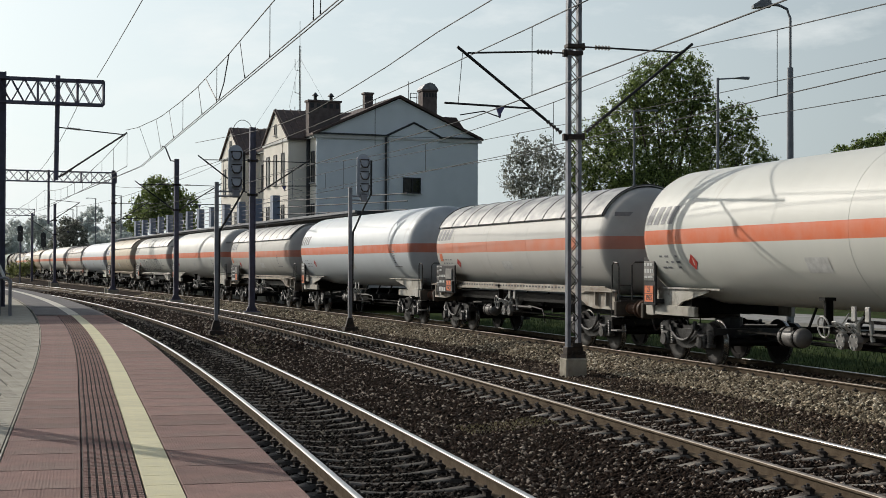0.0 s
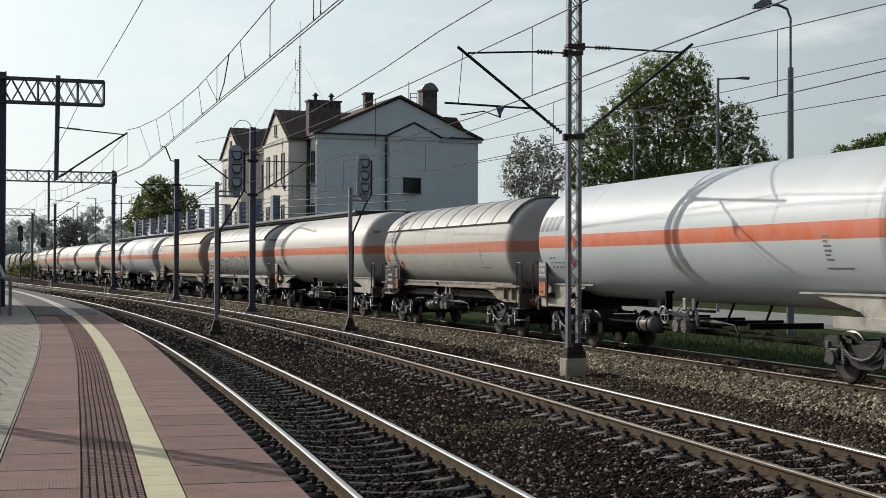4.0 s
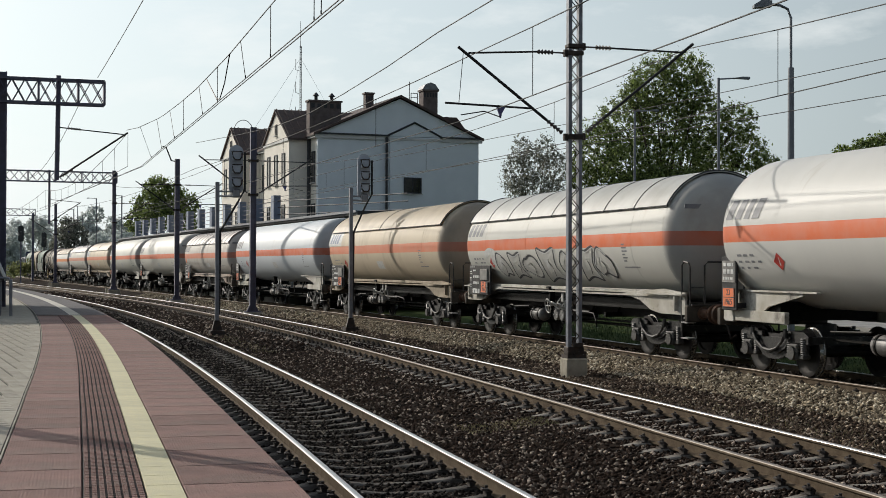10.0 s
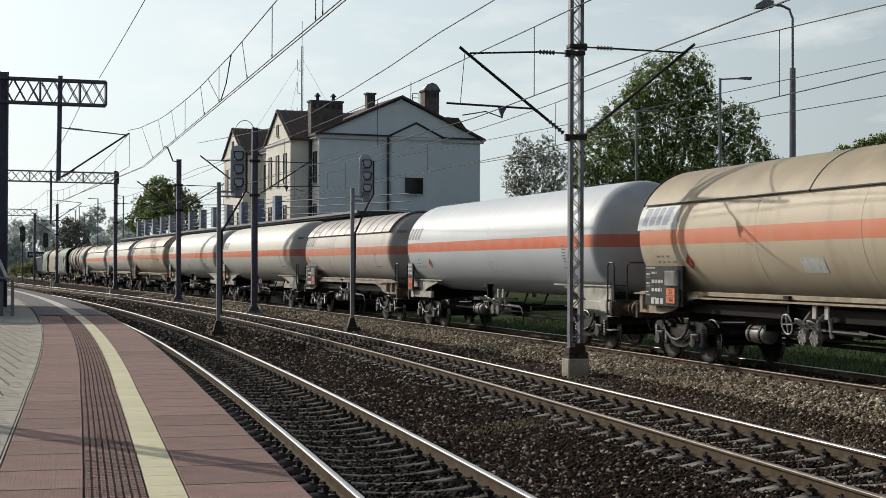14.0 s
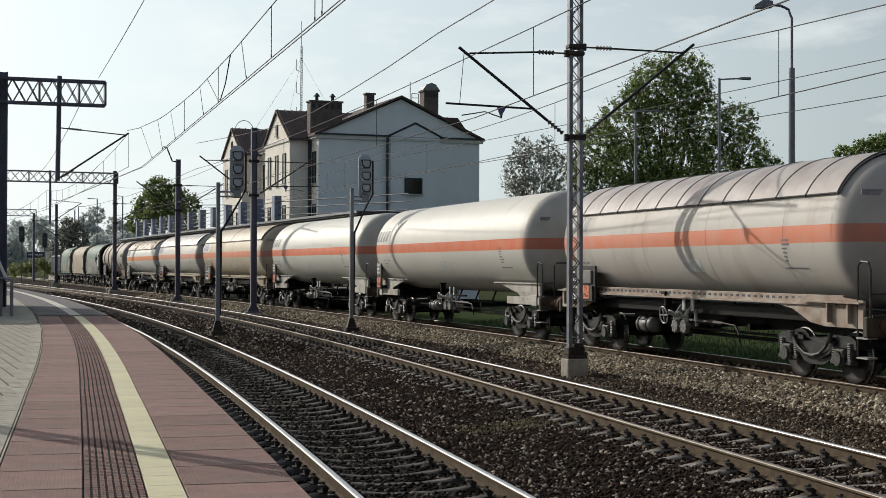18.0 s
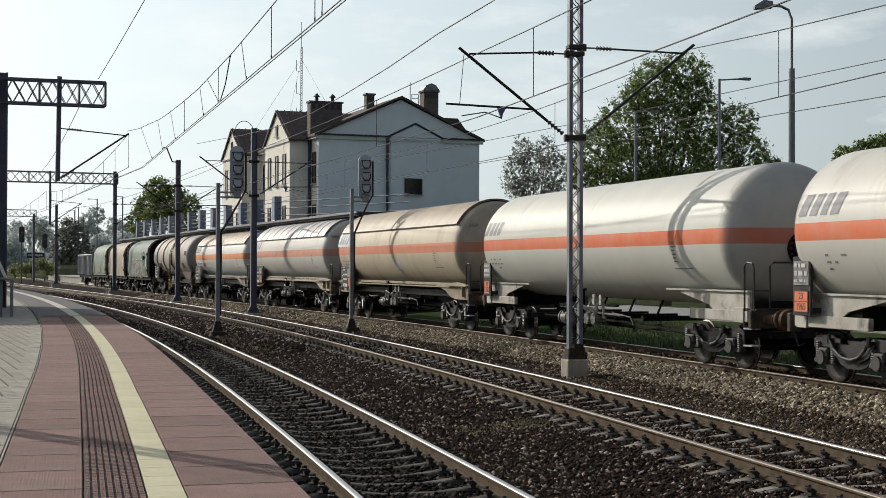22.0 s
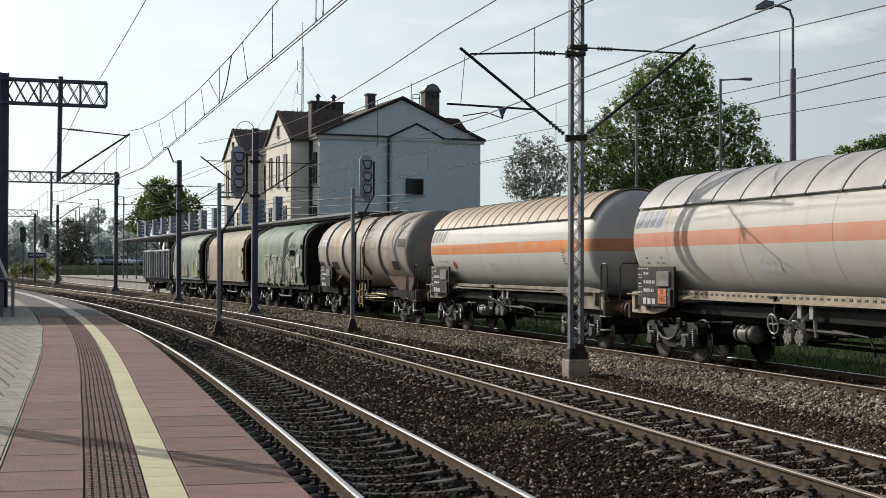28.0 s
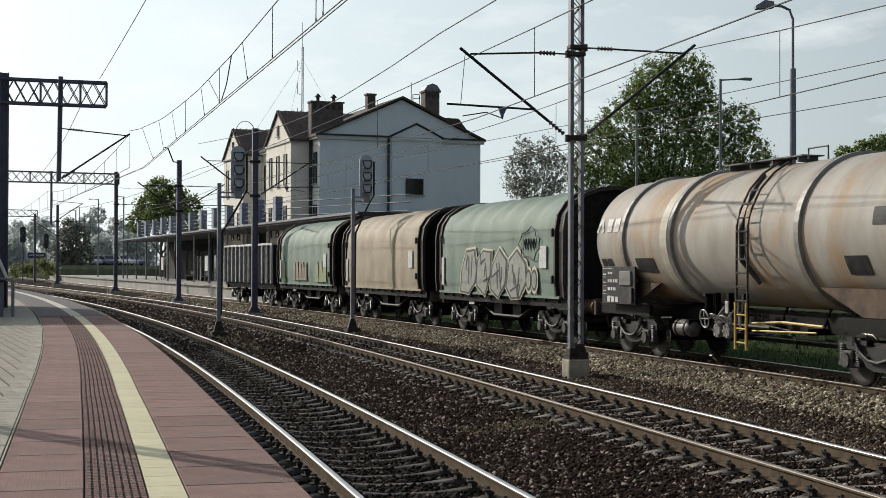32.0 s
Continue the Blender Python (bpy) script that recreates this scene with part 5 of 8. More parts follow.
def block_graffiti(w):
    """Four blocky painted shapes with pale and black outlines on a tarpaulin."""
    halo, line, fill = BM(), BM(), BM()
    shapes = [[(-3.0, 1.45), (-2.9, 2.25), (-2.5, 2.95), (-1.8, 3.0), (-1.6, 2.3), (-1.75, 1.8), (-2.3, 1.4)],
              [(-1.65, 1.7), (-1.55, 2.6), (-1.1, 2.95), (-0.45, 2.9), (-0.5, 2.1), (-0.95, 1.35)],
              [(-0.5, 1.6), (-0.35, 2.4), (0.2, 3.0), (0.75, 2.6), (0.65, 1.8), (0.1, 1.3)],
              [(0.7, 1.7), (0.95, 2.6), (1.5, 2.95), (2.1, 2.5), (2.2, 1.9), (1.7, 1.35), (1.1, 1.3)]]
    shapes = [[(x * 1.12 + 0.55, 1.3 + (z - 1.3) * 0.84) for x, z in s] for s in shapes]
    for s in shapes:
        cx, cz = sum(p[0] for p in s) / len(s), sum(p[1] for p in s) / len(s)
        flat_poly(halo, [(cx + (x - cx) * 1.18, cz - 0.1 + (z - cz) * 1.12) for x, z in s], -1.535)
        flat_poly(line, [(cx + (x - cx) * 1.08, cz - 0.12 + (z - cz) * 1.05) for x, z in s], -1.542)
        flat_poly(fill, [(cx + (x - cx) * 0.92, cz - 0.12 + (z - cz) * 0.95) for x, z in s], -1.549)
    for i in range(2):
        for b, r, y in ((halo, 0.28, -1.535), (line, 0.22, -1.542), (fill, 0.16, -1.549)):
            flat_poly(b, [(3.15 + i * 0.42 + r * math.cos(a * math.tau / 12), 1.72 + r * 1.4 * math.sin(a * math.tau / 12)) for a in range(12)], y)
    rng = random.Random(8)
    inner, tag = BM(), BM()
    for s in shapes:
        cx, cz = sum(p[0] for p in s) / len(s), sum(p[1] for p in s) / len(s)
        for _ in range(5):
            x, z, a = cx + rng.uniform(-0.32, 0.32), cz - 0.12 + rng.uniform(-0.4, 0.4), rng.choice((0.2, 1.3, 1.6, 1.9)) + rng.uniform(-0.2, 0.2)
            ln, th = rng.uniform(0.18, 0.42), 0.035
            ux, uz = math.cos(a), math.sin(a)
            flat_poly(inner, [(x - ux * ln + uz * th, z - uz * ln - ux * th), (x + ux * ln + uz * th, z + uz * ln - ux * th), (x + ux * ln - uz * th, z + uz * ln + ux * th), (x - ux * ln - uz * th, z - uz * ln + ux * th)], -1.556)
    bent(tag, [(3.2 + 0.75 * math.cos(i * math.tau / 18) * (1 + 0.15 * math.sin(i * 2.3)), -1.54, 2.72 + 0.42 * math.sin(i * math.tau / 18) * (1 + 0.2 * math.cos(i * 1.7))) for i in range(19)], 0.016, 4)
    for i in range(5):
        x = 2.75 + i * 0.2
        bent(tag, [(x, -1.54, 2.55), (x + 0.03, -1.54, 2.85), (x + 0.14, -1.54, 2.6), (x + 0.17, -1.54, 2.88)], 0.014, 4)
    g = part("graffiti", fill, mat("graffiti_fill", (0.3, 0.31, 0.27), 0.6, color2=(0.22, 0.235, 0.2), scale=4, amount=1.0), w, "blocky grey graffiti with a pale yellow outline")
    part("black_outline", line, M["ink"], g)
    part("inner_strokes", inner, M["ink"], g)
    part("outline_tag", tag, M["ink"], g)
    part("pale_outline", halo, mat("graffiti_halo", (0.5, 0.5, 0.38), 0.6, color2=(0.55, 0.5, 0.3), scale=3, amount=1.0), g)


def faint_graffiti(w):
    bm, bm2 = BM(), BM()
    for i in range(5):
        x = -1.8 + i * 0.52
        flat_poly(bm, [(x, 1.45), (x + 0.1, 2.2 + 0.12 * (i % 2)), (x + 0.3, 2.35), (x + 0.42, 2.1), (x + 0.45, 1.45)], -1.536)
    for x in (-4.0, 2.2, 2.9, 3.5):
        flat_poly(bm2, [(x, 1.4), (x + 0.1, 2.1), (x + 0.35, 2.4), (x + 0.6, 2.0), (x + 0.65, 1.4)], -1.536)
    g = part("graffiti", bm, mat("faint_orange", (0.3, 0.2, 0.14), 0.6, color2=(0.22, 0.24, 0.18), scale=3, amount=1.0), w, "faded orange and yellow graffiti")
    part("yellow_strokes", bm2, mat("faint_yellow", (0.28, 0.3, 0.12), 0.6, color2=(0.2, 0.25, 0.15), scale=3, amount=1.0), g)


def open_wagon(k, length):
    """High-sided open wagon with upright posts, the last of the train."""
    w = thing("open_wagon", Matrix(), "dark high-sided open freight wagon with pale upright posts", "freight wagon", "wagons of the freight train")
    half = length / 2 - 0.65
    dark = mat("wagon_side", (0.02, 0.018, 0.017), 0.7, color2=(0.03, 0.025, 0.022), scale=3, amount=1.0, bump=0.2, spec=0.05)
    pale = mat("wagon_post", (0.55, 0.56, 0.58), 0.6, color2=(0.36, 0.35, 0.35), scale=3, amount=1.0)
    for y in (-1.34, 1.34):
        bm = BM()
        box(bm, 0, y, 2.2, 2 * half, 0.06, 2.0)
        part("side_wall", bm, dark, w)
        bm = BM()
        box(bm, 0, y * 1.03, 3.22, 2 * half + 0.1, 0.16, 0.12, bev=0.02)
        part("top_rail", bm, pale, w)
        for i in range(12):
            bm = BM()
            box(bm, -half + 0.1 + i * (2 * half - 0.2) / 11, y * 1.05, 2.2, 0.14, 0.12, 2.0, bev=0.02)
            part("post", bm, pale, w)
    for d in (-1, 1):
        bm = BM()
        box(bm, d * half, 0, 2.2, 0.08, 2.7, 2.0)
        part("end_wall", bm, dark, w)
    bm = BM()
    box(bm, 0, 0, 1.15, 2 * half, 2.6, 0.14)
    part("floor", bm, dark, w)
    bm = BM()
    for y in (-1.1, 1.1):
        box(bm, 0, y, 1.02, length - 1.3, 0.1, 0.2)
    part("underframe", bm, M["under"], w)
    ends(w, length, M["under"])
    bogie(w, length / 2 - 2.5)
    bogie(w, -length / 2 + 2.5)
    return w


GREEN, GREEN2 = (0.155, 0.215, 0.17), (0.2, 0.255, 0.205)
WAGONS = []
for k, s in enumerate(STARTS):
    length = (s - (STARTS[k - 1] if k else s - 18.5)) * 1.016
    if k in SPECS:
        w = gas_wagon(k, length, **SPECS[k])
        if k == 5:
            graffiti_on_barrel(w)
    elif k == 14:
        w = chemical_wagon(k, length)
    elif k == 15:
        w = tarpaulin_wagon(k, length, GREEN, GREEN2, "grey-green tarpaulin wagon with blocky graffiti", block_graffiti)
    elif k == 16:
        w = tarpaulin_wagon(k, length, (0.38, 0.315, 0.22), (0.29, 0.24, 0.165), "wrinkled beige tarpaulin wagon")
    elif k == 17:
        w = tarpaulin_wagon(k, length, GREEN, GREEN2, "grey-green tarpaulin wagon with faded graffiti", faint_graffiti)
    else:
        w = open_wagon(k, length)
    WAGONS.append((w, s + 0.75, length))


def wagon_pose(rear, length):
    """rear: chainage of the wagon's rear buffers."""
    a = rear - PIV
    b = rear - (length - PIV) / 1.016
    pa, pb = at(a, off3(a) + GAUGE / 2), at(b, off3(b) + GAUGE / 2)
    x = (pb - pa).normalized()
    z = Vector((0, 0, 1))
    y = z.cross(x)
    m = Matrix((x, y, z)).transposed().to_4x4()
    return Matrix.Translation((pa + pb) / 2) @ m


def travelled(t):
    return float(np.interp(t, RUN_T, RUN_D))


def motions():
    for w, rear, length in WAGONS:
        walk(w, [(float(t), wagon_pose(rear - travelled(t), length)) for t in range(0, 33)])
    # all wheels turn alike: the first of each kind is keyed, the others share its keys
    step = 2.0 / FPS
    for d, sets in WHEELS.items():
        walk(sets[0], [(i * step, pose(0.9 * d, 0, 0.46) @ Matrix.Rotation((travelled(i * step) * 1.016 / 0.46) % math.tau, 4, "Y")) for i in range(481)])
        keys = sets[0].animation_data
        for o in sets[1:]:
            o.rotation_mode = "QUATERNION"
            o.animation_data_create()
            o.animation_data.action = keys.action
            o.animation_data.action_slot = keys.action_slot
# ---- masts and overhead line ----
M["zinc"] = mat("zinc", (0.24, 0.25, 0.27), 0.5, 0.5, color2=(0.15, 0.15, 0.165), scale=3, amount=0.9)
M["mast_steel"] = mat("mast_steel", (0.2, 0.215, 0.25), 0.5, 0.2, color2=(0.1, 0.105, 0.12), scale=3, amount=0.9)
M["insulator"] = mat("insulator", (0.06, 0.045, 0.04), 0.3)
M["foot_concrete"] = mat("foot_concrete", (0.42, 0.38, 0.3), 0.9, color2=(0.26, 0.23, 0.18), scale=4, amount=1.0, bump=0.5)


def insulator(bm, a, b, r=0.06, n=5):
    a, b = Vector(a), Vector(b)
    for i in range(n):
        p = a.lerp(b, (i + 0.2) / n)
        q = a.lerp(b, (i + 0.75) / n)
        rod(bm, p, q, r, 10, r * 0.5)
    rod(bm, a, b, r * 0.4, 6)


def arm(mast, side, zl, zu, reach, steady=True, x0=0.17, rise=0.0):
    """Cantilever: level tie, raking strut with insulators, registration tube and steady arm."""
    d = side
    tip = (d * reach, 0, zu + 0.1)
    bm = BM()
    rod(bm, (d * (x0 + 0.75), 0, zu + rise), (d * (reach - 0.12), 0, zu - 0.02 + rise * 0.5), 0.022, 8)
    part("tie", bm, M["wire"], mast)
    bm = BM()
    insulator(bm, (d * (x0 + 0.35), 0, zu + rise), (d * (x0 + 0.75), 0, zu + rise))
    rod(bm, (d * x0, 0, zu + rise), (d * (x0 + 0.35), 0, zu + rise), 0.02, 6)
    part("insulator", bm, M["insulator"], mast)
    bm = BM()
    a, b = Vector((d * x0, 0, zl)), Vector(tip)
    q = a.lerp(b, 0.2)
    rod(bm, q, b + (b - a).normalized() * 0.15, 0.035, 8)
    part("strut", bm, M["wire"], mast, "raking steel tube of the cantilever")
    bm = BM()
    insulator(bm, a.lerp(b, 0.05), q)
    part("insulator", bm, M["insulator"], mast)
    for z in (zl, zu + rise):
        bm = BM()
        box(bm, 0, 0, z, 0.38, 0.27, 0.1, bev=0.02)
        box(bm, d * 0.21, 0, z, 0.1, 0.12, 0.16, bev=0.01)
        part("clamp", bm, M["iron"], mast)
    if steady:
        bm = BM()
        zr = zu - 1.25 + rise * 0.7
        fr = (zr - zl) / (zu + 0.1 - zl)
        c = a.lerp(b, fr)
        rod(bm, c, (d * (reach + 0.42), 0, zr + 0.06), 0.024, 8)
        rod(bm, (d * (reach + 0.1), 0, zr + 0.05), (d * reach, 0, zu + 0.05), 0.008, 5)
        part("registration_tube", bm, M["wire"], mast)
        bm = BM()
        bent(bm, [c + Vector((d * 0.72, 0, 0.0)), c + Vector((d * 0.77, 0, -0.24))], 0.02, 5)
        bent(bm, [c + Vector((d * 0.77, 0, -0.22)), c + Vector((d * 1.15, 0, -0.1)), c + Vector((d * 1.7, 0, -0.2))], 0.014, 5)
        part("steady_arm", bm, M["wire"], mast)
        bm = BM()
        prism(bm, [(c.x + d * 0.66, c.z), (c.x + d * 0.86, c.z), (c.x + d * 0.78, c.z - 0.22)], 0.05)
        part("drop_bracket", bm, mat("bracket_blue", (0.08, 0.08, 0.2), 0.5), mast)
    return tip


def lattice_mast(s, off, zf, height, arms, label):
    """Two channels laced with crossed flat bars on a concrete foot."""
    m = thing("catenary_mast", frame_at(s, off, 0), label, "mast", "masts of the overhead line")
    for x in (-0.125, 0.125):
        bm = BM()
        box(bm, x, 0, (zf + height) / 2, 0.085, 0.16, height - zf)
        part("channel", bm, M["mast_steel"], m, "upright steel channel")
    n = int((height - zf - 0.4) / 0.42)
    for i in range(n):
        z = zf + 0.3 + i * 0.42
        for y in (-0.085, 0.085):
            bm = BM()
            rod(bm, (-0.09, y, z), (0.09, y, z + 0.2), 0.011, 4)
            rod(bm, (0.09, y, z + 0.2), (-0.09, y, z + 0.4), 0.011, 4)
            part("lacing", bm, M["iron"], m)
    bm = BM()
    box(bm, 0, 0, zf + 0.04, 0.46, 0.42, 0.08)
    box(bm, 0, 0, zf + 0.17, 0.4, 0.3, 0.18, bev=0.02)
    box(bm, 0.04, -0.16, zf + 0.3, 0.22, 0.06, 0.1)
    for x in (-0.2, -0.07, 0.07, 0.2):
        rod(bm, (x, -0.18, zf + 0.05), (x, -0.18, zf + 0.16), 0.025, 6)
    part("base_plate", bm, M["iron"], m)
    bm = BM()
    box(bm, 0, 0, zf - 0.35, 0.5, 0.48, 0.7, bev=0.03)
    part("foundation", bm, M["foot_concrete"], m, "weathered concrete foundation block")
    for a in arms:
        arm(m, *a)
    return m


def beam_mast(s, off, zf, height, arms, label, hoop=False, hook=False):
    m = thing("catenary_mast", frame_at(s, off, 0), label, "mast", "masts of the overhead line")
    bm = BM()
    w = 0.26
    for x in (-w / 2, w / 2):
        box(bm, x, 0, (zf + height) / 2, 0.03, 0.24, height - zf)
    box(bm, 0, 0, (zf + height) / 2, w, 0.06, height - zf)
    part("post", bm, M["mast_paint"], m, "grey-violet painted steel post")
    bm = BM()
    prism(bm, [(-0.34, zf - 0.1), (0.34, zf - 0.1), (0.28, zf + 0.06), (0.14, zf + 0.34), (-0.14, zf + 0.34), (-0.28, zf + 0.06)], 0.08)
    box(bm, 0, 0, zf - 0.02, 0.8, 0.5, 0.06)
    part("base_plate", bm, M["mast_paint"], m)
    bm = BM()
    box(bm, 0, 0, zf - 0.3, 0.95, 0.8, 0.5, bev=0.03)
    box(bm, -0.62, -0.2, zf - 0.2, 0.18, 0.2, 0.6, bev=0.02)
    part("foundation", bm, M["foot_concrete"], m, "pale concrete foundation block")
    if hook:
        bm = BM()
        bent(bm, [(-0.1, 0, height - 0.15), (-0.38, 0, height - 0.12), (-0.72, 0, height + 0.72), (-0.95, 0, height + 0.78)], 0.045, 6)
        part("wire_hook", bm, M["wire"], m)
    if hoop:
        bm = BM()
        bent(bm, [(-0.5 + 0.5 * math.cos(a), 0, height - 0.32 + 0.66 * math.sin(a)) for a in [-0.25 + i * 3.9 / 16 for i in range(17)]], 0.018, 5)
        part("jumper_hoop", bm, M["wire"], m)
    for a in arms:
        arm(m, *a)
    return m


lattice_mast(30.3, 8.62, -0.02, 9.4, [(-1, 5.03, 6.8, 2.66, True, 0.17, 0.16), (1, 5.05, 7.12, 2.86, False)], "laced steel overhead line mast on a concrete foot")
beam_mast(69.5, off3(69.5) - 1.8, -0.2, 8.97, [(1, 5.6, 7.3, 2.9), (-1, 5.6, 7.3, 2.6, False)], "violet grey steel mast with two cantilevers", True)
beam_mast(90.1, off3(90.1) - 1.8, -0.1, 8.85, [(1, 5.6, 7.2, 2.8), (-1, 5.6, 7.2, 2.5, False)], "violet grey steel mast between the tracks", hook=True)
beam_mast(118.5, off3(118.5) - 1.8, 0.1, 9.9, [(1, 5.6, 7.2, 2.8)], "violet grey portal leg beside the middle track")
beam_mast(166.2, off3(166.2) - 1.8, 0.1, 9.1, [(1, 5.6, 7.2, 2.8), (-1, 5.6, 7.2, 2.8, False)], "far steel overhead line mast")
# out of view; added for the shadow lines it casts across the platform
lattice_mast(15.9, -4.42, PZ + 0.3, 9.5, [], "unseen laced steel mast, added for its shadow on the platform")


def truss(parent, x0, x1, z0, z1, bay, y=0.0):
    for z in (z0, z1):
        for yy in (-0.22, 0.22):
            bm = BM()
            box(bm, (x0 + x1) / 2, y + yy, z, x1 - x0, 0.09, 0.09)
            part("chord", bm, M["mast_paint"], parent)
    n = max(1, int(round((x1 - x0) / bay)))
    w = (x1 - x0) / n
    for i in range(n):
        for yy in (-0.22, 0.22):
            bm = BM()
            a = x0 + i * w
            rod(bm, (a, y + yy, z0), (a + w, y + yy, z1), 0.018, 4)
            rod(bm, (a, y + yy, z1), (a + w, y + yy, z0), 0.018, 4)
            part("lattice", bm, M["mast_paint"], parent)
        if i % 3 == 0 or i == n - 1:
            bm = BM()
            box(bm, a + (w if i == n - 1 else 0), y, (z0 + z1) / 2, 0.07, 0.5, z1 - z0)
            part("upright", bm, M["mast_paint"], parent)


def near_gantry():
    g = thing("signal_gantry", frame_at(55.7, -4.1, 0), "violet grey lattice gantry arm over the platform track", "gantry")
    bm = BM()
    for x in (-0.14, 0.14):
        box(bm, x, 0, 4.9, 0.06, 0.3, 8.9)
    box(bm, 0, 0, 4.9, 0.26, 0.06, 8.9)
    part("post", bm, M["mast_paint"], g, "upright steel post of the gantry")
    truss(g, -6.0, 3.75, 8.22, 9.12, 0.5)
    bm = BM()
    rod(bm, (2.05, 0, 9.3), (2.0, 0, 5.3), 0.09, 10)
    part("drop_post", bm, M["mast_paint"], g)
    bm = BM()
    rod(bm, (2.1, 0, 7.32), (4.55, 0, 7.12), 0.022, 6)
    part("tie", bm, M["wire"], g)
    bm = BM()
    insulator(bm, (2.4, 0, 7.3), (2.9, 0, 7.26))
    part("insulator", bm, M["insulator"], g)
    bm = BM()
    rod(bm, (2.1, 0, 5.42), (4.65, 0, 7.2), 0.035, 6)
    part("strut", bm, M["wire"], g)
    bm = BM()
    insulator(bm, (2.2, 0, 5.46), (2.6, 0, 5.74))
    part("insulator", bm, M["insulator"], g)


near_gantry()


def far_gantry():
    s = 118.5
    o = off3(s) - 1.8
    g = thing("portal_gantry", frame_at(s, o, 0), "far lattice portal beam across the tracks", "gantry")
    truss(g, -26, 0.2, 8.85, 9.7, 0.7)
    for x in (-5.2, -14.0):
        bm = BM()
        rod(bm, (x, 0, 9.8), (x, 0, 5.4), 0.09, 8)
        part("drop_post", bm, M["mast_paint"], g)
        bm = BM()
        rod(bm, (x, 0, 7.4), (x + 2.4, 0, 7.2), 0.025, 5)
        rod(bm, (x, 0, 5.5), (x + 2.5, 0, 7.2), 0.035, 5)
        part("cantilever", bm, M["wire"], g)
    bm = BM()
    for x in (-26.0,):
        box(bm, x, 0, 4.9, 0.35, 0.35, 9.8)
    part("post", bm, M["mast_paint"], g)
    s2 = 205
    g2 = thing("portal_gantry", frame_at(s2, off3(s2) - 1.5, 0), "distant lattice portal beam over the line", "gantry")
    truss(g2, -24, 0.3, 9.0, 9.9, 1.1)
    for x in (0.0, -8.5, -24):
        bm = BM()
        box(bm, x, 0, 4.6, 0.3, 0.3, 9.6)
        part("post", bm, M["mast_paint"], g2)


far_gantry()


def wire_line(parent, name, pts, r):
    bm = BM()
    sweep(bm, [Vector(p) for p in pts], [(r * math.cos(a * math.tau / 5), r * math.sin(a * math.tau / 5)) for a in range(5)])
    return part(name, bm, M["wire"], parent)


def catenary(off, supports, label, zc=5.72, zm=7.2, sag=0.75, zig=0.2, drop=0.008, every=1):
    """Contact and carrying wire with droppers, hung from supports along the line (chainage, offset shift)."""
    c = thing("overhead_line", Matrix(), label, "overhead line", "overhead wires")
    cp, mp = [], []
    for k, (s0, s1) in enumerate(zip(supports, supports[1:])):
        n = 10
        span = s1 - s0
        for i in range(n + (k == len(supports) - 2)):
            f = i / n
            s = s0 + span * f
            # straight between supports: chord of the curve
            pa, pb = at(s0, off(s0) if callable(off) else off), at(s1, off(s1) if callable(off) else off)
            t = head(s0 + span / 2)
            nrm = Vector((math.cos(t), -math.sin(t), 0))
            p = pa.lerp(pb, f) + nrm * (zig * (1 if k % 2 else -1) * (1 - 2 * f))
            sg = sag * (span / 45.0) ** 2
            cp.append(p + Vector((0, 0, zc - 0.03 * 4 * f * (1 - f))))
            mp.append(p + Vector((0, 0, zm - sg * 4 * f * (1 - f))))
    wire_line(c, "contact_wire", cp, 0.012)
    wire_line(c, "carrying_wire", mp, 0.012)
    for a, b in list(zip(cp, mp))[every // 2::every]:
        if (b - a).z < 1.6:
            bm = BM()
            rod(bm, a, b, drop, 4)
            part("dropper", bm, M["wire"], c)
    return c


catenary(0.75, [55.7, 100, 145, 190, 240], "double overhead wire with droppers above the platform track", zc=5.9, zm=7.2)
catenary(lambda s: off2(s) + 0.75 + max(0.0, 0.85 - abs(s - 30.3) * 0.022) + max(0.0, 30.3 - s) * 0.03, [-40, -12, 30.3, 69.5, 118.5, 166, 215], "double overhead wire with droppers above the middle track", zc=5.42, zm=6.85, sag=0.3, zig=0.0, every=3)
catenary(lambda s: off3(s) + 0.75, [-40, -12, 30.3, 69.5, 90.1, 118.5, 166, 215], "double overhead wire with droppers above the freight track", zc=5.59, zm=7.2, sag=0.8, zig=0.05, every=3)
catenary(lambda s: off3(s) + 6.6 - 2.6 * min(1.0, max(0.0, (s - 31) / 35)), [-30, 31, 66, 118, 166], "double overhead wire beyond the freight train", zc=6.42, zm=7.35, sag=0.12, zig=0.0, every=9)
loose = thing("overhead_line", Matrix(), "single carrying wire slung over the middle track", "overhead line", "overhead wires")
loose_pts = ((-12, 8.0), (10, 7.4), (26.2, 7.28), (30.3, 7.29), (35, 7.17), (40.3, 7.08), (45, 7.03), (51, 7.16), (58, 7.5), (69.5, 8.1))
# straight cables: (x, y, z) ends
feed = thing("feeder_line", Matrix(), "single cables strung along the line", "cable", "overhead wires")
for p, q, sag in (((2.1, 5.0, 9.0), (-13.0, 53.2, 9.15), 0.2), ((-13.75, 53.4, 8.15), (-33.0, 112.0, 9.0), 0.8), ((-9.4, 70.2, 8.0), (-27.0, 116.5, 8.6), 0.8)):
    p, q = Vector(p), Vector(q)
    wire_line(feed, "cable", [p.lerp(q, i / 10) - Vector((0, 0, sag * 4 * (i / 10) * (1 - i / 10))) for i in range(11)], 0.013)

wire_line(loose, "carrying_wire", [tuple(at(s, off2(s) + 0.75, z)) for s, z in loose_pts], 0.013)


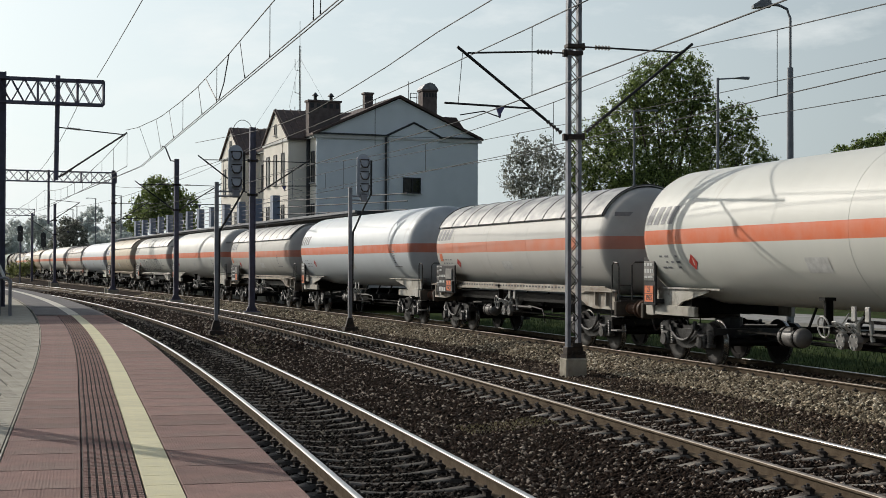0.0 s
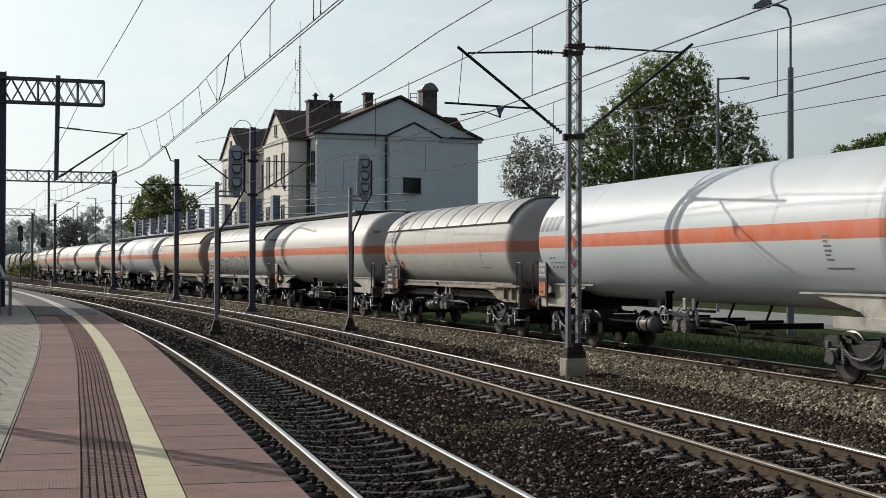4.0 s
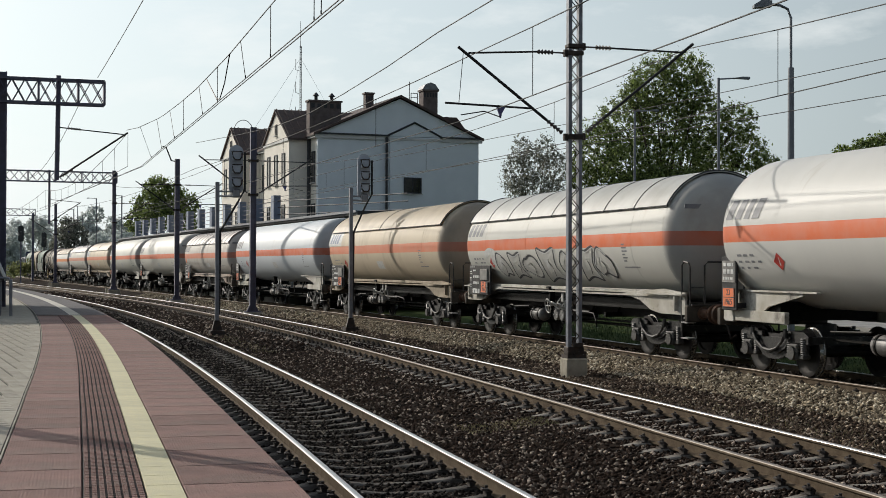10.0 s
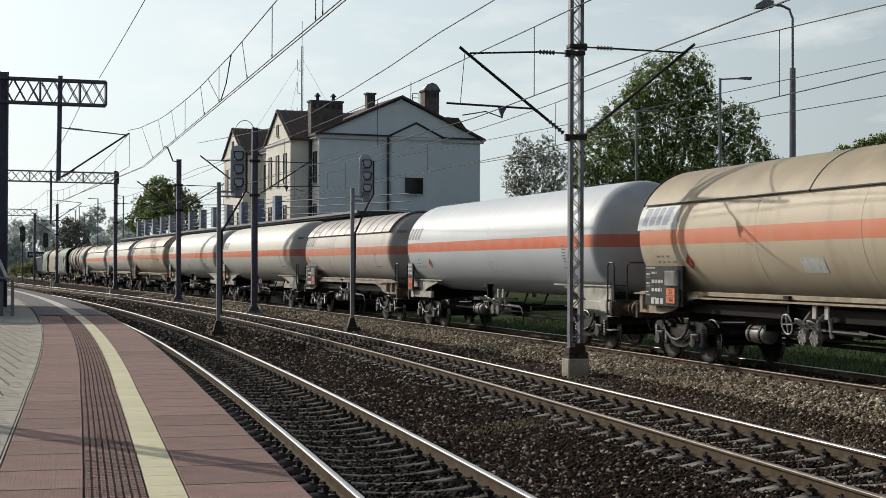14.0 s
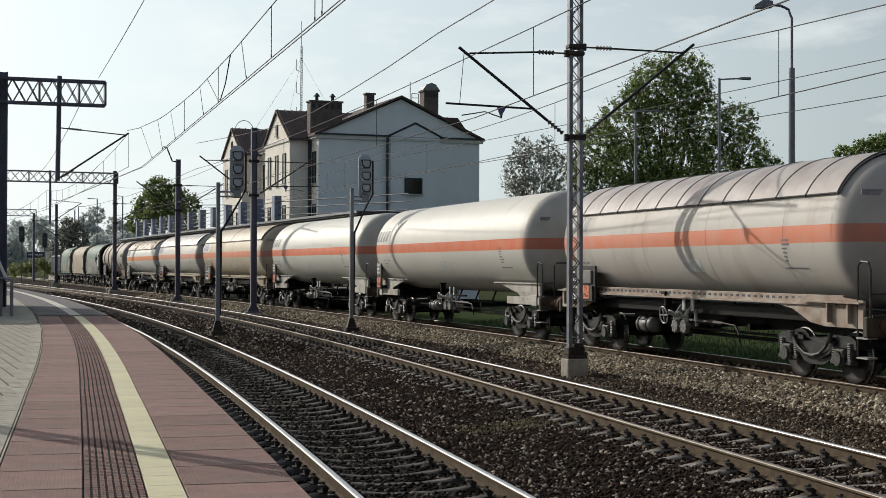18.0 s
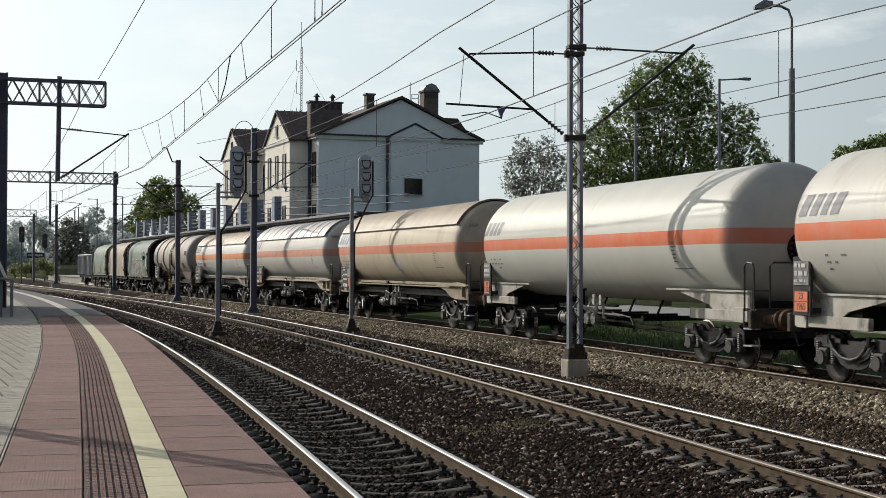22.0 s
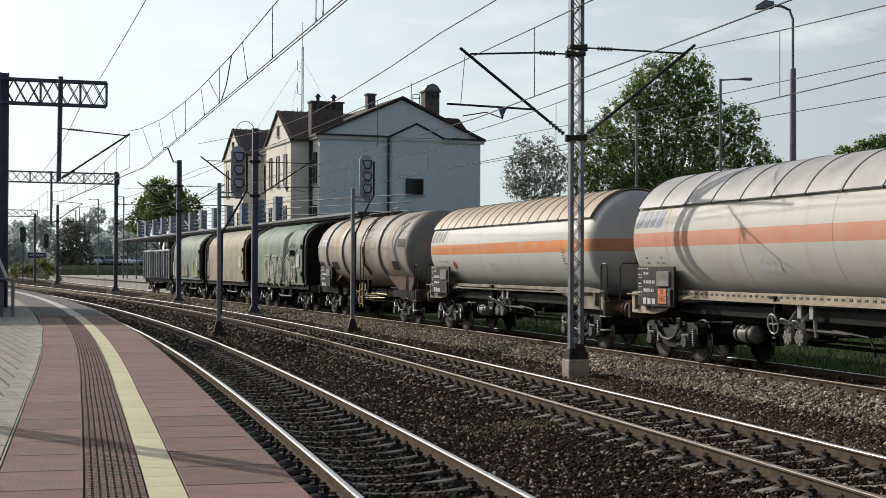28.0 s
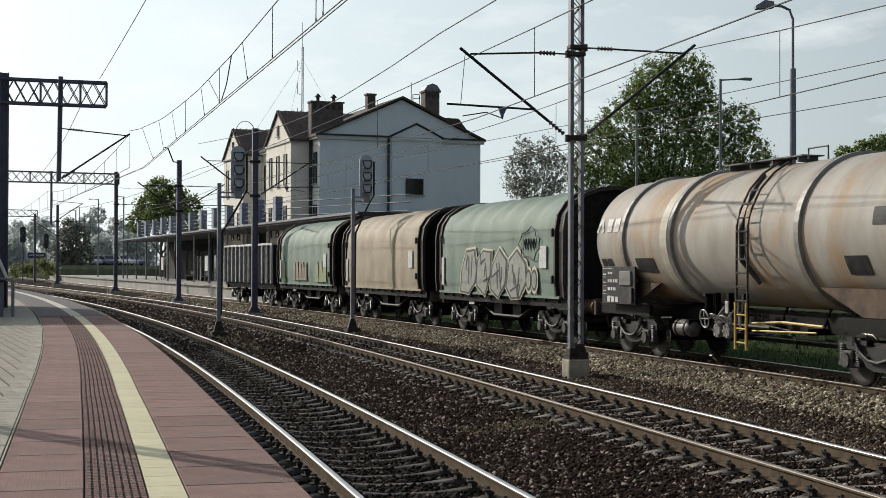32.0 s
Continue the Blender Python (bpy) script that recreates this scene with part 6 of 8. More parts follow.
def platform_track_line():
    """The near wires: two contact wires in one straight run and the carrying wire with its close droppers."""
    c = thing("overhead_line", Matrix(), "double contact wire with close droppers above the platform track", "overhead line", "overhead wires")

    def xy(y):
        return -1.49 - 0.296 * (y - 20.7)

    ys = list(range(2, 57, 2))
    for d in (0.0, 0.07):
        wire_line(c, "contact_wire", [(xy(y) + d, y, 6.0) for y in ys] + [tuple(at(100, 0.55, 5.9))], 0.011)

    def zm(y):
        return float(np.interp(y, (2, 14, 20, 26, 32, 38, 42, 48, 53.5), (8.2, 7.5, 7.2, 7.0, 6.86, 6.84, 6.92, 7.11, 7.26)))

    def xm(y):
        return xy(y) + float(np.interp(y, (2, 48, 53.5), (0.0, 0.0, -0.4)))

    wire_line(c, "carrying_wire", [(xm(y), y, zm(y)) for y in [2 + 1.5 * i for i in range(35)]] + [tuple(at(55.7, 0.5, 7.3))], 0.012)
    for y0, y1 in ((22.06, 22.0), (22.6, 22.6), (26.6, 26.6), (29.6, 30.3), (33.9, 33.9), (36.7, 37.5), (41.1, 41.1), (43.6, 45.0), (47.6, 48.8), (51.5, 52.5)):
        bm = BM()
        rod(bm, (xy(y0), y0, 6.0), (xm(y1), y1, zm(y1)), 0.008, 4)
        box(bm, xy(y0), y0, 6.04, 0.022, 0.022, 0.06)
        part("dropper", bm, M["wire"], c)
    bm = BM()
    bent(bm, [(xm(36.0), 36.0, zm(36.0)), (xy(34.9), 34.9, 6.42), (xy(34.0), 34.0, 6.08), (xy(33.5), 33.5, 6.03), (xy(32.7), 32.7, 6.3), (xy(31.9), 31.9, zm(31.9))], 0.014, 5)
    part("jumper", bm, M["wire"], c, "slack jumper looped between the two wires")


platform_track_line()


# ---- signals seen from behind ----
M["signal_back"] = mat("signal_back", (0.44, 0.47, 0.52), 0.6, color2=(0.34, 0.37, 0.42), scale=4, amount=0.8)


def light_signal(s, off, zf, ztop, side, label, dx):
    g = thing("light_signal", frame_at(s, off, 0), label, "railway signal", "light signals")
    bm = BM()
    box(bm, 0, 0, (zf + ztop - 1.3) / 2, 0.13, 0.13, ztop - 1.3 - zf)
    part("post", bm, M["zinc"], g)
    bm = BM()
    prism(bm, [(-0.2, zf - 0.15), (0.2, zf - 0.15), (0.09, zf + 0.3), (-0.09, zf + 0.3)], 0.16)
    box(bm, 0, 0, zf - 0.2, 0.5, 0.5, 0.3)
    part("foot", bm, M["iron"], g)
    w, hgt = 0.25, 1.72
    cz = ztop - hgt / 2
    bm = BM()
    out = [(dx + w * math.cos(a), cz + (hgt / 2 - w) * (1 if math.sin(a) >= 0 else -1) + w * math.sin(a)) for a in [i * math.tau / 24 + 0.001 for i in range(24)]]
    prism(bm, out, 0.05)
    head_ob = part("signal_board", bm, M["signal_back"], g, "rounded grey signal board seen from behind")
    for i in range(3):
        z = cz + 0.46 - i * 0.46
        bm = BM()
        box(bm, dx, -0.14, z, 0.28, 0.22, 0.3, bev=0.03)
        part("lamp_housing", bm, M["signal_back"], head_ob)
        bm = BM()
        bent(bm, [(dx - 0.17, -0.27, z + 0.12), (dx - 0.15, -0.3, z - 0.04), (dx - 0.08, -0.31, z - 0.13), (dx + 0.08, -0.31, z - 0.13), (dx + 0.15, -0.3, z - 0.04), (dx + 0.17, -0.27, z + 0.12)], 0.028, 5)
        rod(bm, (dx - 0.17, -0.27, z + 0.16), (dx + 0.17, -0.27, z + 0.16), 0.02, 5)
        part("bracket", bm, M["iron"], head_ob)
    bm = BM()
    box(bm, dx, -0.1, cz - 0.82, 0.26, 0.2, 0.3, bev=0.04)
    part("cable_box", bm, M["zinc"], head_ob)
    bm = BM()
    for z in (ztop - 1.62, ztop - 1.78):
        rod(bm, (0, 0, z), (dx * 0.9, 0, z), 0.03, 6)
    part("bracket", bm, M["zinc"], g)
    bm = BM()
    e = 0.29
    bent(bm, [(dx + e, -0.12, ztop - 0.25), (dx + e, -0.12, ztop - 1.55), (dx + e - 0.25, -0.1, ztop - 2.0), (0.1, -0.05, ztop - 3.0), (0.08, -0.02, zf + 0.5)], 0.04, 6)
    part("ladder_rail", bm, M["wire"], g)
    bm = BM()
    bent(bm, [(dx + e - 0.1, -0.2, ztop - 0.25), (dx - 0.2, -0.2, ztop - 0.25)], 0.02, 5)
    part("top_rail", bm, M["wire"], g)
    return g


light_signal(52.2, off3(52.2) - 1.8, -0.2, 6.35, 1, "grey light signal on a slim post between tracks", 0.5)
light_signal(48.8, 2.95, -0.12, 6.25, 1, "grey light signal beside the platform track", 0.64)

# ---- lamps ----
M["lamp_grey"] = mat("lamp_grey", (0.2, 0.21, 0.23), 0.45, 0.4, color2=(0.14, 0.15, 0.17), scale=4, amount=0.8)


def street_lamp(x, y, z0, z1, r, arm_x, label, curve=True, r2=None):
    g = thing("street_lamp", pose(x, y, 0), label, "lamp post", "lamp posts")
    bm = BM()
    zs = z1 - 2.0 if curve else z1
    rod(bm, (0, 0, z0), (0, 0, zs - (0.0 if not curve else -0.0)), r * 1.25, 12, r)
    part("pole", bm, M["lamp_grey"], g)
    bm = BM()
    if curve:
        d = math.copysign(1, arm_x)
        bent(bm, [(0, 0, zs), (0, 0, z1 - 0.4), (d * 0.1, 0, z1 - 0.12), (d * 0.35, 0, z1), (arm_x * 0.6, 0, z1 + 0.03)], 0.045, 8)
    else:
        rod(bm, (0, 0, z1 - 0.05), (arm_x * 0.7, 0, z1), 0.035, 8)
    part("bracket_arm", bm, M["lamp_grey"], g)
    bm = BM()
    a, b = arm_x * 0.55, arm_x * 1.05
    lo, hi = (z1 - 0.1, z1 + 0.18) if curve else (z1 - 0.06, z1 + 0.05)
    prism(bm, [(a, lo + 0.04), (b, lo), (b, lo + 0.1), ((a + b) / 2, hi), (a, hi - 0.05)], 0.3)
    part("lamp_head", bm, M["lamp_grey"], g)
    return g


street_lamp(11.17, 45, -0.6, 10.45, 0.1, -1.15, "tall grey street lamp with a curved bracket")
street_lamp(12.2, 62, -0.6, 10.4, 0.06, 1.3, "slim street lamp with a flat arm", False)
street_lamp(10.3, 75, -0.6, 10.4, 0.06, 1.2, "slim street lamp behind the track", False)
street_lamp(10.6, 128, -0.6, 9.9, 0.06, 1.0, "distant slim street lamp", False)
for px, d, z1, ax in ((134, 220, 10.8, -0.9), (141, 222, 11.4, 1.0), (174, 175, 10.4, -1.1), (219, 150, 9.5, -0.8), (150, 240, 10.6, 0.9)):
    street_lamp((px - 784) / 2493.0 * d, d, -0.7, z1, 0.07, ax, "slim platform lamp with a flat arm", False)

# ---- station building ----


def ray_point(px, py, d):
    """A plan point at depth d in a given direction of view."""
    return (px - 784) / 2493.0 * d, d, 2.065 + (473.5 - py) / 2493.0 * d


M["trim"] = mat("trim", (0.62, 0.62, 0.6), 0.8, color2=(0.5, 0.5, 0.48), scale=1, amount=0.8)
M["dark_trim"] = mat("dark_trim", (0.03, 0.032, 0.036), 0.6)
M["glass"] = mat("glass", (0.012, 0.014, 0.018), 0.12, coat=0.2, spec=0.4)
M["chimney"] = mat("chimney", (0.16, 0.13, 0.12), 0.9, color2=(0.1, 0.08, 0.075), scale=3, amount=1.0, bump=0.4)
bx, by, _ = ray_point(565, 237, 97)
BLD = Matrix.Translation((bx, by, 0)) @ Matrix.Rotation(0.37, 4, "Z")   # x along the gable wall, y away along the front
BW, BL, EV, RG = 12.0, 25.5, 11.2, 13.95
bld = thing("station_building", BLD, "station building with a grey gable wall, cream front and dark roof", "building")


def wall_box(name, x0, x1, y0, y1, z0, z1, m, label=""):
    bm = BM()
    box(bm, (x0 + x1) / 2, (y0 + y1) / 2, (z0 + z1) / 2, x1 - x0, y1 - y0, z1 - z0)
    return part(name, bm, m, bld, label)


wall_box("wall", 0.02, BW - 0.02, 0.3, BL, -0.6, EV, M["facade"], "cream rendered front walls")
bm = BM()
prism(bm, [(0, -0.6), (BW, -0.6), (BW, EV), (BW / 2, RG - 0.1), (0, EV)], 0.3, Matrix.Translation((0, 0.14, 0)))
part("gable_wall", bm, M["gable"], bld, "blue-grey rendered gable wall")
for sx, x0, x1 in ((1, -0.35, BW / 2), (-1, BW / 2, BW + 0.35)):
    bm = BM()
    a, b = (EV - 0.12, RG) if sx > 0 else (RG, EV - 0.12)
    prism(bm, [(x0, a), (x1, b), (x1, b + 0.16), (x0, a + 0.16)], BL + 0.5, Matrix.Translation((0, BL / 2, 0)))
    part("roof_slope", bm, M["roof"], bld, "dark brown roof slope")
bm = BM()
prism(bm, [(BW - 2.6, EV - 0.2), (BW + 0.9, EV - 0.2), (BW - 0.5, EV + 1.35), (BW - 2.6, EV + 1.5)], 6.0, Matrix.Translation((0, 7.0, 0)))
part("wing_roof", bm, M["roof"], bld, "dark roof of the rear wing")
# cornices and small pediment of the gable wall
for x0, x1 in ((-0.3, 5.2), (9.0, BW + 0.3)):
    bm = BM()
    box(bm, (x0 + x1) / 2, -0.1, EV + 0.02, x1 - x0, 0.24, 0.1)
    part("cornice_sheet", bm, M["dark_trim"], bld)
    bm = BM()
    box(bm, (x0 + x1) / 2, -0.06, EV - 0.17, x1 - x0 - 0.1, 0.14, 0.26)
    part("cornice", bm, M["trim"], bld)
wall_box("pilaster_panel", 5.2, 8.95, -0.16, 0.02, -0.6, EV - 0.05, M["gable"])
bm = BM()
prism(bm, [(5.1, EV), (9.05, EV), (7.05, EV + 0.95)], 0.2, Matrix.Translation((0, -0.06, 0)))
part("pediment", bm, M["gable"], bld)
for a, b in (((5.0, EV), (7.07, EV + 1.0)), ((7.03, EV + 1.0), (9.15, EV))):
    bm = BM()
    rod(bm, (a[0], -0.18, a[1]), (b[0], -0.18, b[1]), 0.07, 4)
    part("pediment_edge", bm, M["dark_trim"], bld)
bm = BM()
box(bm, 7.05, -0.16, EV - 0.2, 3.9, 0.1, 0.16)
part("band", bm, M["trim"], bld)
for x in (4.95, -1.5 + 1.42):
    bm = BM()
    rod(bm, (x, -0.2 if x > 0 else 1.9, -0.5), (x, -0.2 if x > 0 else 1.9, EV - 0.1), 0.09 if x > 0 else 0.14, 8)
    part("downpipe", bm, M["dark_trim"], bld, "dark downpipe on the wall")


def window(x, y, z, w, hgt, face, name="window", mullion=True):
    """A window set in a wall; face 'g' looks out of the gable (-y), 'f' out of the front (-x)."""
    m = Matrix.Translation((x, y, z)) @ (Matrix() if face == "g" else Matrix.Rotation(radians(-90), 4, "Z"))
    bm = BM()
    for dx in (-w / 2, w / 2):
        box(bm, dx, 0, 0, 0.08, 0.1, hgt + 0.08, m)
    for dz in (-hgt / 2, hgt / 2):
        box(bm, 0, 0, dz, w, 0.1, 0.08, m)
    if mullion:
        box(bm, 0, 0, 0, 0.07, 0.1, hgt, m)
    win = part(name, bm, M["dark_trim"], bld)
    bm = BM()
    box(bm, 0, 0.01, 0, w, 0.06, hgt, m)
    part("pane", bm, M["glass"], win)
    bm = BM()
    box(bm, 0, -0.06, -hgt / 2 - 0.08, w + 0.2, 0.2, 0.06, m)
    part("sill", bm, M["trim"], win)


window(6.9, -0.17, 7.75, 1.25, 1.05, "g")
# front: two gabled bays, recessed middle, tall narrow windows
for y0 in (2.0, 16.5):
    wall_box("bay_wall", -1.5, 0.1, y0, y0 + 7, -0.6, EV - 0.25, M["facade"], "cream projecting bay")
    bm = BM()
    prism(bm, [(y0, EV - 0.25), (y0 + 7, EV - 0.25), (y0 + 3.5, EV + 1.95)], 0.3, Matrix.Translation((-1.35, 0, 0)) @ Matrix.Rotation(radians(90), 4, "Z"))
    part("bay_gable", bm, M["facade"], bld)
    for a, b in ((y0 - 0.3, y0 + 3.5), (y0 + 7.3, y0 + 3.5)):
        bm = BM()
        lo, hi = EV - 0.35, EV + 2.0
        m = Matrix.Translation((1.6, 0, 0)) @ Matrix.Rotation(radians(90), 4, "Z")
        prism(bm, [(a, lo), (b, hi), (b, hi + 0.14), (a, lo + 0.14)], 6.5, m)
        part("bay_roof", bm, M["roof"], bld, "dark tiled roof over the bay")
        for i in range(9):
            bm = BM()
            x = -1.5 + i * 0.55
            rod(bm, (x, a, lo + 0.18), (x, b, hi + 0.18), 0.035, 5)
            part("tile_ridge", bm, M["roof"], bld)
    bm = BM()
    box(bm, -1.45, y0 + 3.5, EV - 0.3, 0.3, 7.2, 0.16)
    part("cornice", bm, M["trim"], bld)
    for yy in (1.4, 3.5, 5.6):
        for z in (8.95, 5.3):
            window(-1.52, y0 + yy, z, 0.7, 2.1, "f", mullion=False)
    window(-1.52, y0 + 3.5, EV + 0.65, 0.4, 0.7, "f", mullion=False)
for yy in (10.4, 12.75, 15.1, 1.0, 24.5):
    for z in (8.95, 5.3):
        window(-0.01, yy, z, 0.7, 2.1, "f", mullion=False)
bm = BM()
box(bm, -0.1, BL / 2, EV - 0.15, 0.3, BL, 0.22)
part("eaves", bm, M["trim"], bld)


def chimney(x, y, w, l, z1, pots, cowl=False):
    bm = BM()
    box(bm, x, y, (11.0 + z1) / 2, w, l, z1 - 11.0)
    box(bm, x, y, z1 + 0.04, w + 0.16, l + 0.16, 0.12)
    c = part("chimney", bm, M["chimney"], bld, "dark plastered chimney stack")
    for i in range(pots):
        bm = BM()
        px = x - w / 2 + (i + 0.5) * w / pots
        rod(bm, (px, y, z1 + 0.1), (px, y, z1 + 0.42), 0.12, 8)
        rod(bm, (px, y, z1 + 0.42), (px, y, z1 + 0.66), 0.26, 8, 0.05)
        part("pot", bm, M["dark_trim"], c)
    if cowl:
        bm = BM()
        prism(bm, [(x - w / 2 - 0.1, z1 + 0.1), (x + w / 2 + 0.1, z1 + 0.1), (x + 0.35, z1 + 0.5), (x, z1 + 0.62), (x - 0.4, z1 + 0.45)], l + 0.1, Matrix.Translation((0, y, 0)))
        part("cowl", bm, M["zinc"], c, "folded metal chimney cowl")
    for i in range(5):
        bm = BM()
        box(bm, x - w / 2 + (i + 0.5) * w / 5, y - l / 2 - 0.005, z1 - 0.3, w / 9, 0.03, 0.3)
        part("flue_opening", bm, M["dark_trim"], c)


chimney(0.9, 1.6, 2.3, 0.8, 13.55, 2)
chimney(4.65, 3.0, 0.6, 0.55, 14.45, 0)
chimney(8.95, 2.2, 1.1, 0.95, 14.75, 0, True)
bm = BM()
for dx in (0, 0.5):
    rod(bm, (7.4 + dx, 1.6, 13.0), (7.4 + dx, 1.6, 14.5), 0.03, 5)
for z in (13.4, 13.8, 14.2, 14.5):
    rod(bm, (7.4, 1.6, z), (7.9, 1.6, z), 0.025, 5)
rod(bm, (7.2, 1.4, 13.0), (7.2, 1.4, 15.3), 0.03, 5)
part("roof_ladder", bm, M["dark_trim"], bld)
bm = BM()
rod(bm, (10.1, 1.5, 12.0), (10.1, 1.5, 12.9), 0.06, 6)
part("vent_pipe", bm, M["dark_trim"], bld)
bm = BM()
prism(bm, [(8.7, 11.2), (12.1, 11.2), (10.8, 12.85), (9.2, 12.85)], 4, Matrix.Translation((0, 3.2, 0)))
part("rear_roof", bm, M["roof"], bld)

# slender guyed aerial behind the roof
ax, ay, _ = ray_point(534, 100, 118)
aer = thing("radio_mast", pose(ax, ay, 0), "slender guyed lattice radio mast behind the roof", "radio mast")
bm = BM()
for a in range(3):
    c, s = 0.08 * math.cos(a * 2.094), 0.08 * math.sin(a * 2.094)
    rod(bm, (c, s, -0.6), (c, s, 20.5), 0.022, 4)
for i in range(50):
    z = 10 + i * 0.21
    rod(bm, (0.08, 0, z), (-0.04, 0.07, z + 0.2), 0.012, 4)
    rod(bm, (-0.04, -0.07, z), (0.08, 0, z + 0.2), 0.012, 4)
rod(bm, (0, 0, 20.4), (0, 0, 22.6), 0.02, 4)
part("lattice", bm, M["dark_trim"], aer)
for dx, dy in ((-6, -4), (6, -3), (-3, 6)):
    bm = BM()
    rod(bm, (0, 0, 19.5), (dx, dy, 9), 0.01, 4)
    part("guy_wire", bm, M["zinc"], aer)
bm = BM()
for z in (14.4, 16.5, 18.4):
    bent(bm, [(-0.1, 0, z), (-0.4, 0, z + 0.1), (-0.4, 0, z + 1.0)], 0.025, 4)
part("aerial", bm, M["dark_trim"], aer)

# ---- canopy with a roof terrace ----
M["canopy_edge"] = mat("canopy_edge", (0.24, 0.25, 0.27), 0.6, color2=(0.16, 0.165, 0.18), scale=2, amount=0.8)
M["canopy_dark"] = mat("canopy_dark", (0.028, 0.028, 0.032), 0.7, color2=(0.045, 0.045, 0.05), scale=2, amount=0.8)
can = thing("platform_canopy", Matrix(), "flat platform canopy with a railed terrace above", "canopy")
CZ = 4.82
CS = [69 + 3.0 * i for i in range(29)]


def ribbon(name, o0, o1, z0, z1, m, ss, parent, label=""):
    bm = BM()
    rows = [[bm.verts.new(at(s, off3(s) + o, z)) for o, z in ((o0, z0), (o0, z1), (o1, z1), (o1, z0))] for s in ss]
    for a, b in zip(rows, rows[1:]):
        for j in range(4):
            bm.faces.new((a[j], a[(j + 1) % 4], b[(j + 1) % 4], b[j]))
    bm.faces.new(rows[0])
    bm.faces.new(list(reversed(rows[-1])))
    return part(name, bm, m, parent, label)


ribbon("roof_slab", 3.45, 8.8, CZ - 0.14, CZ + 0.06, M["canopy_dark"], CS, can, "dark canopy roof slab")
ribbon("fascia", 3.35, 3.44, CZ - 0.03, CZ + 0.09, M["canopy_edge"], CS, can, "pale canopy edge")
M["fin"] = mat("fin", (0.2, 0.24, 0.32), 0.6, color2=(0.14, 0.17, 0.23), scale=2, amount=0.8)
FINS = [88.0 + i * 4.7 for i in range(13)]
for s in FINS:
    bm = BM()
    box(bm, 0, 0, CZ + 0.97, 0.46, 0.7, 1.5, frame_at(s, off3(s) + 4.1, 0), 0.0)
    part("terrace_fin", bm, M["fin"], can, "blue-grey upright terrace fin")
for z in (0.45, 0.75, 1.05, 1.35):
    for s, e in zip(FINS, FINS[1:]):
        bm = BM()
        rod(bm, at(s, off3(s) + 4.1, CZ + z), at(e, off3(e) + 4.1, CZ + z), 0.025, 5)
        part("terrace_rail", bm, M["zinc"], can)
bm = BM()
for z in (0.5, 0.95, 1.35):
    bent(bm, [at(88, off3(88) + 4.1, CZ + z), at(70, off3(70) + 6.5, CZ + z - 0.3)], 0.03, 5)
part("terrace_rail", bm, M["canopy_dark"], can)
for i in range(12):
    s = 83.2 + i * 6.2
    for o in (3.9, 7.9):
        bm = BM()
        rod(bm, at(s, off3(s) + o, FPZ), at(s, off3(s) + o, CZ - 0.1), 0.075, 8)
        part("column", bm, M["zinc"] if o < 5 else M["canopy_dark"], can, "pale steel canopy column" if o < 5 else "")
bm = BM()
box(bm, 0, 0, CZ - 0.95, 3.0, 0.16, 0.85, frame_at(122, off3(122) + 5.2, 0))
for x in (-1.2, 1.2):
    box(bm, x, 0, CZ - 0.4, 0.05, 0.05, 0.3, frame_at(122, off3(122) + 5.2, 0))
part("display_board", bm, M["canopy_dark"], can, "dark hanging train display board")
# closed wall and doors under the canopy
base = thing("ground_floor", Matrix(), "near-black ground floor wall under the canopy", "wall", kind="structure")
# deep shade under the canopy is put into this near-black wall colour
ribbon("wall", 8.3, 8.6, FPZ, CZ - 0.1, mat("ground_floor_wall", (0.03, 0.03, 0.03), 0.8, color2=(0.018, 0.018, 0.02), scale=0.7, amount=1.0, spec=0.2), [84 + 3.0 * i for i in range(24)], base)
for i in range(13):
    s = 86 + i * 4.0
    bm = BM()
    box(bm, 0, 0, 1.15, 0.12, 1.5, 2.3, frame_at(s, off3(s) + 8.22, FPZ))
    part("door", bm, M["glass"] if i % 3 else M["trim"], base, "dark glazed door" if i % 3 else "pale panelled door")
# benches, bins and boards on the far platform
for i, s in enumerate((92, 99, 108, 121, 128)):
    b = thing("bench", frame_at(s, off3(s) + 6.2, FPZ), "dark slatted platform bench on steel legs", "bench", "platform benches")
    for y in (-0.75, 0.75):
        bm = BM()
        box(bm, 0, y, 0.21, 0.4, 0.06, 0.42)
        part("leg", bm, M["iron"], b)
    for x in (-0.16, 0.0, 0.16):
        bm = BM()
        box(bm, x, 0, 0.44, 0.12, 1.8, 0.035)
        part("slat", bm, M["canopy_dark"], b)
    for z in (0.62, 0.78):
        bm = BM()
        box(bm, 0.24, 0, z, 0.03, 1.8, 0.11)
        part("back_slat", bm, M["canopy_dark"], b)
for s, o in ((103, 4.9), (114, 4.9), (136, 5.0)):
    b = thing("notice_board", frame_at(s, off3(s) + o, FPZ), "pale framed notice board on two posts", "notice board", "notice boards")
    for y in (-0.55, 0.55):
        bm = BM()
        rod(bm, (0, y, 0), (0, y, 2.2), 0.035, 6)
        part("post", bm, M["zinc"], b)
    bm = BM()
    box(bm, 0, 0, 1.55, 0.06, 1.05, 1.2)
    part("board", bm, M["trim"], b)


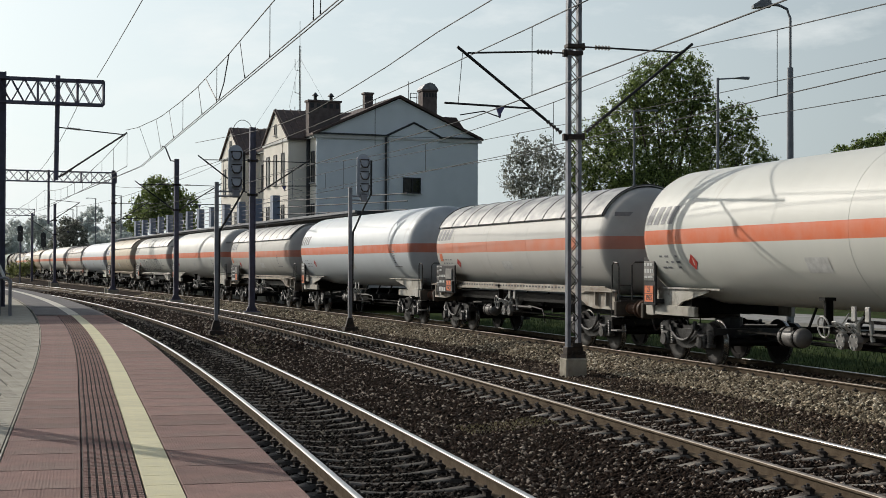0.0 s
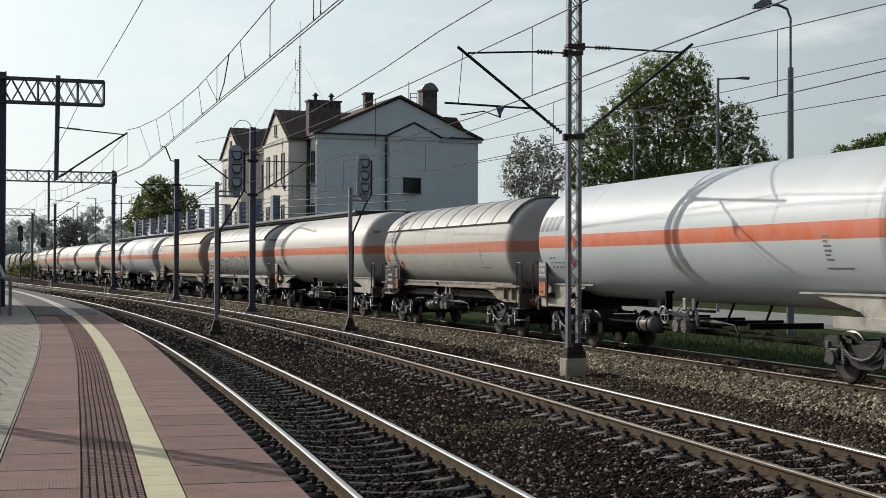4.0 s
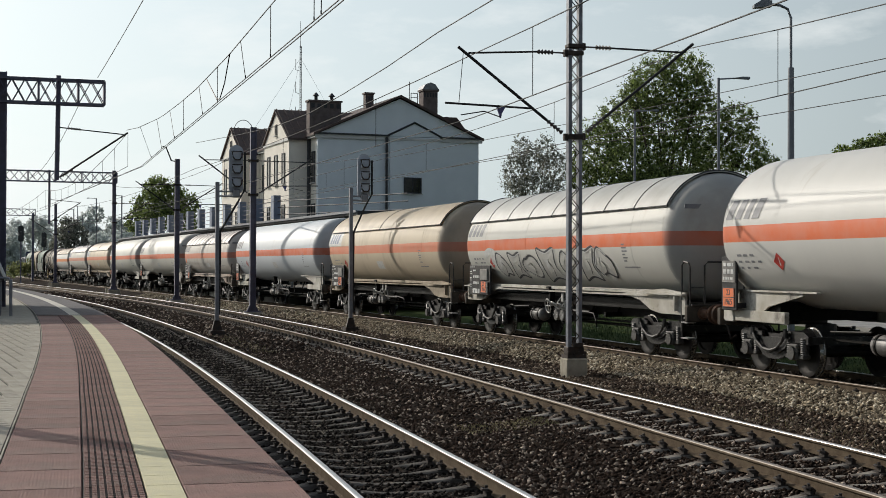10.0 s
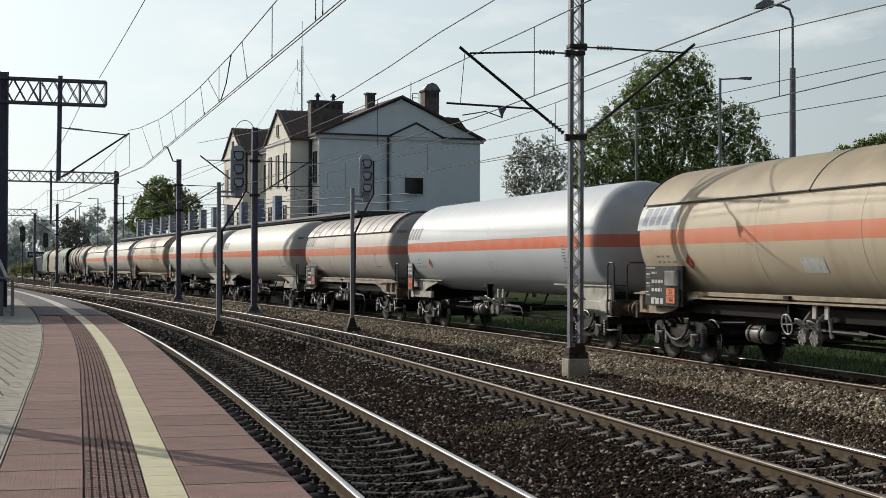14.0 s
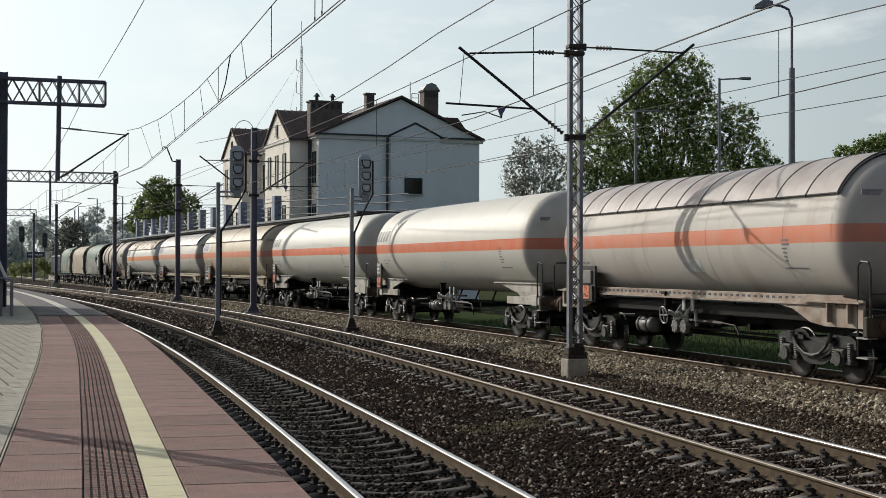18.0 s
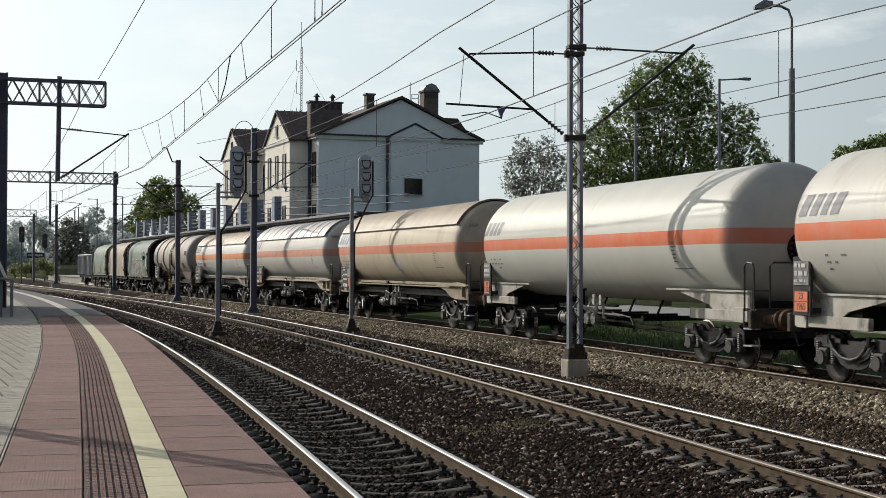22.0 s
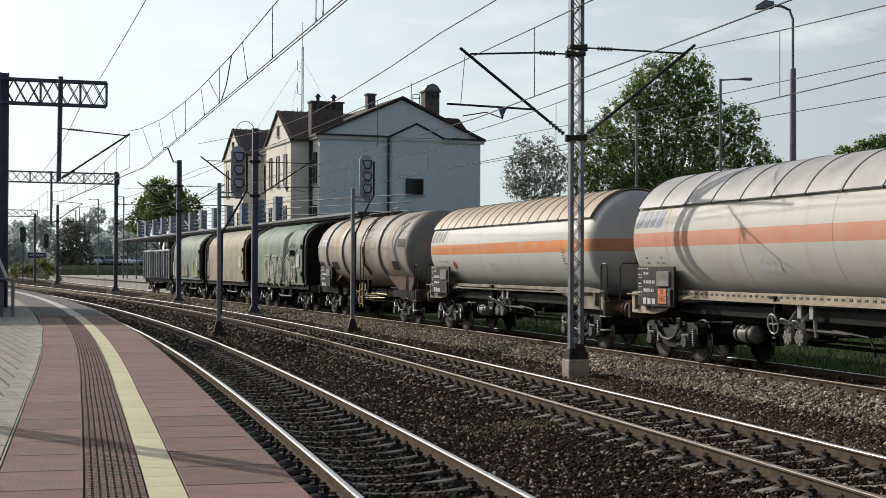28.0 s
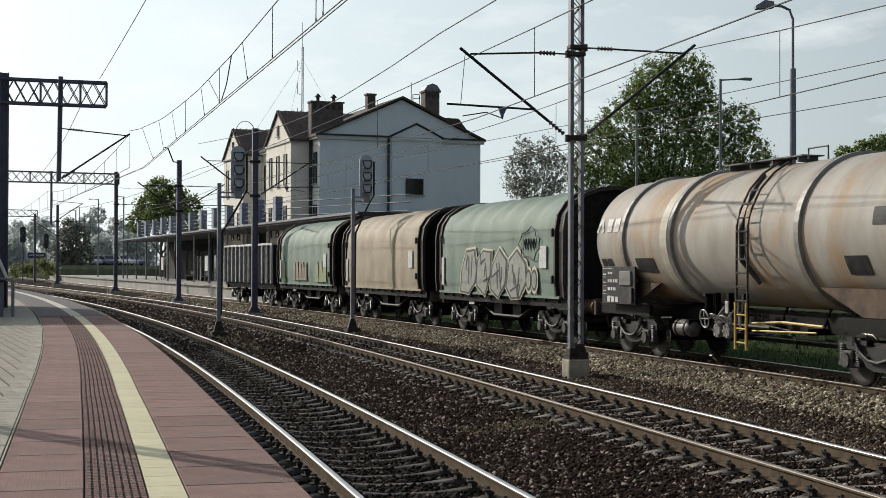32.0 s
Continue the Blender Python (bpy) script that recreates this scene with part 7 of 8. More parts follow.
def name_board(px, d, w, label):
    s = px
    b = thing("station_sign", pose((px - 784) / 2493.0 * d, d, 0, 0, 0, 12), label, "sign", "station signs")
    for x in (-w / 2, w / 2):
        bm = BM()
        rod(bm, (x, 0, -0.7), (x, 0, 4.3), 0.06, 6)
        part("post", bm, M["zinc"], b)
    bm = BM()
    box(bm, 0, -0.08, 3.8, w - 0.1, 0.06, 0.95, bev=0.02)
    board = part("board", bm, mat("sign_blue", (0.02, 0.03, 0.075), 0.5), b, "dark blue name board")
    bm = BM()
    rng = random.Random(int(s))
    x = -w * 0.4
    while x < w * 0.4:
        l = rng.uniform(0.12, 0.3)
        box(bm, x, -0.115, 3.85, l, 0.01, 0.26)
        x += l + 0.1
    part("lettering_bars", bm, M["mark_white"], board)


name_board(124, 236, 3.1, "dark blue station name board on two posts")
name_board(66, 232, 2.8, "distant dark name board beside the track")

# two small colour-light signals down the line, dark heads
for px, d, zt in ((41, 200, 7.7), (82, 215, 7.1)):
    g = thing("light_signal", pose((px - 784) / 2493.0 * d, d, 0, 0, 0, 15), "distant black signal head on a post", "railway signal", "light signals")
    bm = BM()
    rod(bm, (0, 0, -0.6), (0, 0, zt), 0.09, 8)
    part("post", bm, M["mast_paint"], g)
    bm = BM()
    box(bm, 0, -0.12, zt - 1.2, 0.75, 0.25, 2.2, bev=0.15)
    part("signal_head", bm, M["dark_trim"], g)
    bm = BM()
    rod(bm, (0, -0.26, zt - 0.9), (0, -0.36, zt - 0.9), 0.1, 10)
    part("hooded_lens", bm, M["zinc"], g)

# ---- underpass shelter on the near platform ----
# only its near edge shows; the unseen length is added to shade the platform
sh = thing("underpass_shelter", frame_at(46.2, -4.15, PZ), "dark sloping underpass shelter with a low grey wall", "shelter")
bm = BM()
box(bm, -2.2, 6.0, 0.53, 4.4, 13.0, 1.1, bev=0.02)
part("low_wall", bm, mat("shelter_wall", (0.16, 0.17, 0.19), 0.8, color2=(0.1, 0.1, 0.11), scale=1.5, amount=1.0), sh, "grey low shelter wall")
bm = BM()
prism(bm, [(0.1, 1.1), (-0.95, 3.6), (-4.4, 3.6), (-4.4, 1.1)], 13.2, Matrix.Translation((0, 6.0, 0)))
part("sloping_roof", bm, mat("shelter_roof", (0.07, 0.07, 0.08), 0.5, color2=(0.05, 0.05, 0.055), scale=1, amount=0.8), sh, "dark sloping sheet roof")
bm = BM()
rod(bm, (0.14, -0.62, 1.1), (-0.93, -0.62, 3.63), 0.05, 6)
part("edge_strip", bm, M["trim"], sh)
bm = BM()
rod(bm, (0.28, -0.7, 0.0), (0.28, -0.7, 1.12), 0.05, 8)
bent(bm, [(0.28, -0.7, 1.0), (0.22, -0.7, 1.15), (-0.1, -0.7, 1.18)], 0.04, 6)
part("handrail_post", bm, M["zinc"], sh)

# ---- parked cars beyond the far platform ----


def car(x, y, rz, color, label):
    c = thing("car", pose(x, y, 2.2, 0, 0, rz), label, "car", "parked cars")
    bm = BM()
    prism(bm, [(-2.1, 0.3), (2.1, 0.3), (2.15, 0.62), (1.9, 0.82), (1.0, 0.92), (0.35, 1.42), (-1.1, 1.45), (-1.75, 0.98), (-2.15, 0.9)], 1.7)
    bmesh.ops.bevel(bm, geom=list(bm.edges), offset=0.07, segments=2, affect="EDGES")
    part("body", bm, color, c, smooth=40)
    for sy in (-1, 1):
        bm = BM()
        prism(bm, [(-1.0, 1.0), (0.85, 0.98), (0.3, 1.36), (-0.95, 1.38)], 0.02, Matrix.Translation((0, sy * 0.856, 0)))
        part("side_window", bm, M["glass"], c)
    bm = BM()
    prism(bm, [(0.4, 1.4), (1.0, 0.96), (1.02, 0.99), (0.43, 1.43)], 1.4)
    part("windscreen", bm, M["glass"], c)
    for wx in (-1.3, 1.3):
        for sy in (-1, 1):
            bm = BM()
            rod(bm, (wx, sy * 0.7, 0.31), (wx, sy * 0.88, 0.31), 0.31, 16)
            t = part("wheel", bm, M["iron"], c)


SILVER = mat("car_silver", (0.66, 0.68, 0.71), 0.25, 0.2, color2=(0.58, 0.6, 0.63), scale=1, coat=0.6)
WHITE = mat("car_white", (0.82, 0.82, 0.82), 0.3, color2=(0.74, 0.74, 0.74), scale=1, coat=0.6)
BLUE = mat("car_blue", (0.1, 0.14, 0.24), 0.3, color2=(0.08, 0.11, 0.2), scale=1, coat=0.6)
for i in range(9):
    d = 214.0 + 4.5 * (i % 3)
    car((163 + i * 9 - 784) / 2493.0 * d, d, -50 + 2 * (i % 3), (SILVER, WHITE, SILVER, BLUE, WHITE)[i % 5], ("silver", "white", "silver", "dark blue", "white")[i % 5] + " parked car with dark windows")

bm = BM()
# height of bank and cars is set to fit the camera's view
box(bm, -46, 234, 0.8, 20, 58, 2.8, bev=0.5)
solid("car_park", bm, mat("bank_turf", (0.1, 0.115, 0.06), 0.95, color2=(0.16, 0.16, 0.1), scale=1.2, amount=1.0, bump=0.4), "car park on a grass bank behind the far platform, raised to fit the camera's view", "car park", kind="structure")

# ---- trees ----


def leaf_mat(name, a, b):
    m = bpy.data.materials.new(name)
    m.use_nodes = True
    n, l = m.node_tree.nodes, m.node_tree.links
    pb = n["Principled BSDF"]
    pb.inputs["Roughness"].default_value = 0.5
    g = n.new("ShaderNodeNewGeometry")
    r = n.new("ShaderNodeValToRGB")
    r.color_ramp.elements[0].color, r.color_ramp.elements[1].color = (*a, 1), (*b, 1)
    l.new(g.outputs["Random Per Island"], r.inputs["Fac"])
    l.new(r.outputs["Color"], pb.inputs["Base Color"])
    tr = n.new("ShaderNodeBsdfTranslucent")
    l.new(r.outputs["Color"], tr.inputs["Color"])
    mx = n.new("ShaderNodeMixShader")
    mx.inputs["Fac"].default_value = 0.42
    l.new(pb.outputs["BSDF"], mx.inputs[1])
    l.new(tr.outputs["BSDF"], mx.inputs[2])
    l.new(mx.outputs["Shader"], n["Material Output"].inputs["Surface"])
    return m


LEAF_A = leaf_mat("leaf_green", (0.02, 0.034, 0.012), (0.33, 0.42, 0.12))
LEAF_Y = leaf_mat("leaf_yellow", (0.1, 0.115, 0.04), (0.34, 0.36, 0.15))
LEAF_B = leaf_mat("leaf_grey", (0.06, 0.066, 0.05), (0.4, 0.41, 0.34))
# aerial haze is put into this pale leaf colour of distant trees
LEAF_C = leaf_mat("leaf_haze_tint", (0.46, 0.5, 0.48), (0.76, 0.79, 0.77))


def leaves_mesh(name, lobes, n, size, material, seed, hollow=0.55):
    """Many small leaf sprays spread through lobes (x, y, z, rx, ry, rz), denser towards their skin."""
    rng = np.random.default_rng(seed)
    vol = np.array([l[3] * l[4] * l[5] for l in lobes]) ** 0.75
    pick = rng.choice(len(lobes), n, p=vol / vol.sum())
    L = np.array(lobes)[pick]
    d = rng.normal(size=(n, 3))
    d /= np.linalg.norm(d, axis=1)[:, None]
    r = (hollow + (1 - hollow) * rng.uniform(0, 1, n)) * (1 + rng.normal(0, 0.13, n))
    c = L[:, :3] + d * r[:, None] * L[:, 3:]
    # clumps: pull towards random twig ends
    m = min(max(8, n // 24), 2600)
    tw = c[:m].copy()
    tt = (tw ** 2).sum(1)[None]
    for i in range(0, n, 4000):
        q = c[i:i + 4000]
        dd = tt - 2 * q @ tw.T
        q += (tw[dd.argmin(1)] - q) * rng.uniform(0.05, 0.72, (len(q), 1))
    a = rng.normal(size=(n, 3))
    a /= np.linalg.norm(a, axis=1)[:, None]
    b = np.cross(a, rng.normal(size=(n, 3)))
    b /= np.linalg.norm(b, axis=1)[:, None]
    s = size * rng.uniform(0.5, 1.3, n)[:, None]
    q = np.stack([c - a * s, c + b * s * 0.5, c + a * s, c - b * s * 0.5], axis=1)
    me = bpy.data.meshes.new(name)
    me.vertices.add(n * 4)
    me.vertices.foreach_set("co", q.ravel())
    me.loops.add(n * 4)
    me.loops.foreach_set("vertex_index", np.arange(n * 4))
    me.polygons.add(n)
    me.polygons.foreach_set("loop_start", np.arange(n) * 4)
    me.update()
    me.materials.append(material)
    return me


def tree(x, y, base, top, lobes, n, size, material, label, seed, trunk=0.28):
    t = thing("tree", pose(x, y, base), label, "tree", "trees round the station")
    h = top - base
    bm = BM()
    rng = random.Random(seed)
    pts = [Vector((0, 0, -0.3)), Vector((0.1, 0, h * 0.2)), Vector((0.0, 0.1, h * 0.45)), Vector((0.15, 0, h * 0.75))]
    for i in range(3):
        rod(bm, pts[i], pts[i + 1], trunk * (1 - i * 0.28), 8, trunk * (1 - (i + 1) * 0.28))
    part("trunk", bm, M["bark"], t)
    for lx, ly, lz, rx, ry, rz in lobes:
        bm = BM()
        a = Vector((0.05, 0, h * rng.uniform(0.25, 0.5)))
        b = Vector((lx, ly, lz))
        mid = a.lerp(b, 0.5) + Vector((0, 0, -0.3))
        rod(bm, a, mid, trunk * 0.36, 6, trunk * 0.22)
        rod(bm, mid, b, trunk * 0.2, 6, trunk * 0.07)
        for _ in range(5):
            e = b + Vector((rng.uniform(-rx, rx), rng.uniform(-ry, ry), rng.uniform(-0.2, rz))) * 0.85
            rod(bm, mid.lerp(b, rng.uniform(0.4, 1)), e, trunk * 0.1, 4, 0.01)
        part("limb", bm, M["bark"], t)
    ob = new("crown", leaves_mesh("crown", lobes, n, size, material, seed))
    ob.parent = t
    return t


def lobe(px, py, rpx, rpy, D, X0, base):
    """A crown lobe from its place in the view, for a tree at depth D."""
    x, y, z = ray_point(px, py, D)
    k = D / 2493.0
    return (x - X0, random.uniform(-1.2, 1.2), z - base, rpx * k, rpx * k * 0.9, rpy * k)


random.seed(5)
D = 88.0
X0 = ray_point(1180, 0, D)[0]
big = [lobe(*a, D, X0, -0.6) for a in ((1060, 270, 50, 60), (1110, 225, 55, 60), (1165, 150, 50, 55), (1215, 125, 52, 40), (1180, 215, 60, 60), (1250, 215, 50, 55), (1110, 300, 60, 45),
                                     (1200, 290, 65, 50), (1275, 280, 50, 50), (1310, 215, 38, 38), (1330, 270, 42, 42), (1355, 300, 30, 30), (1235, 165, 35, 35), (1125, 170, 30, 30), (1035, 320, 35, 40), (1170, 330, 110, 35))]
tree(X0, D, -0.6, 12.0, big, 90000, 0.085, LEAF_A, "large broad green tree behind the freight track", 21, 0.4)
D = 125.0
X0 = ray_point(945, 0, D)[0]
small = [lobe(*a, D, X0, -0.6) for a in ((915, 310, 28, 38), (925, 270, 20, 32), (945, 295, 26, 40), (970, 270, 22, 34), (990, 300, 26, 36), (945, 335, 55, 25))]
tree(X0, D, -0.6, 11.0, small, 14000, 0.095, LEAF_B, "slim grey-green trees behind the freight track", 22, 0.25)
D = 130.0
X0 = ray_point(1530, 0, D)[0]
tree(X0, D, -0.6, 11.0, [lobe(*a, D, X0, -0.6) for a in ((1500, 275, 24, 22), (1535, 268, 32, 28), (1575, 262, 32, 34), (1545, 320, 80, 40))], 16000, 0.15, LEAF_A, "dark green tree far behind the track", 23, 0.3)
D = 175.0
X0 = ray_point(285, 0, D)[0]
tree(X0, D, -0.6, 11.0, [lobe(*a, D, X0, -0.6) for a in ((285, 340, 26, 26), (265, 365, 30, 26), (310, 355, 28, 28), (290, 385, 40, 28), (335, 365, 20, 22), (245, 395, 25, 25), (330, 400, 30, 25))], 22000, 0.16, LEAF_A, "dark green tree behind the canopy", 24, 0.35)
D = 210.0
X0 = ray_point(128, 0, D)[0]
tree(X0, D, -0.6, 8.0, [lobe(*a, D, X0, -0.6) for a in ((120, 412, 22, 26), (138, 425, 24, 32), (108, 445, 20, 28), (152, 455, 20, 24), (122, 462, 28, 22))], 9000, 0.22, LEAF_B, "dark bushy tree beyond the platform", 25, 0.3)
for i, (px, py, D, w, hgt) in enumerate(((175, 395, 330, 30, 28), (215, 410, 300, 30, 30), (60, 420, 360, 30, 36), (30, 430, 330, 26, 40), (90, 425, 400, 30, 34), (195, 445, 280, 40, 30), (-15, 430, 340, 26, 36), (245, 430, 260, 30, 28))):
    X0 = ray_point(px, 0, D)[0]
    random.seed(40 + i)
    lb = [lobe(px + random.uniform(-w, w), py + random.uniform(-hgt * 0.5, hgt), w * 0.6, hgt * 0.6, D, X0, -0.6) for _ in range(6)] + [lobe(px, 462, w * 1.1, 18, D, X0, -0.6)]
    tree(X0, D, -0.6, 9.0, lb, 6000, 0.36, LEAF_C, "distant tree beyond the station, haze put into its leaf colour", 60 + i, 0.3)


def bushes():
    lobes = []
    for px, py, D in ((60, 475, 205), (75, 470, 208), (45, 480, 206), (85, 478, 210), (130, 476, 215), (118, 474, 216), (100, 480, 214), (30, 482, 215)):
        x, y, z = ray_point(px, py, D)
        lobes.append((x, y, z, 1.3, 1.3, 1.2))
    me = leaves_mesh("hedge", lobes, 9000, 0.15, LEAF_Y, 77, 0.2)
    tagged(new("hedge", me), "yellow-green bushes beside the far platform", "bushes", kind="stuff")


bushes()


def far_woods():
    rng = np.random.default_rng(5)
    lobes = []
    for i in range(46):
        a = -0.42 + i * 0.02
        D = 620.0
        lobes.append((math.tan(a) * D, D + rng.uniform(-20, 20), rng.uniform(0, 4), 12, 8, rng.uniform(7, 12)))
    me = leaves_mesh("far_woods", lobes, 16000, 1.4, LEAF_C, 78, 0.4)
    tagged(new("far_woods", me), "line of distant woods on the horizon, haze put into its colour", "woods", kind="stuff")


far_woods()

# ---- small pieces of the tracks and platforms ----


def lay_track_pieces():
    for i, (tr, o) in enumerate(TRACKS):
        far, farf = [], []
        s = 6.0
        k = 0
        while s < 150:
            c = o(s) + GAUGE / 2
            m = frame_at(s, c, -0.178)
            if i < 2 and s < 70:
                piece("sleeper", SLEEPER_ME if i else OILY_ME, tr, m)
            elif i < 2:
                far.append(m)
            for d in (0, GAUGE):
                if i == 2 and d:
                    continue
                fm = frame_at(s, o(s) + d, -0.166)
                if s < (52 if i < 2 else 60):
                    piece("fastening", FAST_ME, tr, fm)
                elif s < 95:
                    farf.append(fm)
            s += 0.6
        if far:
            joined_copies("far_sleepers", SLEEPER_ME, far, (SLEEPER_ME if i else OILY_ME).materials[0], tr)
        joined_copies("far_fastenings", FAST_ME, farf, M["iron"], tr)


def stones(name, regions, material, label, seed):
    """Loose crushed stone: many small angular lumps on the bed."""
    rng = np.random.default_rng(seed)
    base = np.array([(1, 0, 0), (-1, 0, 0), (0, 1, 0), (0, -1, 0), (0, 0, 1), (0, 0, -1)], float)
    tri = np.array([(0, 2, 4), (2, 1, 4), (1, 3, 4), (3, 0, 4), (2, 0, 5), (1, 2, 5), (3, 1, 5), (0, 3, 5)])
    P, R = [], []
    for s0, s1, o0, o1, dens, size in regions:
        a0 = o0(s0) if callable(o0) else o0
        a1 = o1(s0) if callable(o1) else o1
        n = int((s1 - s0) * (a1 - a0) * dens)
        ss = rng.uniform(s0, s1, n)
        uu = rng.uniform(0, 1, n)
        th = np.interp(ss, PS, PT)
        lo = np.array([o0(x) for x in ss]) if callable(o0) else np.full(n, o0)
        hi = np.array([o1(x) for x in ss]) if callable(o1) else np.full(n, o1)
        oo = lo + (hi - lo) * uu
        zz = np.empty(n)
        for i in range(n):
            sec = bed(ss[i])
            zz[i] = np.interp(oo[i], [q[0] for q in sec], [q[1] for q in sec])
        clear = np.ones(n, bool)
        for c in (GAUGE / 2, 4.621 + GAUGE / 2):
            clear &= ~((np.abs((ss - 6.0 + 0.3) % 0.6 - 0.3) < 0.075) & (np.abs(oo - c) < 1.27) & (rng.uniform(0, 1, n) < 0.93))
        ss, oo, zz, th, n = ss[clear], oo[clear], zz[clear], th[clear], int(clear.sum())
        x = np.interp(ss, PS, PX) + np.cos(th) * (oo + RAIL0)
        y = np.interp(ss, PS, PY) - np.sin(th) * (oo + RAIL0)
        r = size * rng.uniform(0.6, 1.35, n)
        P.append(np.c_[x, y, zz + r * rng.uniform(-0.1, 0.45, n)])
        R.append(r)
    P, R = np.concatenate(P), np.concatenate(R)
    n = len(P)
    v = base[None] * rng.uniform(0.65, 1.25, (n, 6, 1)) + rng.normal(0, 0.22, (n, 6, 3))
    v[:, :, 2] *= 0.75
    a = rng.uniform(0, math.tau, n)
    c, s = np.cos(a), np.sin(a)
    vx = v[:, :, 0] * c[:, None] - v[:, :, 1] * s[:, None]
    vy = v[:, :, 0] * s[:, None] + v[:, :, 1] * c[:, None]
    v[:, :, 0], v[:, :, 1] = vx, vy
    v = v * R[:, None, None] + P[:, None, :]
    f = tri[None] + (np.arange(n) * 6)[:, None, None]
    me = bpy.data.meshes.new(name)
    me.vertices.add(n * 6)
    me.vertices.foreach_set("co", v.ravel())
    me.loops.add(n * 24)
    me.loops.foreach_set("vertex_index", f.ravel())
    me.polygons.add(n * 8)
    me.polygons.foreach_set("loop_start", np.arange(n * 8) * 3)
    me.update()
    me.materials.append(material)
    return tagged(new(name, me), label, "ballast", kind="stuff")


def stone_mat(name, dark, light, pale):
    m = bpy.data.materials.new(name)
    m.use_nodes = True
    n, l = m.node_tree.nodes, m.node_tree.links
    b = n["Principled BSDF"]
    b.inputs["Roughness"].default_value = 0.85
    b.inputs["Specular IOR Level"].default_value = 0.08
    g = n.new("ShaderNodeNewGeometry")
    r = n.new("ShaderNodeValToRGB")
    r.color_ramp.elements[0].color, r.color_ramp.elements[1].color = (*dark, 1), (*pale, 1)
    r.color_ramp.elements[1].position = 1.0
    e = r.color_ramp.elements.new(0.82)
    e.color = (*light, 1)
    l.new(g.outputs["Random Per Island"], r.inputs["Fac"])
    l.new(r.outputs["Color"], b.inputs["Base Color"])
    return m


lay_track_pieces()
# palest stones carry sunlit glints in their colour, darkest ones the shaded gaps
STONE_A = stone_mat("brown_stone", (0.004, 0.0027, 0.002), (0.046, 0.028, 0.019), (0.5, 0.41, 0.33))
STONE_B = stone_mat("grey_stone", (0.055, 0.04, 0.028), (0.38, 0.315, 0.22), (0.78, 0.7, 0.56))
stones("oily_stones", [(6, 20, -0.9, 1.9, 430, 0.027), (20, 38, -0.9, 1.9, 200, 0.031), (38, 75, -0.9, 1.9, 70, 0.047), (75, 125, -0.9, 1.9, 26, 0.075)], stone_mat("oily_stone", (0.003, 0.0023, 0.002), (0.013, 0.0095, 0.0075), (0.2, 0.17, 0.14)), "loose oily black crushed stones in the platform track", 6)
stones("ballast_stones", [(6, 20, 1.9, 7.2, 470, 0.027), (20, 38, 1.9, 7.2, 230, 0.031), (38, 75, 1.9, 7.2, 75, 0.047), (75, 125, 1.9, 7.2, 26, 0.075)], STONE_A, "loose dark brown crushed stones between the rails", 3)
stones("shoulder_stones", [(14, 34, lambda s: off3(s) - 1.5, lambda s: off3(s) - 0.1, 420, 0.036), (34, 60, lambda s: off3(s) - 1.5, lambda s: off3(s) - 0.1, 190, 0.042),
                           (60, 110, lambda s: off3(s) - 1.5, lambda s: off3(s) - 0.1, 60, 0.06)], STONE_B, "loose pale crushed stones on the bank beside the train", 4)
stones("mixed_stones", [(14, 34, 7.2, lambda s: off3(s) - 1.5, 300, 0.034), (34, 75, 7.2, lambda s: off3(s) - 1.5, 90, 0.045), (14, 40, off3, lambda s: off3(s) + 2.4, 120, 0.04)],
       stone_mat("mixed_stone", (0.012, 0.009, 0.007), (0.12, 0.085, 0.06), (0.5, 0.42, 0.33)), "loose brown and grey crushed stones beside the masts", 5)


def tufts(name, spots, label, seed, mt):
    """Dry grass: thin blades in loose tufts."""
    rng = np.random.default_rng(seed)
    vs, fs = [], []
    for s0, s1, o0, o1, n, hgt in spots:
        for _ in range(n):
            s, o = rng.uniform(s0, s1), rng.uniform(o0, o1)
            sec = bed(s)
            z = np.interp(o, [q[0] for q in sec], [q[1] for q in sec])
            p = np.array(at(s, o, z))
            a = rng.uniform(0, math.tau)
            d = np.array((math.cos(a), math.sin(a), 0)) * 0.006
            lean = np.append(rng.normal(0, 0.35, 2), 1.0) * hgt * rng.uniform(0.4, 1.2)
            k = len(vs)
            vs += [p - d, p + d, p + lean * 0.6 + d * 0.6, p + lean]
            fs += [(k, k + 1, k + 2), (k, k + 2, k + 3)]
    me = bpy.data.meshes.new(name)
    me.from_pydata([tuple(v) for v in vs], [], fs)
    me.materials.append(mt)
    return tagged(new(name, me), label, "grass", kind="stuff")


DRY = mat("dry_grass", (0.36, 0.3, 0.17), 0.9, color2=(0.2, 0.19, 0.08), scale=1.5, amount=1.0)
tufts("dry_grass", [(19.25, 20.25, 2.9, 4.25, 1500, 0.04), (15, 24, 8.0, 9.0, 900, 0.06), (38, 48, 2.4, 3.2, 700, 0.08), (24, 30, 7.2, 8.4, 500, 0.06)], "sparse dry grass between the tracks", 8, DRY)
LUSH = mat("verge_grass", (0.022, 0.046, 0.012), 0.9, color2=(0.045, 0.064, 0.02), scale=1.5, amount=1.0)


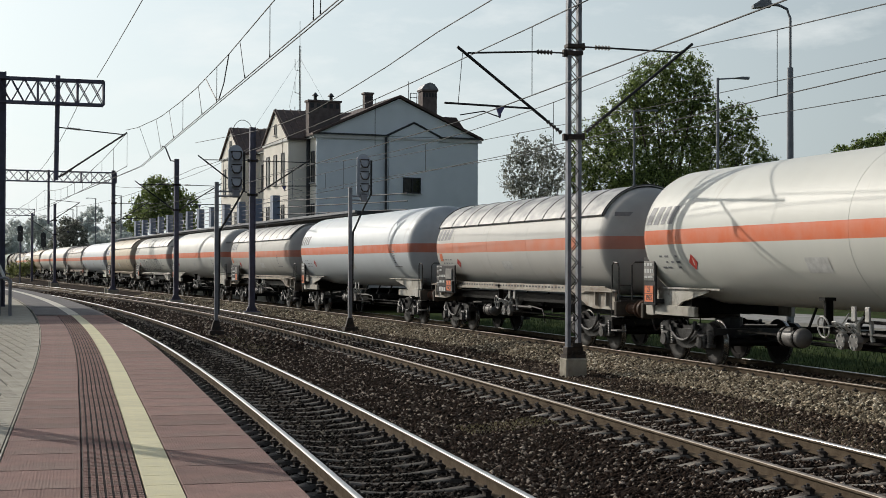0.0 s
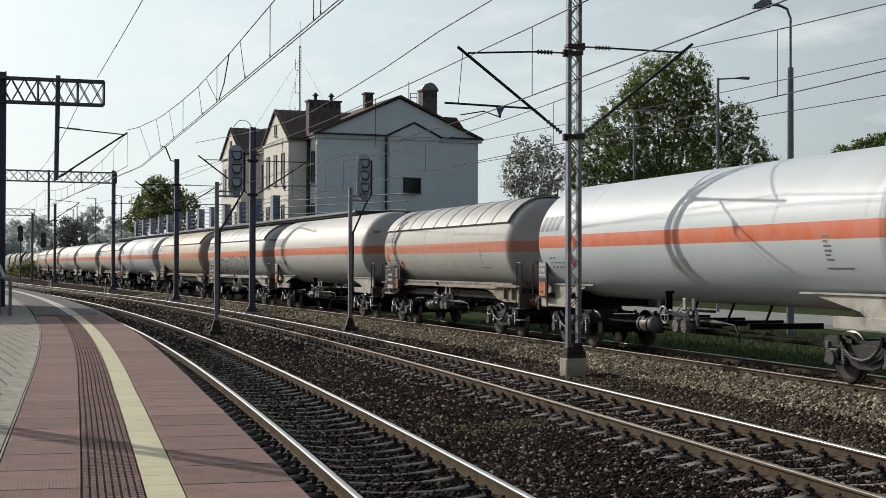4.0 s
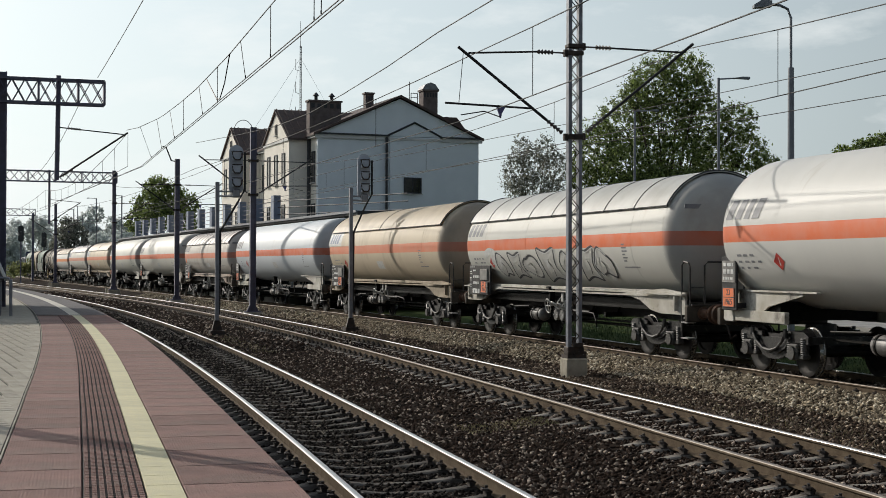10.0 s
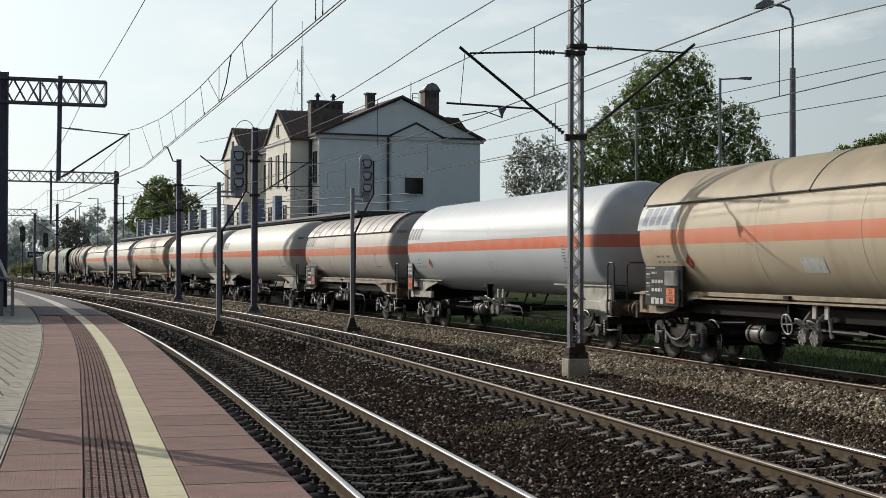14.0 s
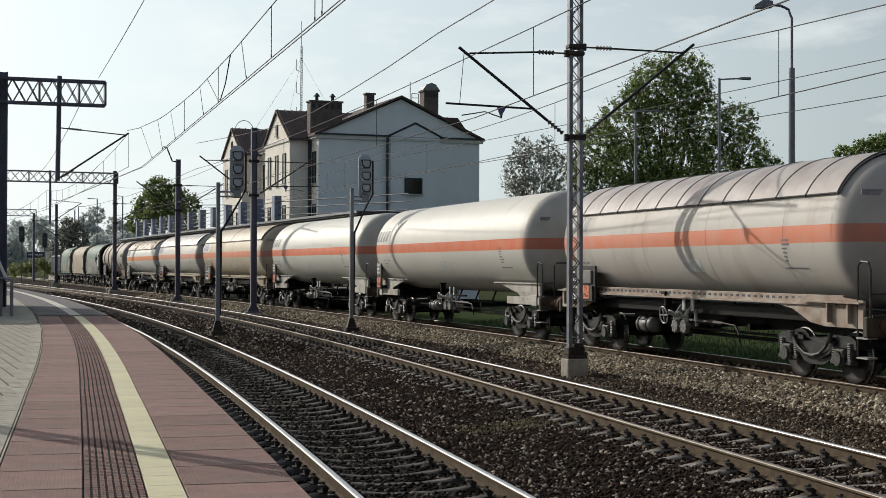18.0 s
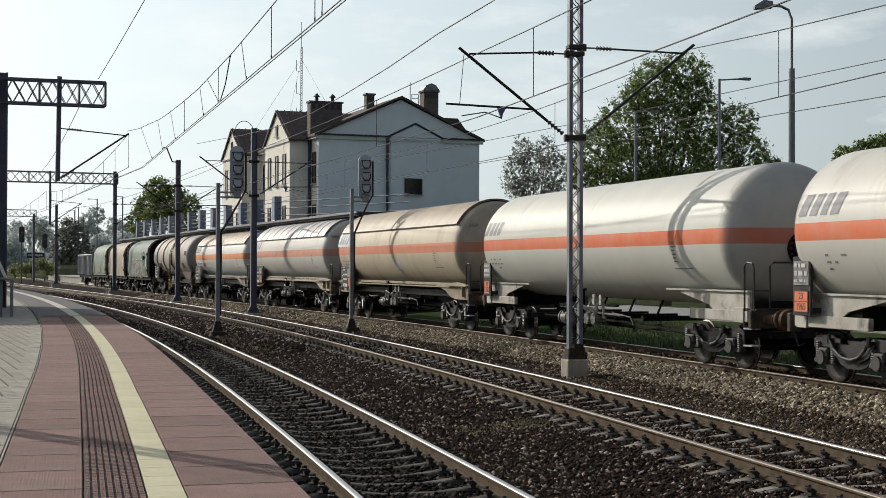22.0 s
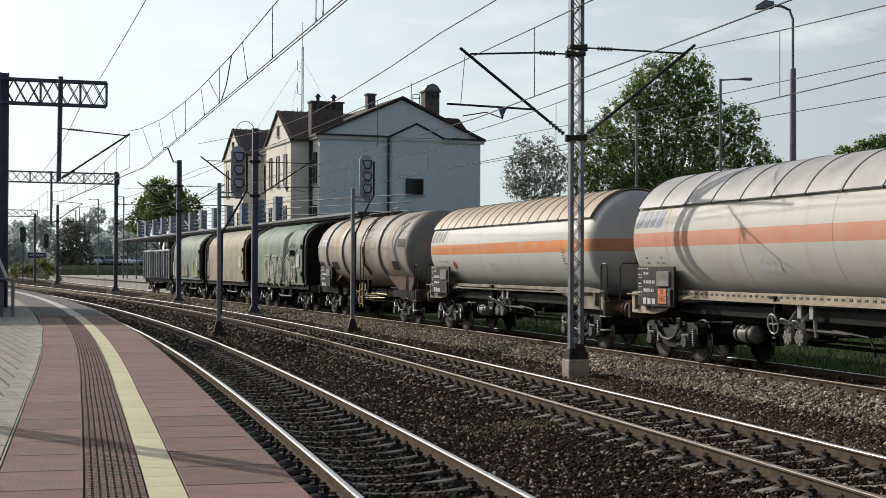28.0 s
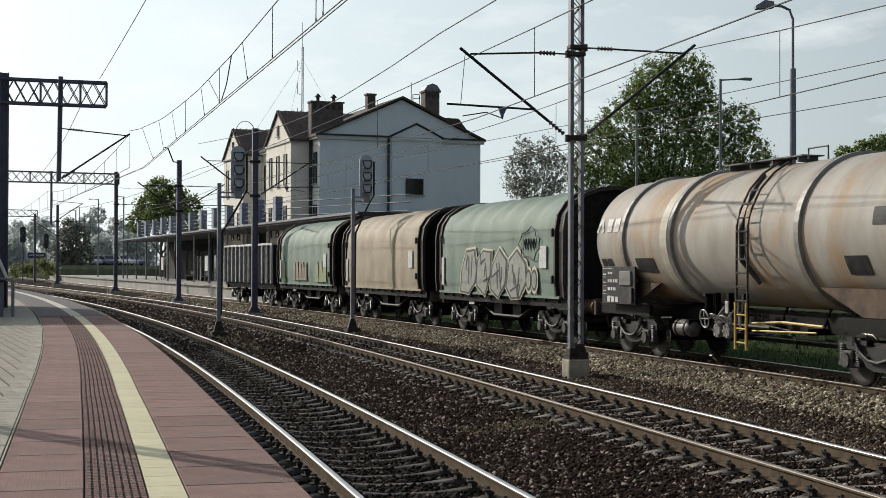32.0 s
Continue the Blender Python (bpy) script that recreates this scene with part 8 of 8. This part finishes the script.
def verge():
    """Grass bank behind the train."""
    rng = np.random.default_rng(12)
    bm = BM()
    rows = []
    for s in np.arange(-30, 70, 2.0):
        rows.append([bm.verts.new(at(s, off3(s) + o, z + 0.05 * noise.noise((s * 0.3, o, 0)))) for o, z in ((3.1, -0.6), (4.4, -0.48), (6.0, -0.3), (9, -0.1), (14, 0.0), (22, 0.0), (30, -0.7))])
    for a, b in zip(rows, rows[1:]):
        for j in range(6):
            bm.faces.new((a[j], a[j + 1], b[j + 1], b[j]))
    solid("verge", bm, mat("verge_turf", (0.03, 0.05, 0.016), 0.95, color2=(0.055, 0.07, 0.024), scale=1.2, amount=1.0, bump=0.8, bump_scale=14, spec=0.02), "green grass verge behind the freight track", "grass", kind="structure")
    strip("path", [(lambda s: off3(s) + 12.4, -0.05), (lambda s: off3(s) + 12.4, 0.1), (lambda s: off3(s) + 17.5, 0.12), (lambda s: off3(s) + 17.5, -0.05)], [float(q) for q in range(-30, 69, 3)],
          mat("path_concrete", (0.3, 0.29, 0.27), 0.9, color2=(0.2, 0.195, 0.18), scale=1.5, amount=1.0, bump=0.3), "pale concrete path beyond the grass verge", "path")
    vs, fs = [], []
    for _ in range(26000):
        s, o = rng.uniform(10, 58), 3.3 + 7 * rng.uniform() ** 1.6
        z = np.interp(o, (3.1, 4.4, 6.0, 9, 14), (-0.6, -0.48, -0.3, -0.1, 0.0))
        p = np.array(at(s, off3(s) + o, z))
        a = rng.uniform(0, math.tau)
        d = np.array((math.cos(a), math.sin(a), 0)) * 0.012
        lean = np.append(rng.normal(0, 0.3, 2), 1.0) * 0.14 * rng.uniform(0.5, 1.3)
        k = len(vs)
        vs += [p - d, p + d, p + lean]
        fs.append((k, k + 1, k + 2))
    me = bpy.data.meshes.new("grass")
    me.from_pydata([tuple(v) for v in vs], [], fs)
    me.materials.append(LUSH)
    tagged(new("grass", me), "lush green grass on the verge", "grass", kind="stuff")


verge()


def paving():
    """Slabs, tactile ribs, yellow tiles and grey blocks of the near platform."""
    pav = thing("pavement", Matrix(), "red ribbed paving slabs with a tactile strip and a yellow line", "pavement", kind="structure")
    step = 0.95

    def slab(w, l, bev=0.006, h=0.06):
        bm = BM()
        box(bm, 0, 0, -h / 2, w - 0.01, l - 0.022, h, bev=bev)
        return bm

    red = M["red_pave"]
    a_me = mesh_of("slab", slab(0.815, step), red)
    b_me = mesh_of("slab", slab(0.63, step), red)
    y_me = mesh_of("yellow_tile", slab(0.265, step / 2 + 0.016, 0.003), M["yellow"])
    bm = slab(0.42, step / 2)
    for i in range(8):
        x = -0.182 + i * 0.052
        for j in range(6):
            box(bm, x, -step / 4 + (j + 0.5) * step / 12, 0.004, 0.033, step / 12 - 0.026, 0.02)
    t_me = mesh_of("tactile_tile", bm, [M["tactile"], M["red_pave"]])
    for p in t_me.polygons:
        p.material_index = 1 if p.center.z > 0.003 else 0
    for i in range(42):
        s = 5.975 + i * step
        piece("slab", a_me, pav, pframe(s, EDGE + 0.02 - 0.4075, PZ))
        piece("slab", b_me, pav, pframe(s, -2.455 - 0.315, PZ))
        for h in (-0.25, 0.25):
            piece("yellow_tile", y_me, pav, pframe(s + h * step, -1.9, PZ + 0.002))
            piece("tactile_tile", t_me, pav, pframe(s + h * step, -2.245, PZ))
    # grey blocks laid in straight staggered rows that run on past the curve of the edging
    bm = BM()
    box(bm, 0, 0, -0.03, 0.2 - 0.024, 0.2 - 0.018, 0.06, bev=0.006)
    g_me = mesh_of("paving_block", bm, M["grey_pave"])
    bm = BM()
    box(bm, 0, 0, -0.03, 0.2 - 0.034, 0.2 - 0.026, 0.06)
    f_me = mesh_of("paving_block", bm, M["grey_pave"])
    grey = thing("block_pavement", Matrix(), "grey concrete blocks laid in staggered rows on the platform", "pavement", kind="structure")
    turn = math.atan2(0.38, 0.93)
    org = at(9.0, -3.2)
    cs = np.arange(4.0, 60.0, 0.5)
    cp = np.array([tuple(at(s, 0.0))[:2] for s in cs])
    near, rest = [], []
    for row in range(-44, 22):
        for k in range(-8, 170):
            u, v = row * 0.2, (k + 0.5 * (row % 2)) * 0.2
            x, y = org.x + u * math.cos(turn) - v * math.sin(turn), org.y + u * math.sin(turn) + v * math.cos(turn)
            if y < 9 or y > 40 or x < -0.325 * y:
                continue
            d2 = ((cp - (x, y)) ** 2).sum(1)
            s = float(cs[d2.argmin()])
            t = head(s)
            p = at(s, 0.0)
            o = (x - p.x) * math.cos(t) - (y - p.y) * math.sin(t)
            if o > -3.2 + pshift(s):
                continue
            (near if y < 17 else rest).append(pose(x, y, PZ, 0, 0, math.degrees(turn)))
    near.sort(key=lambda m: m.translation.y)
    for m in near[:300]:
        piece("paving_block", g_me, grey, m)
    joined_copies("far_blocks", f_me, near[300:] + rest, M["grey_pave"], grey)
    strip("block_field", [(-3.18, PZ - 0.002), (-12, PZ - 0.002)], [s for s in SL if s >= 40], M["grey_pave"], "grey block paving farther along the platform", "pavement")


paving()


motions()
